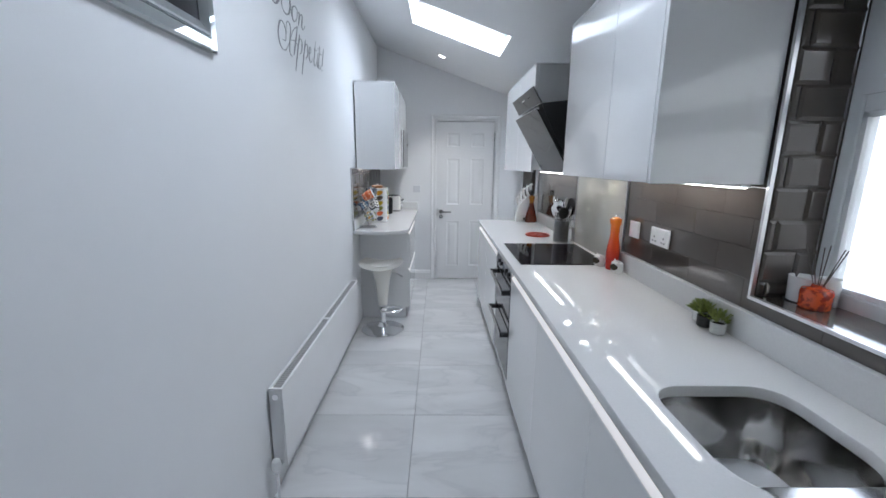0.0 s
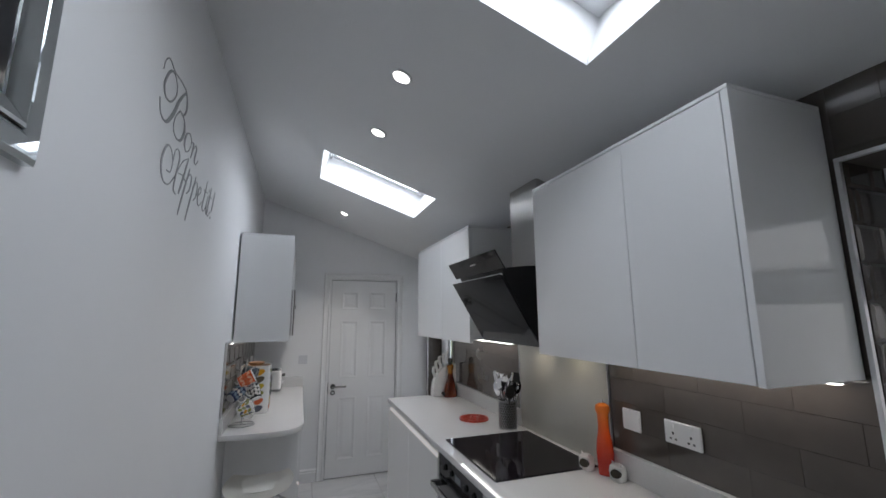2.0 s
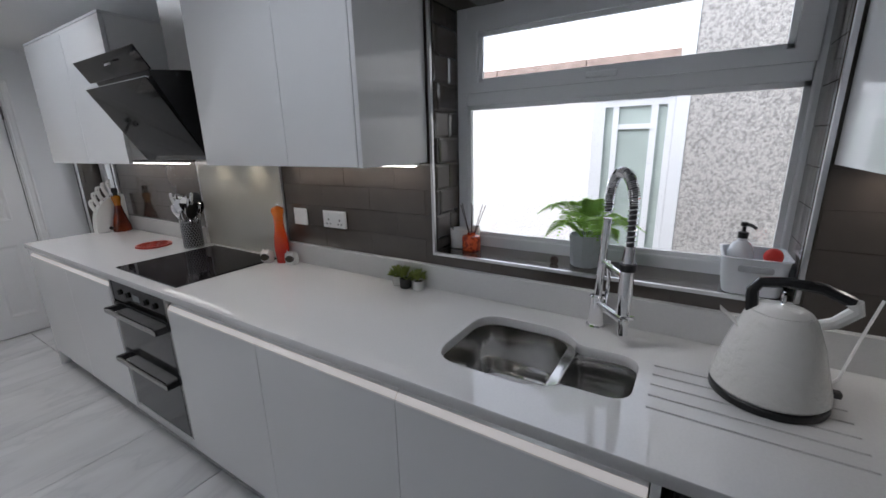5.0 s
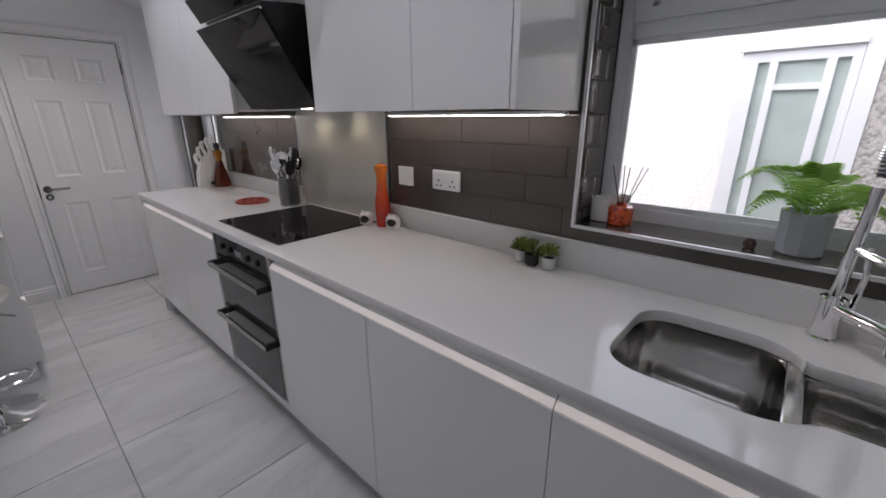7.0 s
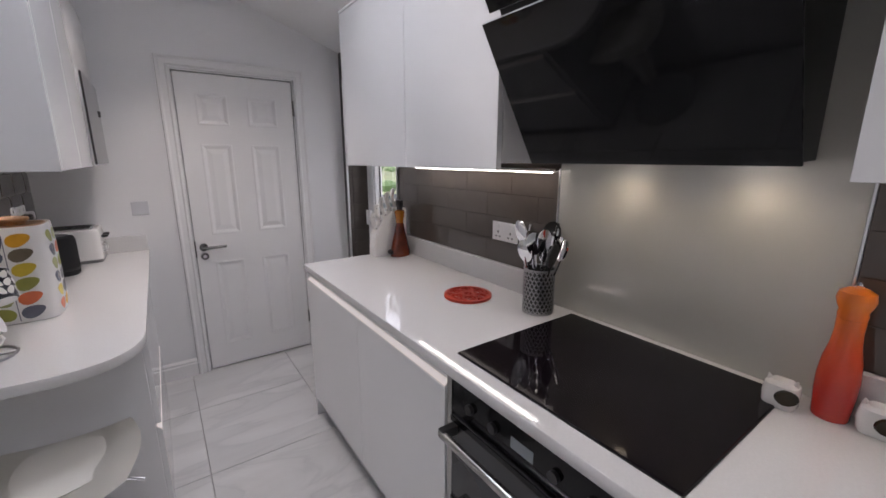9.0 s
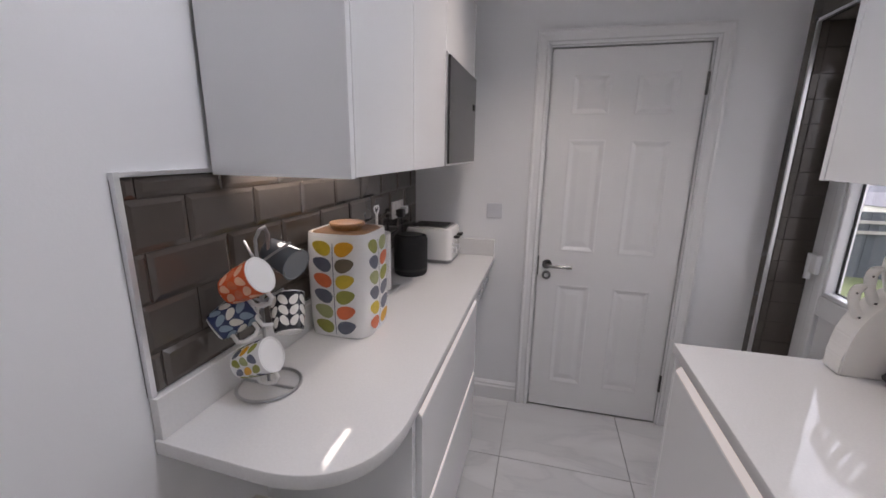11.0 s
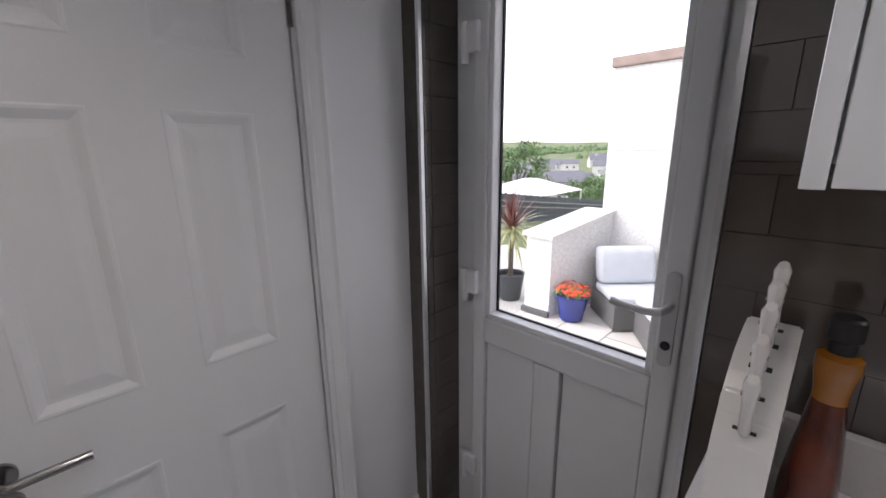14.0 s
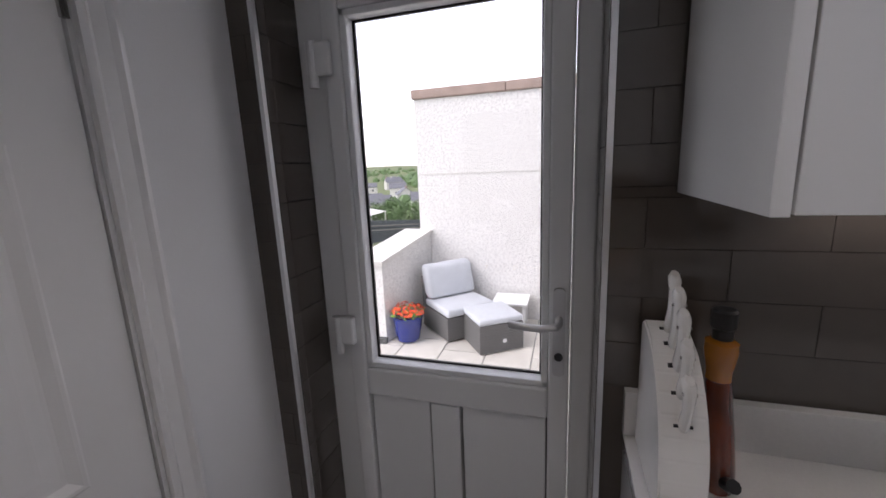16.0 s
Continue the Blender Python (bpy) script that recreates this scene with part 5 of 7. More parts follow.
kb = thing("knife_block", (1.53, 4.822, TOP), "white quarter-round knife block with white-handled knives", "knife block")
outline = [(1.455, TOP + 0.001), (1.668, TOP + 0.001), (1.668, TOP + 0.265), (1.655, TOP + 0.275)]
for i in range(9):
    a = radians(80 - i * 9.5)
    outline.append((1.655 - 0.195 * math.cos(a), TOP + 0.06 + 0.215 * math.sin(a)))
outline.append((1.455, TOP + 0.05))
bm = prism(outline, "y", 4.786, 4.858)
bmesh.ops.bevel(bm, geom=list(bm.edges), offset=0.004, segments=2, affect="EDGES")
part("block", bm, M_CERAM, kb)
for i, (ang, ln) in enumerate(((80, 0.118), (68, 0.112), (55, 0.108), (42, 0.10), (28, 0.092))):
    a = radians(ang)
    p = Vector((1.655 - 0.190 * math.cos(a), 4.822, TOP + 0.06 + 0.21 * math.sin(a)))
    d = Vector((-0.30, 0, 0.95)).normalized()
    s = Vector((0, 1, 0))
    n = d.cross(s)
    part("slot", rings([[p + n * u * 0.012 + s * v * 0.020 + d * 0.003 for u, v in ((-0.4, -0.7), (0.4, -0.7), (0.4, 0.7), (-0.4, 0.7))], [p + n * u * 0.012 + s * v * 0.020 + d * 0.006 for u, v in ((-0.3, -0.7), (0.3, -0.7), (0.3, 0.7), (-0.3, 0.7))]]), M_BLACK, kb, "dark slot")
    loops = []
    for f, w in ((0, 0.008), (0.12, 0.0095), (0.45, 0.0085), (0.75, 0.010), (0.92, 0.0125), (1.0, 0.008)):
        q = p + d * ln * f + n * (0.006 * math.sin(f * 4) - (0.008 if f > 0.9 else 0))
        loops.append([q + n * w * 1.5 * math.cos(b) + s * w * 0.85 * math.sin(b) for b in [2 * math.pi * k / 12 for k in range(12)]])
    h = part("knife_handle", rings(loops), M_CERAM, kb, "curved white knife handle", True)
    part("rivet", cyl(p + d * ln * 0.8 - s * 0.0105, p + d * ln * 0.8 + s * 0.0105, 0.0028, 8), M_STEEL, h)

# ---- kettle, tap, sill things ----
kx, ky = 1.462, 0.885
kt = thing("kettle", (kx, ky, TOP), "white textured pyramid kettle with a dark loop handle", "kettle")
M_KET = mat("hammered_white_enamel", (0.78, 0.77, 0.74), 0.22, vary=0.02, bump=0.45, bscale=45)
part("power_base", lathe((kx, ky, TOP + 0.0005), ((0.112, 0), (0.114, 0.004), (0.113, 0.016), (0.108, 0.02)), 36), M_BLACK, kt, "dark power base", True)
part("body", lathe((kx, ky, TOP + 0.021), ((0.110, 0), (0.114, 0.006), (0.112, 0.02), (0.086, 0.12), (0.066, 0.175), (0.058, 0.186), (0.05, 0.188)), 40), M_KET, kt, "", True)
part("lid", lathe((kx, ky, TOP + 0.207), ((0.055, 0), (0.056, 0.003), (0.045, 0.010), (0.01, 0.014)), 30), M_KET, kt, "white lid", True)
part("lid_ring", tube([(kx + 0.016 * math.cos(a), ky, TOP + 0.236 + 0.016 * math.sin(a)) for a in [2 * math.pi * i / 16 for i in range(17)]], 0.003, 8), M_CHROME, kt, "chrome lid ring", True)
part("spout", rings([[(kx + 0.0 + a, ky + 0.066 + b * 0.5, TOP + 0.155 + b * 0.6) for a, b in [(0.026 * math.cos(q), 0.03 * math.sin(q)) for q in [2 * math.pi * i / 14 for i in range(14)]]],
                    [(kx + a, ky + 0.112, TOP + 0.196 + b * 0.15) for a, b in [(0.017 * math.cos(q), 0.02 * math.sin(q)) for q in [2 * math.pi * i / 14 for i in range(14)]]]]), M_KET, kt, "short white spout", True)
hpts = [(kx, ky + 0.052, TOP + 0.20), (kx, ky + 0.058, TOP + 0.25), (kx, ky + 0.045, TOP + 0.27), (kx, ky, TOP + 0.276), (kx, ky - 0.06, TOP + 0.272), (kx, ky - 0.11, TOP + 0.25), (kx, ky - 0.118, TOP + 0.232), (kx, ky - 0.09, TOP + 0.20), (kx, ky - 0.062, TOP + 0.188)]
part("handle", tube(hpts[:6], 0.0125, 10), mat("chrome_black", (0.03, 0.03, 0.032), 0.12, 0.3), kt, "dark glossy top of the handle", True)
part("handle_grip", tube(hpts[5:], 0.016, 10, None, 0.7), M_KET, kt, "white lower grip", True)
part("power_lead", tube([(kx + 0.05, ky - 0.10, TOP + 0.012), (kx + 0.12, ky - 0.15, TOP + 0.02), (kx + 0.19, ky - 0.19, TOP + 0.1), (kx + 0.215, ky - 0.22, TOP + 0.2)], 0.0035, 6), M_PLAST, kt, "white flex", True)
part("switch", box((kx - 0.01, ky - 0.128, TOP + 0.03), (kx + 0.01, ky - 0.105, TOP + 0.045), 0.004), M_BLACK, kt, "black switch")

px, py = 1.640, 1.305
tp = thing("kitchen_tap", (px, py, TOP), "tall chrome spring-neck kitchen tap beside the sink", "tap")
part("base", lathe((px, py, TOP + 0.0005), ((0.03, 0), (0.031, 0.006), (0.024, 0.010), (0.0235, 0.10), (0.025, 0.104), (0.02, 0.108)), 26), M_CHROME, tp, "", True)
part("riser", cyl((px, py, TOP + 0.10), (px - 0.008, py - 0.012, TOP + 0.36), 0.0128, 18), M_CHROME, tp, "slim chrome column", True)
arc = [(px - 0.008, py - 0.012, TOP + 0.38)]
for i in range(13):
    a = math.pi * i / 12
    arc.append((px - 0.008 - 0.052 * (1 - math.cos(a)), py - 0.012 - 0.040 * (1 - math.cos(a)), TOP + 0.415 + 0.085 * math.sin(a)))
arc += [(px - 0.113, py - 0.092, TOP + 0.36), (px - 0.113, py - 0.092, TOP + 0.30)]
part("hose", tube(arc, 0.0098, 10), mat("dark_braided_hose", (0.09, 0.09, 0.095), 0.35, 0.7, vary=0.1, scale=90), tp, "dark flexible hose", True)
pts, L = [], len(arc) - 1
for i in range(58 * 8 + 1):
    f = i / 464 * L
    k = min(int(f), L - 1)
    p = Vector(arc[k]).lerp(Vector(arc[k + 1]), f - k)
    d = (Vector(arc[k + 1]) - Vector(arc[k])).normalized()
    s = Vector((-0.61, 0.79, 0))
    n = d.cross(s).normalized()
    b = 2 * math.pi * i / 8
    pts.append(p + (s * math.cos(b) + n * math.sin(b)) * 0.0138)
part("spring", tube(pts, 0.0021, 5), M_CHROME, tp, "coiled chrome spring", True)
part("spray_head", lathe((px - 0.113, py - 0.092, TOP + 0.10), ((0.012, 0), (0.019, 0.006), (0.020, 0.10), (0.017, 0.17), (0.014, 0.205)), 22), M_CHROME, tp, "chrome hand spray", True)
part("spray_collar", lathe((px - 0.113, py - 0.092, TOP + 0.235), ((0.021, 0), (0.023, 0.004), (0.023, 0.02), (0.02, 0.024)), 20), M_BLACK, tp, "black collar", True)
part("cradle_arm", tube([(px - 0.004, py - 0.006, TOP + 0.225), (px - 0.06, py - 0.05, TOP + 0.215), (px - 0.113, py - 0.092, TOP + 0.21)], 0.009, 10), M_CHROME, tp, "spray holder arm", True)
part("spout", tube([(px - 0.01, py - 0.006, TOP + 0.085), (px - 0.07, py - 0.055, TOP + 0.085), (px - 0.125, py - 0.10, TOP + 0.085)], 0.013, 14), M_CHROME, tp, "swivel spout", True)
part("spout_outlet", cyl((px - 0.117, py - 0.094, TOP + 0.09), (px - 0.117, py - 0.094, TOP + 0.045), 0.015, 16), M_CHROME, tp, "", True)
part("lever", tube([(px + 0.0, py - 0.02, TOP + 0.06), (px - 0.03, py - 0.075, TOP + 0.063), (px - 0.045, py - 0.115, TOP + 0.07)], 0.006, 8), M_CHROME, tp, "side lever", True)
part("inner_tube", tube([(px - 0.03, py - 0.028, TOP + 0.09), (px - 0.036, py - 0.034, TOP + 0.17), (px - 0.03, py - 0.028, TOP + 0.235)], 0.006, 8), M_CHROME, tp, "", True)

SILL = 1.0685
fx, fy = 1.79, 1.385
fp = thing("fern_pot", (fx, fy, SILL), "bright green fern in a grey stoneware pot on the sill", "plant")
part("pot", lathe((fx, fy, SILL), ((0.046, 0), (0.050, 0.004), (0.0575, 0.112), (0.053, 0.113), (0.050, 0.10)), 10), M_POTG, fp, "faceted grey pot")
part("soil", lathe((fx, fy, SILL + 0.085), ((0.049, 0), (0.049, 0.012), (0.002, 0.014)), 16), M_SOIL, fp)
rng = random.Random(11)
for i in range(15):
    a = i * 2.399 + rng.uniform(-0.2, 0.2)
    ln, lift = rng.uniform(0.10, 0.21), rng.uniform(0.07, 0.15)
    if math.cos(a) > 0.2:
        ln = min(ln, 0.075 / max(0.35, math.cos(a)))
    droop = rng.uniform(0.02, 0.12)
    spine = []
    for k in range(11):
        u = k / 10
        spine.append(Vector((fx + math.cos(a) * ln * (0.1 + u * 0.9), fy + math.sin(a) * ln * (0.1 + u * 0.9), SILL + 0.10 + lift * math.sin(min(1, u * 1.25) * 1.6) - droop * u ** 3)))
    bm = tube(spine, 0.0016, 5, None, 0.3)
    for k in range(3, 27):
        u = k / 26
        j = min(int(u * 10), 9)
        p = spine[j].lerp(spine[j + 1], u * 10 - j)
        d = (spine[j + 1] - spine[j]).normalized()
        s = d.cross(Vector((0, 0, 1))).normalized()
        up = s.cross(d)
        w = 0.040 * math.sin(math.pi * min(1, u * 0.93 + 0.1)) ** 0.8 + 0.004
        for sg in (-1, 1):
            tip = p + s * sg * w + d * w * 0.35 - up * w * 0.15
            b0, b1 = p - d * 0.0022, p + d * 0.0028
            m0 = p + s * sg * w * 0.55 + d * (w * 0.16 - 0.0024) + up * 0.002
            m1 = p + s * sg * w * 0.55 + d * (w * 0.16 + 0.0034) + up * 0.002
            vs = [bm.verts.new(q) for q in (b0, m0, tip, m1, b1)]
            bm.faces.new(vs)
    part("frond", bm, M_LEAF, fp, "feathery fern frond")

cd = thing("candle", (1.816, 1.912, SILL), "white candle in a glass tumbler on the tiled sill", "candle", "candles on the sill")
part("glass", lathe((1.816, 1.912, SILL), ((0.036, 0), (0.039, 0.003), (0.042, 0.080), (0.040, 0.080), (0.038, 0.06)), 24), M_CERAM, cd, "", True)
part("wax", lathe((1.816, 1.912, SILL + 0.055), ((0.036, 0), (0.0385, 0.012), (0.002, 0.013)), 20), mat("cream_wax", (0.78, 0.76, 0.70), 0.4), cd)
part("coaster", lathe((1.816, 1.912, SILL - 0.0003), ((0.046, 0), (0.046, 0.002)), 24), M_BLACK, cd)
cd2 = thing("candle", (1.852, 1.866, SILL), "small white candle behind the diffuser bottle", "candle", "candles on the sill")
part("glass", lathe((1.852, 1.866, SILL), ((0.024, 0), (0.026, 0.003), (0.028, 0.086), (0.026, 0.086), (0.024, 0.07)), 20), M_CERAM, cd2, "", True)
df = thing("reed_diffuser", (1.796, 1.846, SILL), "orange patterned glass reed diffuser with dark reeds", "diffuser")
part("bottle", lathe((1.796, 1.846, SILL), ((0.036, 0), (0.039, 0.003), (0.040, 0.050), (0.037, 0.060), (0.018, 0.064), (0.015, 0.074), (0.012, 0.074)), 26), mat("orange_printed_glass", (0.75, 0.10, 0.02), 0.1, dark=(0.30, 0.02, 0.005), scale=55, sharp=True, coat=0.5), df, "", True)
for i, (a, l) in enumerate(((0.3, 0.05), (1.4, 0.045), (2.6, 0.06), (-1.2, 0.05), (-1.55, 0.065), (3.6, 0.04))):
    part("reed", tube([(1.796, 1.846, SILL + 0.03), (1.796 + math.cos(a) * l * 0.6, 1.846 + math.sin(a) * l, SILL + 0.19)], 0.0016, 5), mat("reed", (0.06, 0.045, 0.035), 0.7) if i == 0 else bpy.data.materials["reed"], df)
pcn = thing("pine_cone", (1.762, 1.486, SILL), "small dark pine cone lying on the sill", "pine cone")
bm = bmesh.new()
for i in range(46):
    a, h = i * 2.399, (i / 46)
    r = 0.011 * math.sin(math.pi * (0.15 + 0.8 * h))
    c = Vector((1.762 - 0.012 + 0.024 * h, 1.486 + r * math.cos(a), SILL + 0.011 + r * math.sin(a)))
    d = Vector((0.4, math.cos(a), math.sin(a))).normalized()
    s = d.orthogonal().normalized()
    n = d.cross(s)
    rings([[c + s * 0.0035 * u + n * 0.0015 * v for u, v in ((-1, -1), (1, -1), (1, 1), (-1, 1))], [c + d * 0.004 + s * 0.004 * u + n * 0.0016 * v for u, v in ((-1, -1), (1, -1), (1, 1), (-1, 1))]], True, bm)
part("scales", bm, mat("pine_scale", (0.05, 0.015, 0.015), 0.6, vary=0.3, scale=80), pcn)

cy0, cy1 = 0.838, 0.992
cb = thing("sink_caddy", (1.77, 0.915, SILL), "pale grey plastic sink caddy holding a soap pump", "caddy")
M_CAD = mat("pale_grey_plastic", (0.70, 0.72, 0.75), 0.3, vary=0.01)
def cad(g, z):
    return [(x, y, z) for x, y in rounded(1.690 - g, 1.858 + g, cy0 - g, cy1 + g, 0.025, 5)]
part("tub", rings([cad(-0.012, SILL), cad(-0.010, SILL + 0.002), cad(0.0, SILL + 0.105), cad(0.004, SILL + 0.108), cad(-0.003, SILL + 0.108), cad(-0.012, SILL + 0.01)], True), M_CAD, cb, "", True)
# No hole here: a grey plate carries the shade of the grip opening.
part("grip_slot", prism(soft_corners(((0.875, SILL + 0.07, 0.008), (0.955, SILL + 0.07, 0.008), (0.955, SILL + 0.088, 0.008), (0.875, SILL + 0.088, 0.008))), "x", 1.6875, 1.6895), mat("caddy_shadow", (0.35, 0.36, 0.38), 0.5), cb, "oval grip opening drawn as a shade-grey plate")
sp = thing("soap_dispenser", (1.80, 0.945, SILL + 0.012), "clear soap bottle with a black pump in the caddy", "soap bottle")
part("bottle", lathe((1.80, 0.945, SILL + 0.011), ((0.03, 0), (0.033, 0.004), (0.033, 0.09), (0.024, 0.115), (0.012, 0.125), (0.012, 0.132)), 22), mat("clear_soap", (0.72, 0.74, 0.76), 0.06, coat=0.6), sp, "", True)
pm = part("pump", lathe((1.80, 0.945, SILL + 0.143), ((0.013, 0), (0.013, 0.018), (0.005, 0.02), (0.005, 0.034), (0.010, 0.036), (0.010, 0.046), (0.006, 0.048)), 16), M_BLACK, sp, "black pump top", True)
part("nozzle", tube([(1.80, 0.945, SILL + 0.184), (1.785, 0.93, SILL + 0.184), (1.775, 0.92, SILL + 0.178)], 0.005, 8), M_BLACK, pm, "", True)
bp = thing("scrub_ball", (1.745, 0.875, SILL + 0.09), "round red scourer on top of the caddy", "scourer")
part("ball", lathe((1.745, 0.875, SILL + 0.085), [(0.023 * math.sin(math.pi * k / 10), 0.023 - 0.023 * math.cos(math.pi * k / 10)) for k in range(11)], 20), mat("red_scourer", (0.62, 0.03, 0.02), 0.6, bump=0.3), bp, "", True)
part("stalk", cyl((1.745, 0.875, SILL + 0.012), (1.745, 0.875, SILL + 0.09), 0.006, 10), M_PLAST, bp)

# ---- things on the left worktop ----
CX, CY, CS = 0.049, 4.722, 0.104
cn = thing("storage_canister", (CX, CY, TOP), "square white canister with a retro multicoloured leaf pattern", "canister")
def can_ring(g, z):
    out = []
    for i in range(44):
        a = 2 * math.pi * i / 44
        c, s = math.cos(a), math.sin(a)
        k = (abs(c) ** 5 + abs(s) ** 5) ** (-1 / 5)
        x, y = c * k * (CS + g), s * k * (CS + g)
        out.append((CX + x, CY + y, TOP + z))
    return out
CH = 0.332
part("body", rings([can_ring(-0.010, 0.0005), can_ring(-0.004, 0.004), can_ring(0.0, 0.06), can_ring(0.0, 0.26), can_ring(-0.004, CH - 0.004), can_ring(-0.006, CH), can_ring(-0.011, CH), can_ring(-0.013, CH - 0.012)]), M_CERAM, cn, "", True)
M_LID = mat("oiled_wood", (0.26, 0.13, 0.055), 0.45, vary=0.2, scale=12, stretch=(1, 8, 1), bump=0.1)
part("lid", rings([can_ring(-0.014, CH - 0.012), can_ring(-0.014, CH - 0.003), can_ring(-0.018, CH)]), M_LID, cn, "dark inner wooden lid", True)
part("lid_knob", lathe((CX, CY, TOP + CH), ((0.045, 0), (0.048, 0.008), (0.056, 0.014), (0.055, 0.022), (0.045, 0.024)), 30), mat("light_wood", (0.40, 0.20, 0.08), 0.4, vary=0.2, scale=10, stretch=(1, 9, 1)), cn, "round wooden lid knob", True)
PAL = {"mustard": (0.62, 0.46, 0.05), "slate": (0.13, 0.14, 0.18), "coral": (0.70, 0.17, 0.07), "olive": (0.30, 0.31, 0.07), "brown": (0.16, 0.13, 0.09), "amber": (0.72, 0.36, 0.03), "sage": (0.36, 0.38, 0.18)}
PM = {k: mat("glaze_" + k, v, 0.25, vary=0.08, scale=30) for k, v in PAL.items()}


def leaf_patch(bm, f, u, v, ru, rv, tilt, n=14):
    """A leaf shape laid on a surface f(u, v), a little proud of it."""
    pts = []
    for i in range(n):
        a = 2 * math.pi * i / n
        p, q = ru * math.cos(a), rv * math.sin(a) * (1 - 0.25 * math.cos(a))
        pts.append(bm.verts.new(f(u + p * math.cos(tilt) - q * math.sin(tilt), v + p * math.sin(tilt) + q * math.cos(tilt))))
    c = bm.verts.new(f(u, v))
    for i in range(n):
        bm.faces.new((c, pts[i], pts[(i + 1) % n]))


def can_face(k):
    def f(u, v):
        s = max(-0.97, min(0.97, u / CS))
        d = (1 - abs(s) ** 5) ** (1 / 5) * CS + 0.0009
        if v < 0.06:
            d -= 0.004 * (1 - v / 0.06)
        if v > 0.26:
            d -= 0.004 * (v - 0.26) / 0.058
        q = {0: (d, u), 1: (-u, d), 2: (-d, -u), 3: (u, -d)}[k]
        return (CX + q[0], CY + q[1], TOP + v)
    return f


COLS = {3: (("mustard", "amber"), ("slate", "brown"), ("coral", "mustard"), ("slate", "olive"), ("sage", "coral"), ("olive", "slate")),
        0: (("olive", "sage"), ("slate", "coral"), ("sage", "olive"), ("slate", "slate"), ("mustard", "slate"), ("coral", "amber")),
        1: (("amber", "slate"), ("sage", "coral"), ("slate", "olive"), ("mustard", "brown"), ("olive", "sage"), ("coral", "slate"))}
for face in (0, 1, 3):
    f = can_face(face)
    groups = {}
    for r in range(6):
        v = 0.037 + (5 - r) * 0.0500
        for side in (-1, 1):
            groups.setdefault(COLS[face][r][0 if side < 0 else 1], []).append((side * 0.0370, v + 0.003, side))
    for col, items in groups.items():
        for u, v, side in items:
            bm = bmesh.new()
            leaf_patch(bm, f, u, v, 0.0325, 0.0215, side * 0.35 if side > 0 else math.pi - 0.35)
            part("leaf_print", bm, PM[col], cn)
    bm = bmesh.new()
    for k in range(24):
        v0, v1 = 0.012 + k * 0.0122, 0.012 + (k + 1) * 0.0122
        bm.faces.new([bm.verts.new(f(u, v)) for u, v in ((-0.0012, v0), (0.0012, v0), (0.0012, v1), (-0.0012, v1))])
    part("stem_print", bm, PM["slate"], cn)

# mug tree
mx, my = 0.018, 4.338
mt = thing("mug_tree", (mx, my, TOP), "grey wire mug tree standing on the worktop", "mug tree")
bm = tube([(mx + 0.075 * math.cos(a), my + 0.075 * math.sin(a), TOP + 0.005) for a in [2 * math.pi * i / 30 for i in range(31)]], 0.0042, 8)
part("base_ring", bm, M_WIRE, mt, "", True)
part("base_bar", tube([(mx - 0.075, my, TOP + 0.005), (mx + 0.075, my, TOP + 0.005)], 0.0035, 8), M_WIRE, mt, "", True)
part("post", tube([(mx, my, TOP + 0.005), (mx, my, TOP + 0.375), (mx + 0.004, my + 0.012, TOP + 0.395), (mx + 0.004, my + 0.03, TOP + 0.398), (mx + 0.002, my + 0.042, TOP + 0.38), (mx, my + 0.042, TOP + 0.33)], 0.0042, 8), M_WIRE, mt, "looped wire post", True)
for i, (a, z) in enumerate(((-1.0, 0.33), (0.6, 0.335), (2.6, 0.33), (-0.2, 0.24), (-2.4, 0.245), (1.9, 0.24))):
    part("hook", tube([(mx, my, TOP + z - 0.02), (mx + 0.03 * math.cos(a), my + 0.03 * math.sin(a), TOP + z), (mx + 0.075 * math.cos(a), my + 0.075 * math.sin(a), TOP + z + 0.028)], 0.003, 7), M_WIRE, mt, "upturned hook", True)


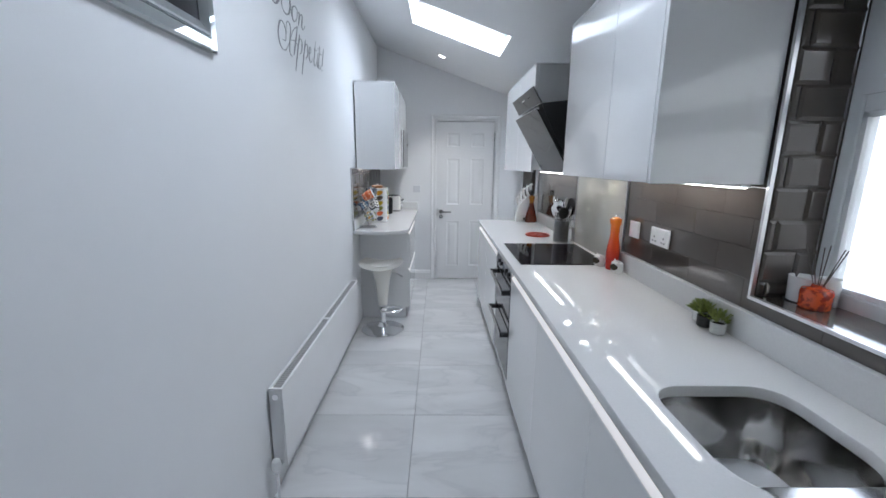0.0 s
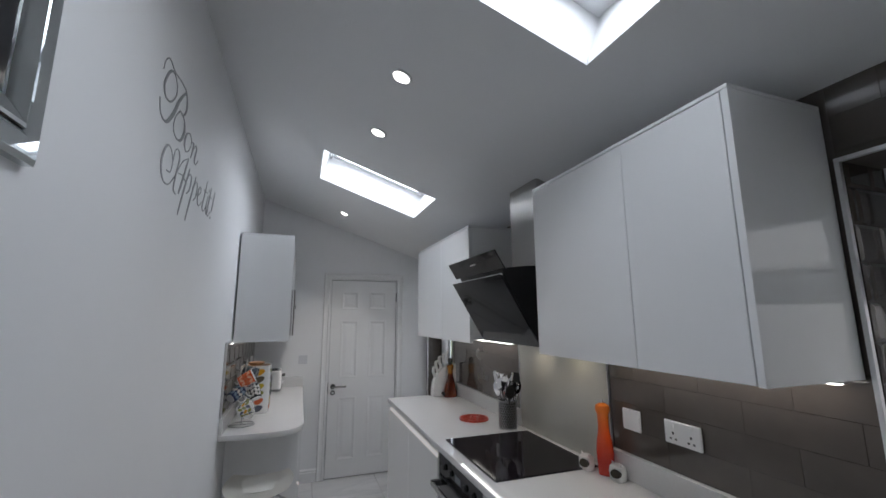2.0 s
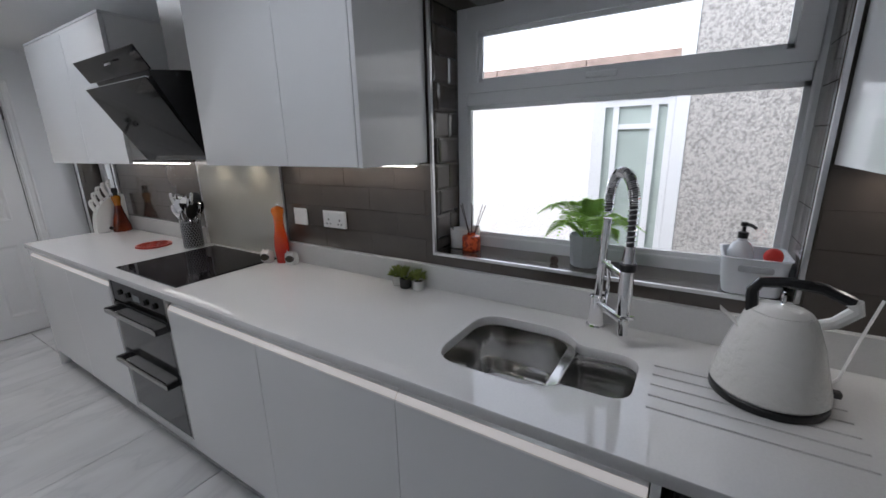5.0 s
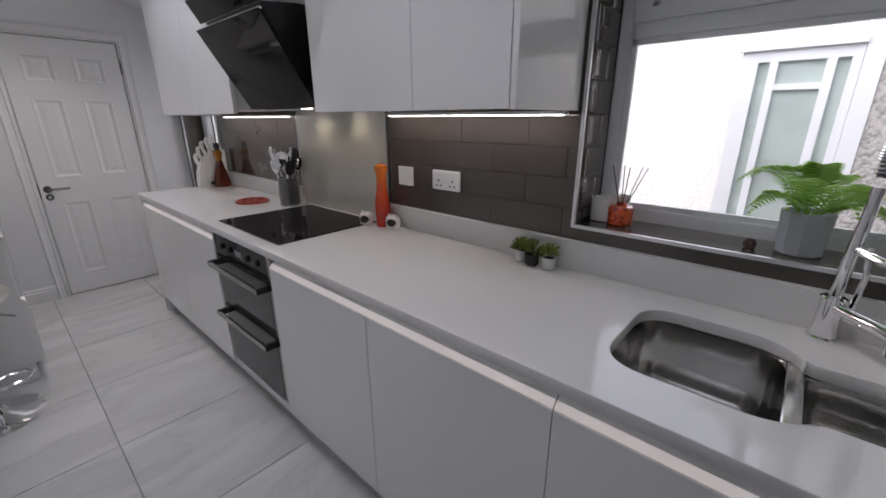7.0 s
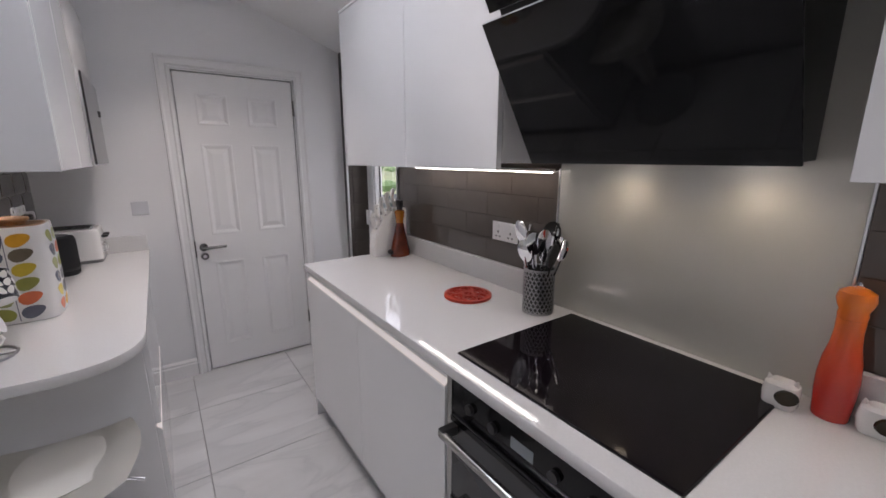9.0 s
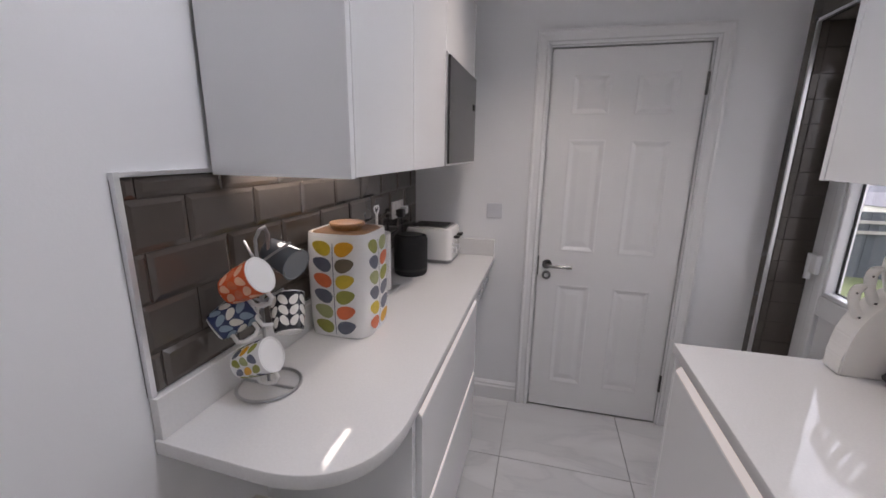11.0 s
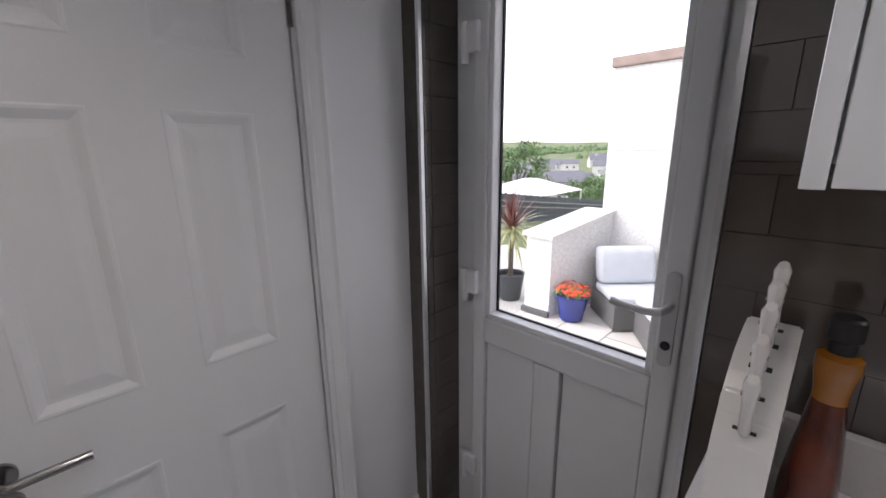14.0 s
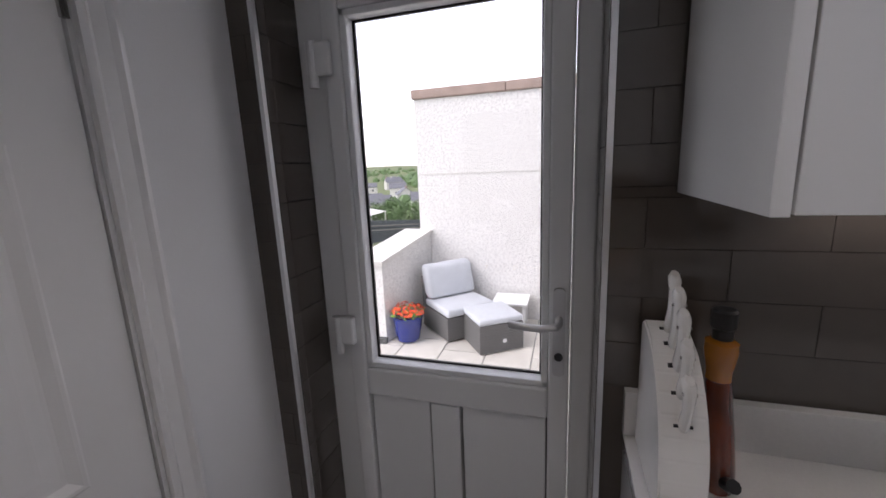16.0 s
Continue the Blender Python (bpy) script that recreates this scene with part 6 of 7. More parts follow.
def mug(c, axis, roll, bodym, label, cols, lining=None):
    """A mug whose mouth points along axis; c is given from the foot of the mug tree."""
    c = (mx + c[0], my + c[1], c[2])
    w = Vector(axis).normalized()
    u = w.cross(Vector((0, 0, 1))).normalized()
    v = w.cross(u)
    u, v = u * math.cos(roll) + v * math.sin(roll), v * math.cos(roll) - u * math.sin(roll)
    c = Vector(c)
    t = thing("mug", c, label, "mug", "mugs on the mug tree")
    def at(r, h, a):
        return c + w * h + (u * math.cos(a) + v * math.sin(a)) * r
    loops = [[at(r, h, 2 * math.pi * i / 28) for i in range(28)] for r, h in ((0.029, -0.044), (0.033, -0.042), (0.0385, 0.0), (0.041, 0.0435))]
    part("cup", rings(loops), bodym, t, "", True)
    part("foot", rings([[at(r, h, 2 * math.pi * i / 28) for i in range(28)] for r, h in ((0.0285, -0.0442), (0.0285, -0.0465), (0.0255, -0.0468))]), M_CERAM, t, "white unglazed foot", True)
    inner = [[at(r, h, 2 * math.pi * i / 28) for i in range(28)] for r, h in ((0.0412, 0.0432), (0.0412, 0.0455), (0.0385, 0.0462), (0.036, 0.0445))]
    part("rim", rings(inner, False), lining or M_CERAM, t, "pale rim", True)
    part("lining", rings([[at(r, h, 2 * math.pi * i / 28) for i in range(28)] for r, h in ((0.0362, 0.0445), (0.0002, 0.0440))], False), lining or M_CERAM, t, "pale inside", True)
    part("handle", tube([at(0.038, 0.026, 0), at(0.058, 0.026, 0), at(0.068, 0.012, 0), at(0.068, -0.008, 0), at(0.057, -0.024, 0), at(0.035, -0.024, 0)], 0.0052, 8), M_CERAM, t, "white loop handle", True)
    def f(s, h):
        r = 0.0385 + 0.0025 * (h / 0.044 if h > 0 else h / 0.044 * 2.2) + 0.0007
        return at(r, h, s / 0.039)
    groups = {}
    for i in range(10 if cols else 0):
        for j in range(3):
            groups.setdefault(cols[(i * 2 + j) % len(cols)], []).append((0.245 * i / 10 + 0.018, -0.024 + j * 0.024, (-1) ** i))
    for col, items in groups.items():
        for s, h, k in items:
            bm = bmesh.new()
            leaf_patch(bm, f, s, h, 0.0145, 0.0085, k * 0.9, 12)
            part("leaf_print", bm, PM[col], t)
    return t


PM["cream"] = mat("glaze_cream", (0.75, 0.72, 0.66), 0.25, vary=0.02)
M_MUGO = mat("orange_mug_glaze", (0.70, 0.11, 0.03), 0.15, vary=0.05)
M_MUGK = mat("black_mug_glaze", (0.02, 0.02, 0.024), 0.15)
M_MUGB = mat("navy_mug_glaze", (0.03, 0.045, 0.11), 0.15)
PM["peach"] = mat("glaze_peach", (0.80, 0.42, 0.26), 0.25)
PM["bluegrey"] = mat("glaze_bluegrey", (0.25, 0.33, 0.42), 0.25)
M_SMOKE = mat("smoked_grey_glass", (0.10, 0.12, 0.14), 0.06, coat=0.6)
mug((0.015, -0.062, TOP + 0.292), (0.80, 0.05, 0.42), 1.9, M_MUGO, "orange mug with a pale leaf pattern, hung tilted", ("peach", "coral"))
mug((0.061, 0.013, TOP + 0.196), (-0.30, 0.42, 0.75), 3.4, M_MUGK, "black and white leaf-patterned mug hung upside down", ("cream", "cream", "cream"))
mug((0.021, -0.060, TOP + 0.108), (0.85, 0.05, 0.35), 1.7, M_CERAM, "white mug with olive and slate leaves, hung low", ("olive", "sage", "slate", "amber"))
mug((-0.040, -0.047, TOP + 0.20), (0.5, 0.6, 0.4), 0.8, M_MUGB, "navy leaf-patterned mug at the back", ("bluegrey", "cream"))
mug((0.021, 0.066, TOP + 0.318), (0.9, -0.2, -0.3), 2.2, M_SMOKE, "smoky grey glass mug hung at the top", (), M_SMOKE)

# kitchen roll
wx, wy = -0.005, 5.075
kr = thing("kitchen_roll", (wx, wy, TOP), "white kitchen roll on a heart-topped metal stand", "kitchen roll")
part("stand_plate", box((wx - 0.07, wy - 0.07, TOP + 0.0005), (wx + 0.07, wy + 0.07, TOP + 0.006), 0.002), M_TRIM, kr, "square metal foot")
part("roll", lathe((wx, wy, TOP + 0.007), ((0.053, 0), (0.0545, 0.002), (0.0545, 0.238), (0.053, 0.240), (0.021, 0.240), (0.021, 0.12)), 34), mat("paper_towel", (0.80, 0.79, 0.77), 0.9, bump=0.5, bscale=120), kr, "", True)
part("rod", tube([(wx, wy, TOP + 0.006), (wx, wy, TOP + 0.325)], 0.0055, 8), M_TRIMW, kr, "white rod", True)
part("heart", tube([(wx, wy + 0.028 * math.sin(a) ** 3 * 0.8, TOP + 0.34 + 0.0015 * (13 * math.cos(a) - 5 * math.cos(2 * a) - 2 * math.cos(3 * a) - math.cos(4 * a))) for a in [2 * math.pi * i / 24 for i in range(25)]], 0.0035, 6), M_TRIMW, kr, "heart-shaped finial", True)
# smart speaker
sx, sy = 0.048, 5.345
spk = thing("speaker", (sx, sy, TOP), "black cylindrical fabric smart speaker", "speaker")
part("body", lathe((sx, sy, TOP + 0.0005), ((0.070, 0), (0.077, 0.006), (0.080, 0.05), (0.080, 0.168), (0.074, 0.186), (0.062, 0.190)), 36), mat("black_fabric", (0.012, 0.012, 0.014), 0.85, bump=0.4, bscale=400), spk, "", True)
part("base_band", lathe((sx, sy, TOP + 0.026), ((0.0788, 0), (0.0808, 0.002), (0.0808, 0.008), (0.0798, 0.010)), 36), M_BLACK, spk, "glossy band near the foot", True)
part("top_disc", lathe((sx, sy, TOP + 0.190), ((0.058, 0), (0.057, 0.003), (0.02, 0.0032)), 30), M_BLACK, spk, "smooth black top", True)
# toaster
T0, T1, U0, U1 = -0.055, 0.198, 5.545, 5.772
to = thing("toaster", (0.08, 5.63, TOP), "white four-slice toaster with dark slots", "toaster")
def toast(g, z, r=0.03):
    return [(x, y, TOP + z) for x, y in rounded(T0 - g, T1 + g, U0 - g, U1 + g, r, 5)]
part("foot", rings([toast(-0.004, 0.0005), toast(-0.004, 0.018)]), mat("grey_foot", (0.2, 0.2, 0.2), 0.4), to, "grey plinth")
part("body", rings([toast(0.0, 0.018), toast(0.0, 0.16), toast(-0.006, 0.178), toast(-0.012, 0.182)]), M_CERAM, to, "", True)
part("top_plate", rings([[(x, y, TOP + 0.182) for x, y in rounded(T0 + 0.018, T1 - 0.03, U0 + 0.02, U1 - 0.02, 0.012, 4)], [(x, y, TOP + 0.187) for x, y in rounded(T0 + 0.02, T1 - 0.032, U0 + 0.022, U1 - 0.022, 0.012, 4)]]), M_STEEL, to, "steel top plate")
for i in range(4):
    y = U0 + 0.042 + i * 0.042
    part("slot", boxes(((T0 + 0.03, y, TOP + 0.1872), (T1 - 0.042, y + 0.020, TOP + 0.1885))), M_DARKHOLE, to, "dark bread slot")
for y in (U0 + 0.075, U1 - 0.075):
    part("lever", box((T1 + 0.001, y - 0.02, TOP + 0.128), (T1 + 0.03, y + 0.02, TOP + 0.142), 0.005), M_BLACK, to, "dark lever")
    part("dial", cyl((T1, y, TOP + 0.062), (T1 + 0.014, y, TOP + 0.062), 0.017, 20), M_TRIM, to, "silver dial", True)
    for k in range(3):
        part("button", cyl((T1, y - 0.035, TOP + 0.06 + k * 0.022), (T1 + 0.004, y - 0.035, TOP + 0.06 + k * 0.022), 0.006, 12), M_PLAST, to)
# bottles in the rack
for i, col in enumerate(((0.55, 0.42, 0.08), (0.25, 0.26, 0.28), (0.45, 0.30, 0.06), (0.30, 0.33, 0.36))):
    y = R0 + 0.055 + i * 0.0975
    b = thing("bottle", (0.25, y, 0.822), "bottle lying in the rack with its foil cap showing", "bottle", "bottles in the rack")
    part("glass", rings([circle((0.12, y, 0.822), 0.03, 16, "x"), circle((0.25, y, 0.822), 0.03, 16, "x"), circle((0.28, y, 0.822), 0.016, 16, "x"), circle((0.30, y, 0.822), 0.015, 16, "x")]), mat("bottle_glass", (0.03, 0.05, 0.03), 0.08), b, "dark glass", True)
    part("foil_cap", rings([circle((0.30, y, 0.822), 0.0165, 16, "x"), circle((0.338, y, 0.822), 0.016, 16, "x"), circle((0.341, y, 0.822), 0.013, 16, "x")]), mat("foil", col, 0.3, 0.6), b, "coloured foil cap", True)

# ---- outside: terrace, neighbours, town ----
M_RCAST = roughcast("white_roughcast", (0.76, 0.745, 0.72), (0.62, 0.605, 0.585), 75, 0.5)
M_PEBB = roughcast("grey_pebbledash", (0.52, 0.50, 0.47), (0.30, 0.285, 0.27), 85, 0.6)
M_COPE = mat("brown_coping_stone", (0.36, 0.27, 0.23), 0.8, vary=0.12, scale=8, bump=0.3, bscale=60)
M_CAP = mat("pale_cement_cap", (0.72, 0.70, 0.66), 0.8, vary=0.06, scale=5, bump=0.2)
M_PAVER = mat("cream_paving", (0.62, 0.59, 0.53), 0.8, vary=0.07, scale=4, piece=0.06, bump=0.2, bscale=70)
M_PJOINT = mat("paving_joint", (0.30, 0.29, 0.27), 0.9)
M_RATTAN = mat("grey_rattan", (0.16, 0.155, 0.15), 0.6, vary=0.25, scale=60)
M_CUSH = mat("pale_grey_cushion", (0.55, 0.57, 0.60), 0.9, vary=0.04, scale=10, bump=0.2, bscale=200)
M_GRASS = mat("far_grass", (0.16, 0.19, 0.08), 0.9, vary=0.3, scale=0.05)
M_SLATE = mat("roof_slate", (0.16, 0.16, 0.18), 0.7, vary=0.15, scale=3)
M_TOWN = mat("pale_render", (0.62, 0.60, 0.56), 0.8, vary=0.08, scale=1, piece=0.12)
M_FENCE = mat("charcoal_fence", (0.07, 0.08, 0.09), 0.7, vary=0.15, scale=5, stretch=(1, 1, 8))
M_TREE = mat("tree_leaf", (0.12, 0.20, 0.07), 0.6, vary=0.35, scale=2.0)
M_BARK = mat("bark", (0.10, 0.08, 0.06), 0.9, vary=0.2, bump=0.4, bscale=20)

def valley(x, y):
    """Height of the ground: a terrace edge, a valley and far hills."""
    d = math.hypot(x - 2, y - 6)
    z = -0.75 if d < 9 else -0.75 - 13.0 * min(1, (d - 9) / 110)
    if d > 220:
        z += 40 * min(1, (d - 220) / 700) ** 1.3 * (0.55 + 0.45 * noise.noise((x * 0.004, y * 0.004, 3)))
    return z


bm = bmesh.new()
size = 1500
n = 40
gx = [2.0 + (size) * (i / n) ** 2.2 for i in range(n + 1)]
gv = [[None] * (n + 1) for _ in range(2 * n + 1)]
for i, x in enumerate(gx):
    for j in range(-n, n + 1):
        y = 6.0 + size * (abs(j) / n) ** 2.2 * (1 if j >= 0 else -1)
        gv[j + n][i] = bm.verts.new((x, y, valley(x, y)))
for j in range(2 * n):
    for i in range(n):
        bm.faces.new((gv[j][i], gv[j][i + 1], gv[j + 1][i + 1], gv[j + 1][i]))
structure("ground", bm, M_GRASS, "green valley falling away and rising to far hills", "ground", True)
structure("ground", boxes(((-60, -60, -1.2), (2.0, 60, -0.8))), M_GRASS, "plain ground under and behind the house", "ground")

TER = structure("terrace", boxes(((XR + WT, -2.5, -0.9), (5.53, 7.2, TERR - 0.006))), M_PJOINT, "cream paved roof terrace", "terrace")
structure("terrace_edge", boxes(((2.0, 7.2, -0.9), (7.5, 9.6, -0.50))), mat("white_gravel", (0.55, 0.53, 0.50), 0.9, vary=0.25, scale=40, bump=0.8, bscale=50), "strip of pale gravel beyond the terrace", "gravel")

tw = thing("boundary_wall", (5.6, 4.2, TERR), "white roughcast boundary wall with a brown coping", "wall")
part("render", boxes(((5.525, 1.0, -0.9), (6.3, 6.765, 2.292))), M_RCAST, tw)
for i in range(5):
    part("coping_stone", box((5.49, 6.79 - (i + 1) * 1.12 + 0.004, 2.294), (6.34, 6.79 - i * 1.12, 2.402), 0.014), M_COPE, tw, "brown coping stone")
structure("wall_string", boxes(((5.518, 3.2, 1.42), (5.524, 6.74, 1.428))), M_CAP, "faint joint line across the render", "trim")
pp = thing("parapet", (5.0, 7.0, TERR), "low white roughcast parapet with a sloping cement cap", "wall")
base = [(4.54, 6.852), (5.52, 6.63), (5.52, 6.94), (4.54, 7.16)]
tops = [0.53, 0.71, 0.71, 0.54]
part("render", rings([[(x, y, -0.9) for x, y in base], [(x, y, z) for (x, y), z in zip(base, tops)]]), M_RCAST, pp)
cap = [(4.50, 6.825), (5.523, 6.60), (5.523, 6.97), (4.50, 7.195)]
part("cap", rings([[(x, y, z + 0.002) for (x, y), z in zip(cap, (0.525, 0.713, 0.713, 0.535))], [(x, y, z + 0.038) for (x, y), z in zip(cap, (0.525, 0.713, 0.713, 0.535))]]), M_CAP, pp, "pale cement cap")
part("plinth", boxes(((4.50, 6.84, TERR - 0.004), (4.545, 7.18, TERR + 0.06))), mat("dark_plinth", (0.1, 0.1, 0.1), 0.8), pp, "dark base strip")
pi = thing("gate_pillar", (4.95, 8.2, -0.5), "short white pillar with a pale cap", "pillar")
part("render", boxes(((4.72, 8.0, -0.7), (5.02, 8.32, 0.10))), M_RCAST, pi)
part("cap", box((4.68, 7.96, 0.101), (5.06, 8.36, 0.16), 0.02), M_CAP, pi, "pale cap stone")

# neighbour's house with a glazed porch
nh = thing("neighbour_house", (4.6, -1, TERR), "neighbouring house in grey pebbledash with a white corner", "house")
part("wall", boxes(((4.1, -6.0, -0.9), (9.0, 1.19, 5.4))), M_PEBB, nh)
part("white_corner", boxes(((4.094, 1.192, -0.9), (4.6, 1.285, 5.4))), M_UPVC, nh, "smooth white corner strip")
part("roof", prism(((3.8, 5.4), (9.3, 5.4), (6.5, 7.6)), "y", -6.2, 1.35), M_SLATE, nh, "slate roof")
po = thing("porch", (4.3, 1.6, TERR), "white plastic glazed porch against the neighbour's wall", "porch")
part("frame", boxes(((4.10, 1.287, TERR), (4.16, 1.335, 1.83)), ((4.10, 1.80, TERR), (4.16, 1.895, 1.83)), ((4.10, 1.335, 1.76), (4.16, 1.80, 1.83)), ((4.10, 1.335, TERR), (4.16, 1.80, 0.30)), ((4.10, 1.40, 0.30), (4.15, 1.45, 1.76)), ((4.10, 1.69, 0.30), (4.15, 1.735, 1.76)), ((4.10, 1.45, 1.58), (4.15, 1.69, 1.62))), M_UPVC, po, "white plastic frame")
part("pane", boxes(((4.12, 1.335, 0.30), (4.126, 1.80, 1.76))), mat("obscure_pane", (0.45, 0.52, 0.48), 0.25, vary=0.15, scale=3), po, "pale reflecting pane")
part("side", boxes(((4.16, 1.86, TERR), (5.3, 1.895, 1.83))), M_UPVC, po, "white side wall")
part("roof", boxes(((4.08, 1.286, 1.832), (5.4, 1.92, 1.88))), M_UPVC, po, "flat white roof")

# terrace furniture
def turned(bm, c, deg):
    bmesh.ops.rotate(bm, verts=bm.verts, cent=c, matrix=Matrix.Rotation(radians(deg), 3, "Z"))
    return bm


def rattan(bm_name, a, b, parent, c, deg):
    """A woven box: a dark core wrapped in proud horizontal strands."""
    bm = boxes((a, b))
    k = int((b[2] - a[2]) / 0.028)
    for i in range(k):
        z = a[2] + (i + 0.12) * (b[2] - a[2]) / k
        add_box(bm, (a[0] - 0.004, a[1] - 0.004, z), (b[0] + 0.004, b[1] + 0.004, z + 0.019))
    return part(bm_name, turned(bm, c, deg), M_RATTAN, parent, "woven grey rattan")


c = Vector((5.07, 6.185, 0))
ch = thing("garden_chair", (c.x, c.y, TERR), "armless grey rattan garden chair with pale cushions", "garden chair")
T = TERR
rattan("base", (c.x - 0.30, c.y - 0.30, T + 0.02), (c.x + 0.30, c.y + 0.30, T + 0.27), ch, c, 45)
rattan("backrest", (c.x + 0.24, c.y - 0.30, T + 0.27), (c.x + 0.30, c.y + 0.30, T + 0.62), ch, c, 45)
part("seat_cushion", turned(box((c.x - 0.31, c.y - 0.30, T + 0.275), (c.x + 0.24, c.y + 0.30, T + 0.37), 0.03, 3), c, 45), M_CUSH, ch, "pale grey seat cushion", True)
bm = box((c.x + 0.07, c.y - 0.31, T + 0.375), (c.x + 0.225, c.y + 0.31, T + 0.745), 0.06, 4)
for q in bm.verts:                                  # slumped, pinched at the corners
    u, w = (q.co.y - c.y) / 0.31, (q.co.z - T - 0.56) / 0.185
    q.co.x += (q.co.z - T - 0.375) * 0.30
    q.co.z += 0.018 * abs(u) ** 3 * (1 if w > 0 else 0)
part("back_cushion", turned(bm, c, 45), M_CUSH, ch, "plump back cushion", True)
c = Vector((4.760, 5.735, 0))
otm = thing("footstool", (c.x, c.y, TERR), "grey rattan footstool with a pale cushion", "footstool")
rattan("base", (c.x - 0.235, c.y - 0.235, T + 0.01), (c.x + 0.235, c.y + 0.235, T + 0.30), otm, c, 35)
part("cushion", turned(box((c.x - 0.240, c.y - 0.240, T + 0.302), (c.x + 0.240, c.y + 0.240, T + 0.365), 0.02, 3), c, 35), M_CUSH, otm, "pale grey cushion", True)
part("tag", turned(boxes(((c.x - 0.2415, c.y - 0.05, T + 0.10), (c.x - 0.2395, c.y - 0.01, T + 0.14))), c, 35), M_PLAST, otm, "small white tag")
sb = thing("side_table", (5.30, 5.62, TERR), "white plastic side table beside the chair", "table")
part("top", box((5.10, 5.40, T + 0.30), (5.48, 5.80, T + 0.33), 0.008), M_PLAST, sb)
for x in (5.12, 5.44):
    for y in (5.43, 5.75):
        part("leg", boxes(((x, y, T), (x + 0.03, y + 0.03, T + 0.30))), M_PLAST, sb)

fx, fy = 4.66, 6.645
bpz = thing("flower_pot", (fx, fy, TERR), "glazed blue pot of orange-red flowers", "plant pot")
part("pot", lathe((fx, fy, T), ((0.10, 0), (0.125, 0.02), (0.15, 0.16), (0.165, 0.27), (0.175, 0.285), (0.165, 0.29), (0.15, 0.26)), 28), mat("cobalt_glaze", (0.015, 0.03, 0.22), 0.15, vary=0.15, scale=8, coat=0.5), bpz, "cobalt blue glazed pot", True)
rng = random.Random(3)
bl, bf = bmesh.new(), bmesh.new()
for i in range(230):
    a, r = rng.uniform(0, 6.28), 0.19 * math.sqrt(rng.random())
    z = T + 0.29 + rng.uniform(0.0, 0.13) * (1.15 - r / 0.22)
    p = Vector((fx + r * math.cos(a), fy + r * math.sin(a), z))
    d = Vector((math.cos(a) * r * 4, math.sin(a) * r * 4, rng.uniform(0.5, 1.2))).normalized()
    s = d.orthogonal().normalized()
    n2 = d.cross(s)
    flower = i % 5 < 3
    b, k = (bf, 0.018) if flower else (bl, 0.024)
    if flower:
        p.z += 0.03
    petals = 5 if flower else 2
    for q in range(petals):
        w = 2 * math.pi * q / petals
        u = s * math.cos(w) + n2 * math.sin(w)
        v = d.cross(u)
        b.faces.new([b.verts.new(x) for x in (p, p + u * k * 0.6 + v * k * 0.45 + d * 0.005, p + u * k + d * 0.008, p + u * k * 0.6 - v * k * 0.45 + d * 0.005)])
part("leaves", bl, M_LEAF, bpz, "green leaves")
part("blooms", bf, mat("orange_petal", (0.80, 0.10, 0.02), 0.5, vary=0.2, scale=30), bpz, "orange-red blooms")

# spiky palm in a dark pot
cx, cy, cz = 5.05, 7.72, -0.5
cp = thing("cordyline", (cx, cy, cz), "spiky cordyline with striped and reddish leaves in a dark pot", "plant")
part("pot", lathe((cx, cy, cz), ((0.13, 0), (0.14, 0.02), (0.18, 0.34), (0.19, 0.36), (0.17, 0.36), (0.16, 0.3)), 22), mat("dark_pot", (0.05, 0.055, 0.06), 0.5), cp, "dark grey pot", True)
part("trunk", cyl((cx, cy, cz + 0.28), (cx, cy, 0.45), 0.035, 10, 0.03), M_BARK, cp)
rng = random.Random(8)
ba, bb = bmesh.new(), bmesh.new()
for i in range(120):
    a, e = rng.uniform(0, 6.28), rng.uniform(-0.5, 1.5)
    ln = rng.uniform(0.42, 0.62)
    p = Vector((cx, cy, 0.45))
    d = Vector((math.cos(a) * math.cos(e), math.sin(a) * math.cos(e), math.sin(e)))
    s = d.cross(Vector((0, 0, 1))).normalized() if abs(d.z) < 0.98 else Vector((1, 0, 0))
    b = ba if e > 0.75 else bb
    prev = None
    for k in range(6):
        u = k / 5
        q = p + d * ln * u - Vector((0, 0, 0.22 * u * u * math.cos(e)))
        w = 0.019 * (1 - u) ** 0.6 + 0.001
        cur = (b.verts.new(q - s * w), b.verts.new(q + s * w))
        if prev:
            b.faces.new((prev[0], prev[1], cur[1], cur[0]))
        prev = cur
part("young_leaves", ba, mat("red_leaf", (0.22, 0.08, 0.07), 0.5, vary=0.2, scale=10), cp, "upright reddish leaves")
part("old_leaves", bb, mat("striped_leaf", (0.42, 0.42, 0.20), 0.5, vary=0.3, scale=25), cp, "arching cream and green leaves")
sh = thing("red_shrub", (5.15, 8.75, -0.5), "low dark red shrub by the fence", "shrub")
rng = random.Random(21)
bm = bmesh.new()
for i in range(500):
    v = Vector((rng.gauss(0, 1), rng.gauss(0, 1), rng.gauss(0, 1))).normalized()
    p = Vector((5.15, 8.75, -0.25)) + Vector((v.x * 0.35, v.y * 0.3, v.z * 0.28)) * rng.uniform(0.6, 1.0)
    s, u = v.orthogonal().normalized() * 0.025, v * 0.03
    bm.faces.new([bm.verts.new(q) for q in (p, p + s + u * 0.6, p + u * 1.5, p - s + u * 0.6)])
part("leaves", bm, mat("maroon_leaf", (0.16, 0.04, 0.05), 0.6, vary=0.3, scale=12), sh)

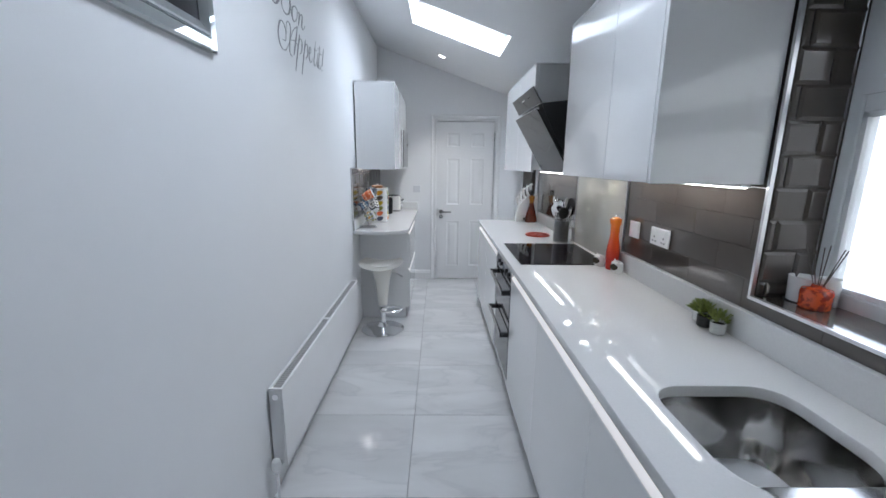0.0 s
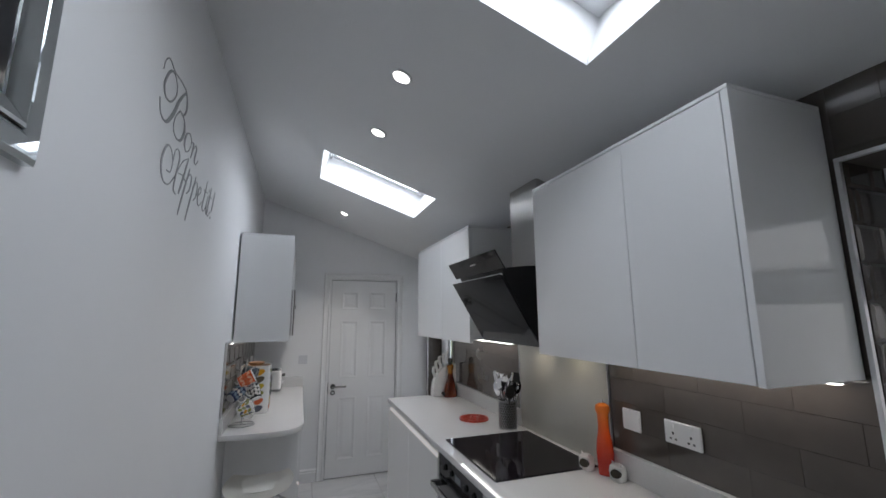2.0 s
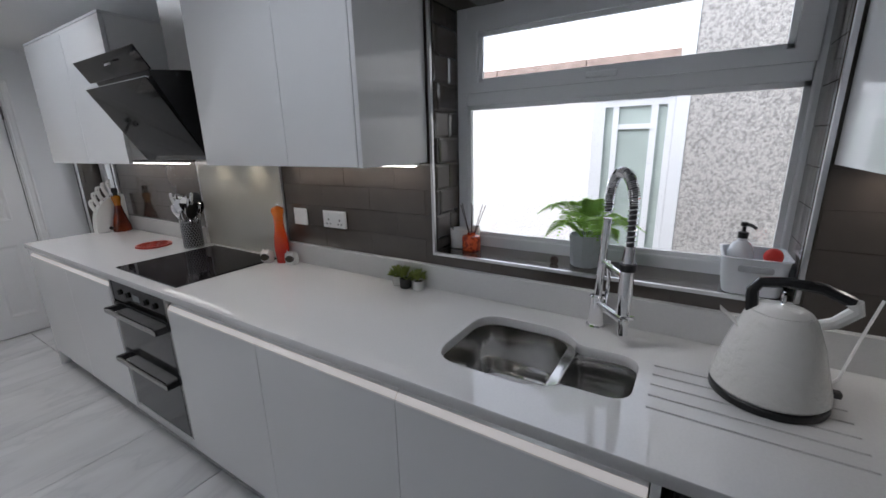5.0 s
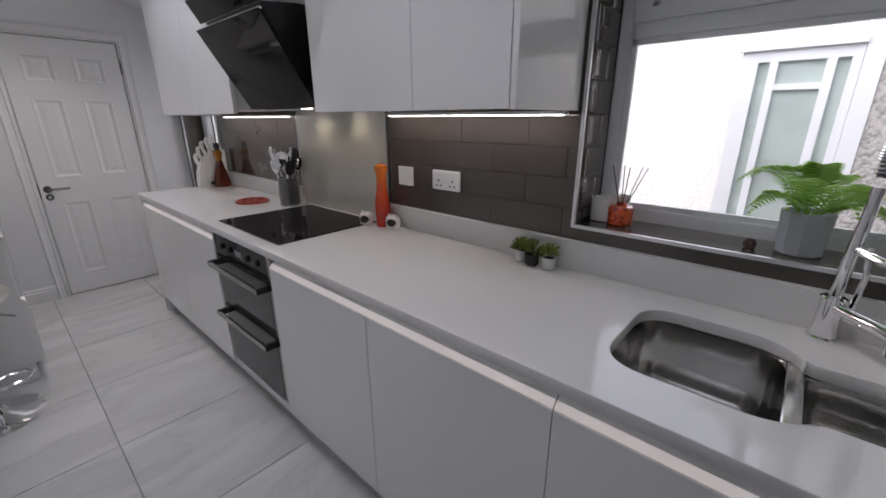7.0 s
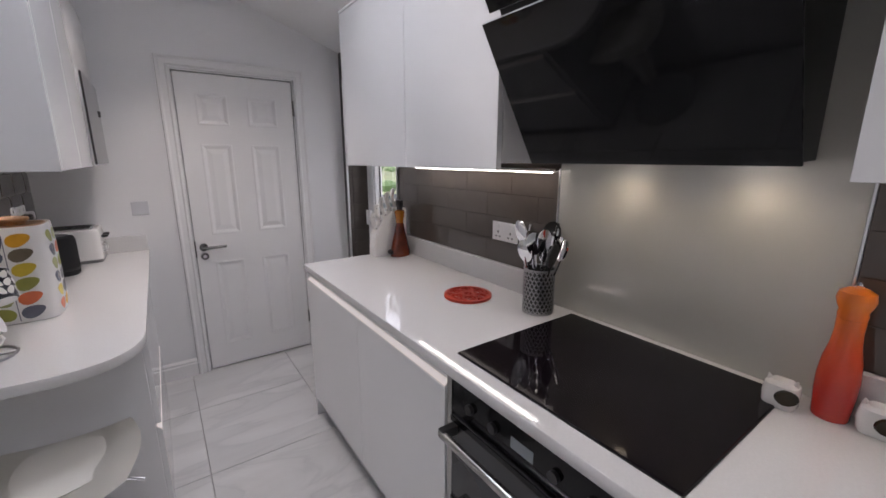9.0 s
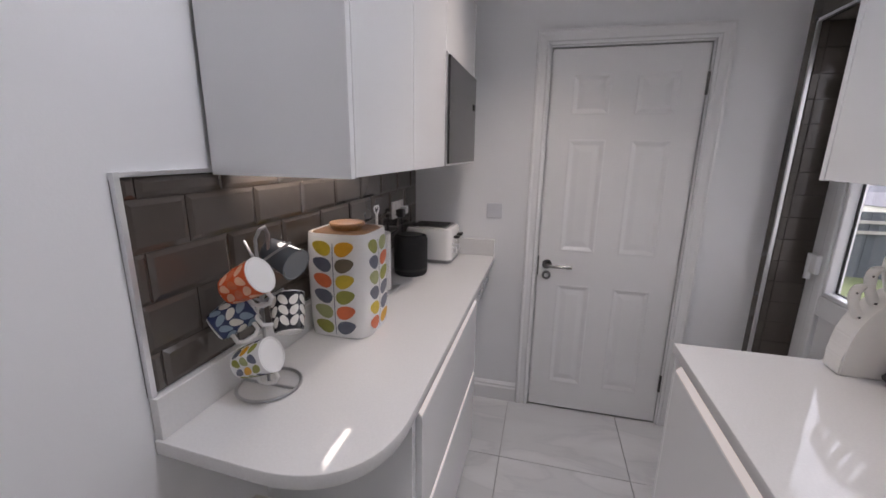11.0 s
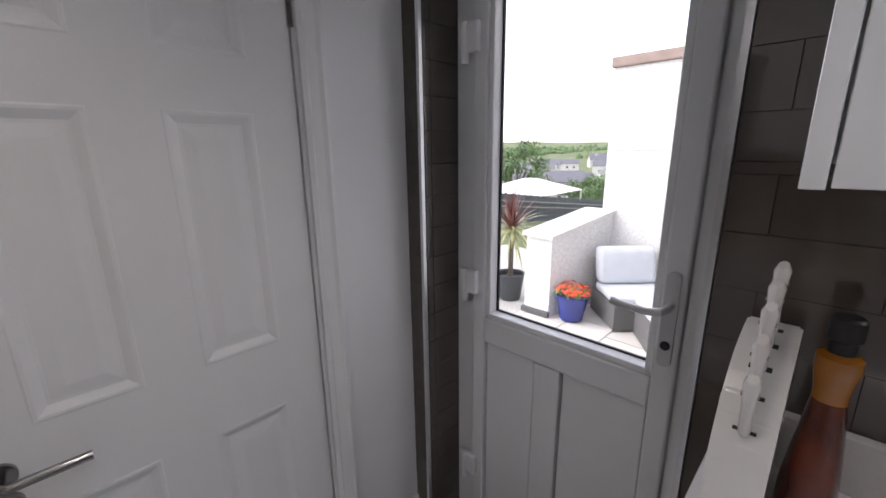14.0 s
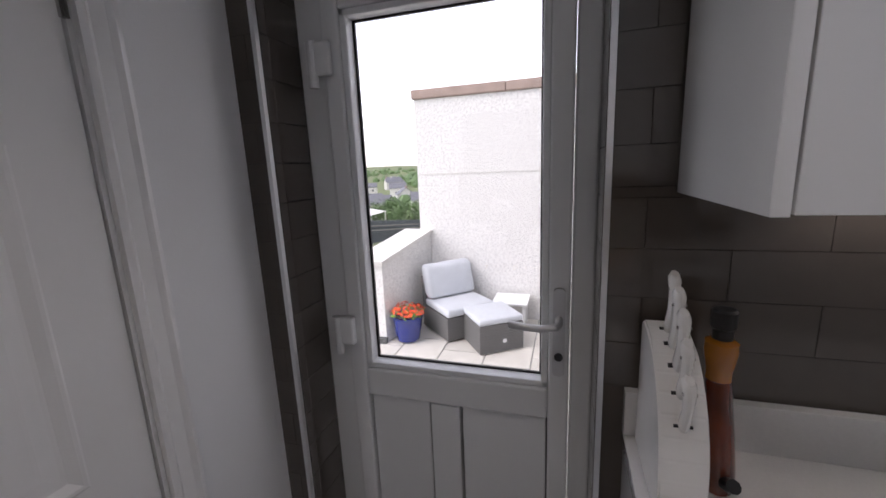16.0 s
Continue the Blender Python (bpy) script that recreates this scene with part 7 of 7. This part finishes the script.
fe = thing("fence", (12, 13, -2), "charcoal painted board fence stepping downhill", "fence")
for i in range(-13, 40):
    x = 7.6 + i * 0.42
    zt = 0.42 - max(-0.4, x - 8) * 0.128
    part("board", boxes(((x, 12.98, zt - 1.9), (x + 0.41, 13.02, zt))), M_FENCE, fe)
for z in (-0.22, -0.42):
    part("rail", rings([[(7.6, 12.9, 0.42 + 0.05 + z), (7.6, 12.95, 0.42 + 0.05 + z), (7.6, 12.95, 0.42 + 0.09 + z), (7.6, 12.9, 0.42 + 0.09 + z)], [(24.4, 12.9, -1.68 + z), (24.4, 12.95, -1.68 + z), (24.4, 12.95, -1.64 + z), (24.4, 12.9, -1.64 + z)]]), mat("weathered_rail", (0.35, 0.33, 0.30), 0.8) if z == -0.22 else bpy.data.materials["weathered_rail"], fe, "weathered timber rail")
for z in (-0.22, -0.42):
    part("rail", box((2.2, 12.9, 0.47 + z), (7.59, 12.95, 0.53 + z), 0.005), bpy.data.materials["weathered_rail"], fe, "weathered timber rail")
gz = thing("gazebo", (24.6, 20, -3.5), "white fabric gazebo roof in a garden below", "gazebo")
part("canopy", rings([[(24.6 + a * 2.6, 20 + b * 2.6, -1.42) for a, b in ((-1, -1), (1, -1), (1, 1), (-1, 1))], [(24.6 + a * 0.4, 20 + b * 0.4, -0.62) for a, b in ((-1, -1), (1, -1), (1, 1), (-1, 1))]]), M_CAP, gz, "white canopy")
for a in (-1, 1):
    for b in (-1, 1):
        part("post", cyl((24.6 + a * 2.5, 20 + b * 2.5, -4.6), (24.6 + a * 2.5, 20 + b * 2.5, -1.42), 0.05, 8), M_TRIM, gz)


def tree(x, y, zb, h, r, seed):
    rng = random.Random(seed)
    t = thing("tree", (x, y, zb), "leafy green garden tree with a loose crown", "tree", "trees beyond the garden")
    bm = cyl((x, y, zb), (x + 0.1, y, zb + h * 0.5), r * 0.07, 8, r * 0.04)
    for i in range(6):
        a = i * 1.05 + rng.random()
        cyl((x + 0.05, y, zb + h * 0.35), (x + math.cos(a) * r * 0.6, y + math.sin(a) * r * 0.6, zb + h * rng.uniform(0.6, 0.85)), r * 0.035, 6, r * 0.01, bm)
    part("trunk", bm, M_BARK, t)
    bm = bmesh.new()
    cl = [(Vector((x + rng.gauss(0, 0.42) * r, y + rng.gauss(0, 0.42) * r, zb + h * rng.uniform(0.42, 0.95))), r * rng.uniform(0.22, 0.42)) for _ in range(16)]
    for i in range(2600):
        c, s = rng.choice(cl)
        v = Vector((rng.gauss(0, 1), rng.gauss(0, 1), rng.gauss(0, 1))).normalized()
        p = c + v * s * rng.uniform(0.5, 1.05)
        u = v.orthogonal().normalized()
        w = v.cross(u)
        k = r * rng.uniform(0.03, 0.06)
        bm.faces.new([bm.verts.new(q) for q in (p - u * k, p + w * k * 0.7 + v * k * 0.3, p + u * k, p - w * k * 0.7)])
    part("crown", bm, M_TREE, t)


tree(37.6, 30.0, -5.4, 7.2, 3.2, 1)
tree(47.0, 27.0, -6.1, 3.6, 3.0, 2)
tree(52.0, 22.0, -6.5, 3.4, 3.2, 3)
tree(90.0, 60.0, -13.2, 6.5, 5.0, 4)
tree(34.0, 17.5, -4.6, 2.9, 2.4, 5)


def house(x, y, zb, w, d, h, turn, chim=True):
    t = thing("house", (x, y, zb), "pale rendered house with a slate roof in the valley", "house", "houses in the valley")
    c = Vector((x, y, 0))
    part("wall", turned(boxes(((x - w / 2, y - d / 2, zb), (x + w / 2, y + d / 2, zb + h))), c, turn), M_TOWN, t)
    part("gable", turned(prism(((x - w / 2, zb + h + 0.01), (x + w / 2, zb + h + 0.01), (x, zb + h + w * 0.36)), "y", y - d / 2 + 0.02, y + d / 2 - 0.02), c, turn), M_TOWN, t)
    bm = bmesh.new()
    for s in (-1, 1):
        rings([[(x + s * (w / 2 + 0.25), y + q, zb + h - 0.12) for q in (-d / 2 - 0.2,)] + [(x + s * (w / 2 + 0.25), y + d / 2 + 0.2, zb + h - 0.12), (x, y + d / 2 + 0.2, zb + h + w * 0.37 + 0.02), (x, y - d / 2 - 0.2, zb + h + w * 0.37 + 0.02)],
               [(x + s * (w / 2 + 0.25), y - d / 2 - 0.2, zb + h + 0.02), (x + s * (w / 2 + 0.25), y + d / 2 + 0.2, zb + h + 0.02), (x, y + d / 2 + 0.2, zb + h + w * 0.37 + 0.16), (x, y - d / 2 - 0.2, zb + h + w * 0.37 + 0.16)]], True, bm)
    part("roof", turned(bm, c, turn), M_SLATE, t, "slate roof")
    if chim:
        part("chimney", turned(boxes(((x - 0.4, y + d / 2 - 1.0, zb + h), (x + 0.4, y + d / 2 - 0.2, zb + h + w * 0.37 + 1.1))), c, turn), M_COPE, t, "brick chimney")
    for k in range(2):
        for zz in (0.9, 3.4):
            if zz + 1.2 < h:
                p = part("window", turned(boxes(((x - w * 0.28 + k * w * 0.36, y - d / 2 - 0.03, zb + zz), (x - w * 0.28 + k * w * 0.36 + 1.1, y - d / 2 + 0.02, zb + zz + 1.2))), c, turn), bpy.data.materials["dark_pot"], t, "dark window")
            p = part("window", turned(boxes(((x - w / 2 - 0.03, y - d * 0.3 + k * d * 0.36, zb + min(zz, h - 1.5)), (x - w / 2 + 0.02, y - d * 0.3 + k * d * 0.36 + 1.1, zb + min(zz, h - 1.5) + 1.2))), c, turn), bpy.data.materials["dark_pot"], t, "dark window")


house(43.0, 44.0, -7.2, 8, 10, 6.2, 30)
house(34.0, 41.0, -6.6, 8, 9, 6.0, 60)
rng = random.Random(14)
for i in range(44):
    d = 112 + i * 5.5 + rng.uniform(-4, 4)
    a = radians(rng.uniform(14, 58))
    x, y = 2 + d * math.cos(a), 6 + d * math.sin(a)
    house(x, y, valley(x, y) - 1.0, rng.uniform(6, 8.5), rng.uniform(8, 15), rng.uniform(5.2, 6.6), rng.choice((20, 35, 110, 125)) + rng.uniform(-8, 8), i % 2 == 0)
rng = random.Random(4)
bm = bmesh.new()
for i in range(2200):
    d, a = rng.uniform(150, 700), radians(rng.uniform(5, 65))
    x, y = 2 + d * math.cos(a), 6 + d * math.sin(a)
    if noise.noise((x * 0.012, y * 0.012, 9)) < (0.12 if d < 380 else -0.05):
        continue
    z = valley(x, y)
    k = rng.uniform(1.6, 3.6)
    rings([circle((x, y, z - 1), k, 6), circle((x + rng.uniform(-1, 1), y, z + k * 0.8), k * 1.1, 6), circle((x, y, z + k * 1.5), k * 0.4, 6)], True, bm)
tagged(part("far_woods", bm, M_TREE, None), "dark hedges and woods across the far valley", "woods", "", "stuff")

# ---- pieces: floor tiles, wall tiles, paving ----
y0, y1, z0, z1 = WIN
d0, d1, e0, e1 = BDOOR
CACHE = {}


def piece(name, m, w, h, t, bev, parent, mat4):
    key = (name, round(w, 4), round(h, 4))
    if key not in CACHE:
        b = min(bev, w * 0.3, h * 0.3)
        v = [(0, 0, 0), (w, 0, 0), (w, h, 0), (0, h, 0), (0, 0, t * 0.45), (w, 0, t * 0.45), (w, h, t * 0.45), (0, h, t * 0.45), (b, b, t), (w - b, b, t), (w - b, h - b, t), (b, h - b, t)]
        f = [(0, 1, 5, 4), (1, 2, 6, 5), (2, 3, 7, 6), (3, 0, 4, 7), (4, 5, 9, 8), (5, 6, 10, 9), (6, 7, 11, 10), (7, 4, 8, 11), (8, 9, 10, 11)]
        me = bpy.data.meshes.new(name)
        me.from_pydata(v, [], f)
        me.materials.append(m)
        CACHE[key] = me
    ob = new(name, CACHE[key])
    ob.parent = parent
    ob.matrix_basis = mat4
    return ob


def lay(name, m, parent, frame_of, u0, u1, v0, v1, w, h, shift, ustart, vstart, gap, t, bev, keep=None):
    """Lays a bond of pieces over a rectangle; frame_of(u, v) gives the pose of a piece's corner."""
    r0 = math.floor((v0 - vstart) / h)
    r1 = math.ceil((v1 - vstart) / h)
    for r in range(r0, r1):
        off = ustart + (shift * w if r % 2 else 0)
        for c in range(math.floor((u0 - off) / w), math.ceil((u1 - off) / w)):
            a, b = max(u0, off + c * w), min(u1, off + (c + 1) * w)
            p, q = max(v0, vstart + r * h), min(v1, vstart + (r + 1) * h)
            if b - a < 0.012 or q - p < 0.008:
                continue
            if keep and not keep((a + b) / 2, (p + q) / 2):
                continue
            piece(name, m, b - a - gap, q - p - gap, t, bev, parent, frame_of(a + gap / 2, p + gap / 2))


def axes(o, u, v):
    u, v = Vector(u), Vector(v)
    n = u.cross(v)
    m = Matrix((u, v, n)).transposed().to_4x4()
    m.translation = o
    return m


lay("floor_tile", M_FLOOR, floor, lambda u, v: axes((u, v, -0.0115), (1, 0, 0), (0, 1, 0)), XL, XR, YB, YF, 0.612, 0.612, 0, 0.523, 2.25, 0.0025, 0.0115, 0.0012)
lay("paving_slab", M_PAVER, TER, lambda u, v: axes((u, v, TERR - 0.0055), (1, 0, 0), (0, 1, 0)), XR + WT, 5.52, 4.2, 7.19, 0.45, 0.45, 0.5, 2.25, 0.35, 0.012, 0.0055, 0.003)
TW, TH, TG, TT, TB = 0.206, 0.1015, 0.0025, 0.007, 0.011
ROW = 1.0145
rw = lambda u, v: axes((XR - 0.0005, -u, v), (0, -1, 0), (0, 0, 1))     # right wall, u = -y
side = lambda a, b, p, q: lay("wall_tile", M_TILE, WALL_R, rw, -b, -a, p, q, 0.30, TH, 0.5, -2.906, ROW, 0.0005, 0.0024, 0.0005)
side(3.708, d0 - 0.010, ROW, CB + 0.01)
side(4.808, d0 - 0.010, CB + 0.01, 2.215)
side(1.967, 2.902, ROW, CB + 0.01)
side(0.81, 1.967, z1 + 0.010, 2.215)
side(-0.6, y0 - 0.010, ROW, CB + 0.01)
side(d0 - 0.010, d1 + 0.010, e1 + 0.010, 2.215)
side(d1 + 0.010, YF, 0.0, 2.215)
side(y0 - 0.010, y1 + 0.010, ROW, z0 - 0.010)
lay("bevelled_tile", M_TILE, WALL_R, lambda u, v: axes((u, y1 - 0.0005, v), (1, 0, 0), (0, 0, 1)), XR + 0.002, WX - 0.002, z0 + 0.004, z1, 0.16, TH, 0.5, XR + 0.03, ROW, 0.002, 0.0075, 0.010)
lay("reveal_tile", M_TILE, WALL_R, lambda u, v: axes((-u, y0 + 0.0005, v), (-1, 0, 0), (0, 0, 1)), -WX + 0.002, -XR - 0.002, z0 + 0.004, z1, 0.18, TH, 0, -XR - 0.03, ROW, 0.001, 0.0035, 0.0012)
lay("reveal_tile", M_TILE, WALL_R, lambda u, v: axes((u, v, z1 - 0.0005), (1, 0, 0), (0, -1, 0)) @ pose(0, 0, 0), XR + 0.002, WX - 0.002, y0 + 0.1, y1 - 0.004, 0.18, TW, 0, XR, y0, 0.001, 0.0035, 0.0012)
lay("reveal_tile", M_TILE, WALL_R, lambda u, v: axes((u, d1 - 0.0005, v), (1, 0, 0), (0, 0, 1)), XR + 0.002, FX - 0.02, 0.0, e1, 0.18, TH, 0, XR + 0.03, ROW, 0.001, 0.0035, 0.0012)
lay("reveal_tile", M_TILE, WALL_R, lambda u, v: axes((-u, d0 + 0.0005, v), (-1, 0, 0), (0, 0, 1)), -FX, -XR - 0.002, 0.0, e1, 0.18, TH, 0, -XR - 0.03, ROW, 0.001, 0.0035, 0.0012)
bk = structure("tile_backing", boxes(((XL, 4.112, 1.0065), (XL + 0.002, YF, CB))), M_GROUT, "taupe grout bed of the tiled splashback", "splashback")
lay("wall_tile", M_TILE, bk, lambda u, v: axes((XL + 0.002, u, v), (0, 1, 0), (0, 0, 1)), 4.124, YF, 1.0075, CB + 0.004, TW, TH, 0.5, 4.152, 0.988, TG, TT, TB)
structure("trim", boxes(((XL, 4.112, 1.0065), (XL + 0.013, 4.1225, CB + 0.012)), ((XL, 4.1225, CB + 0.0045), (XL + 0.013, 4.326, CB + 0.012))), M_TRIM, "aluminium tile edging beside the breakfast bar", "trim")
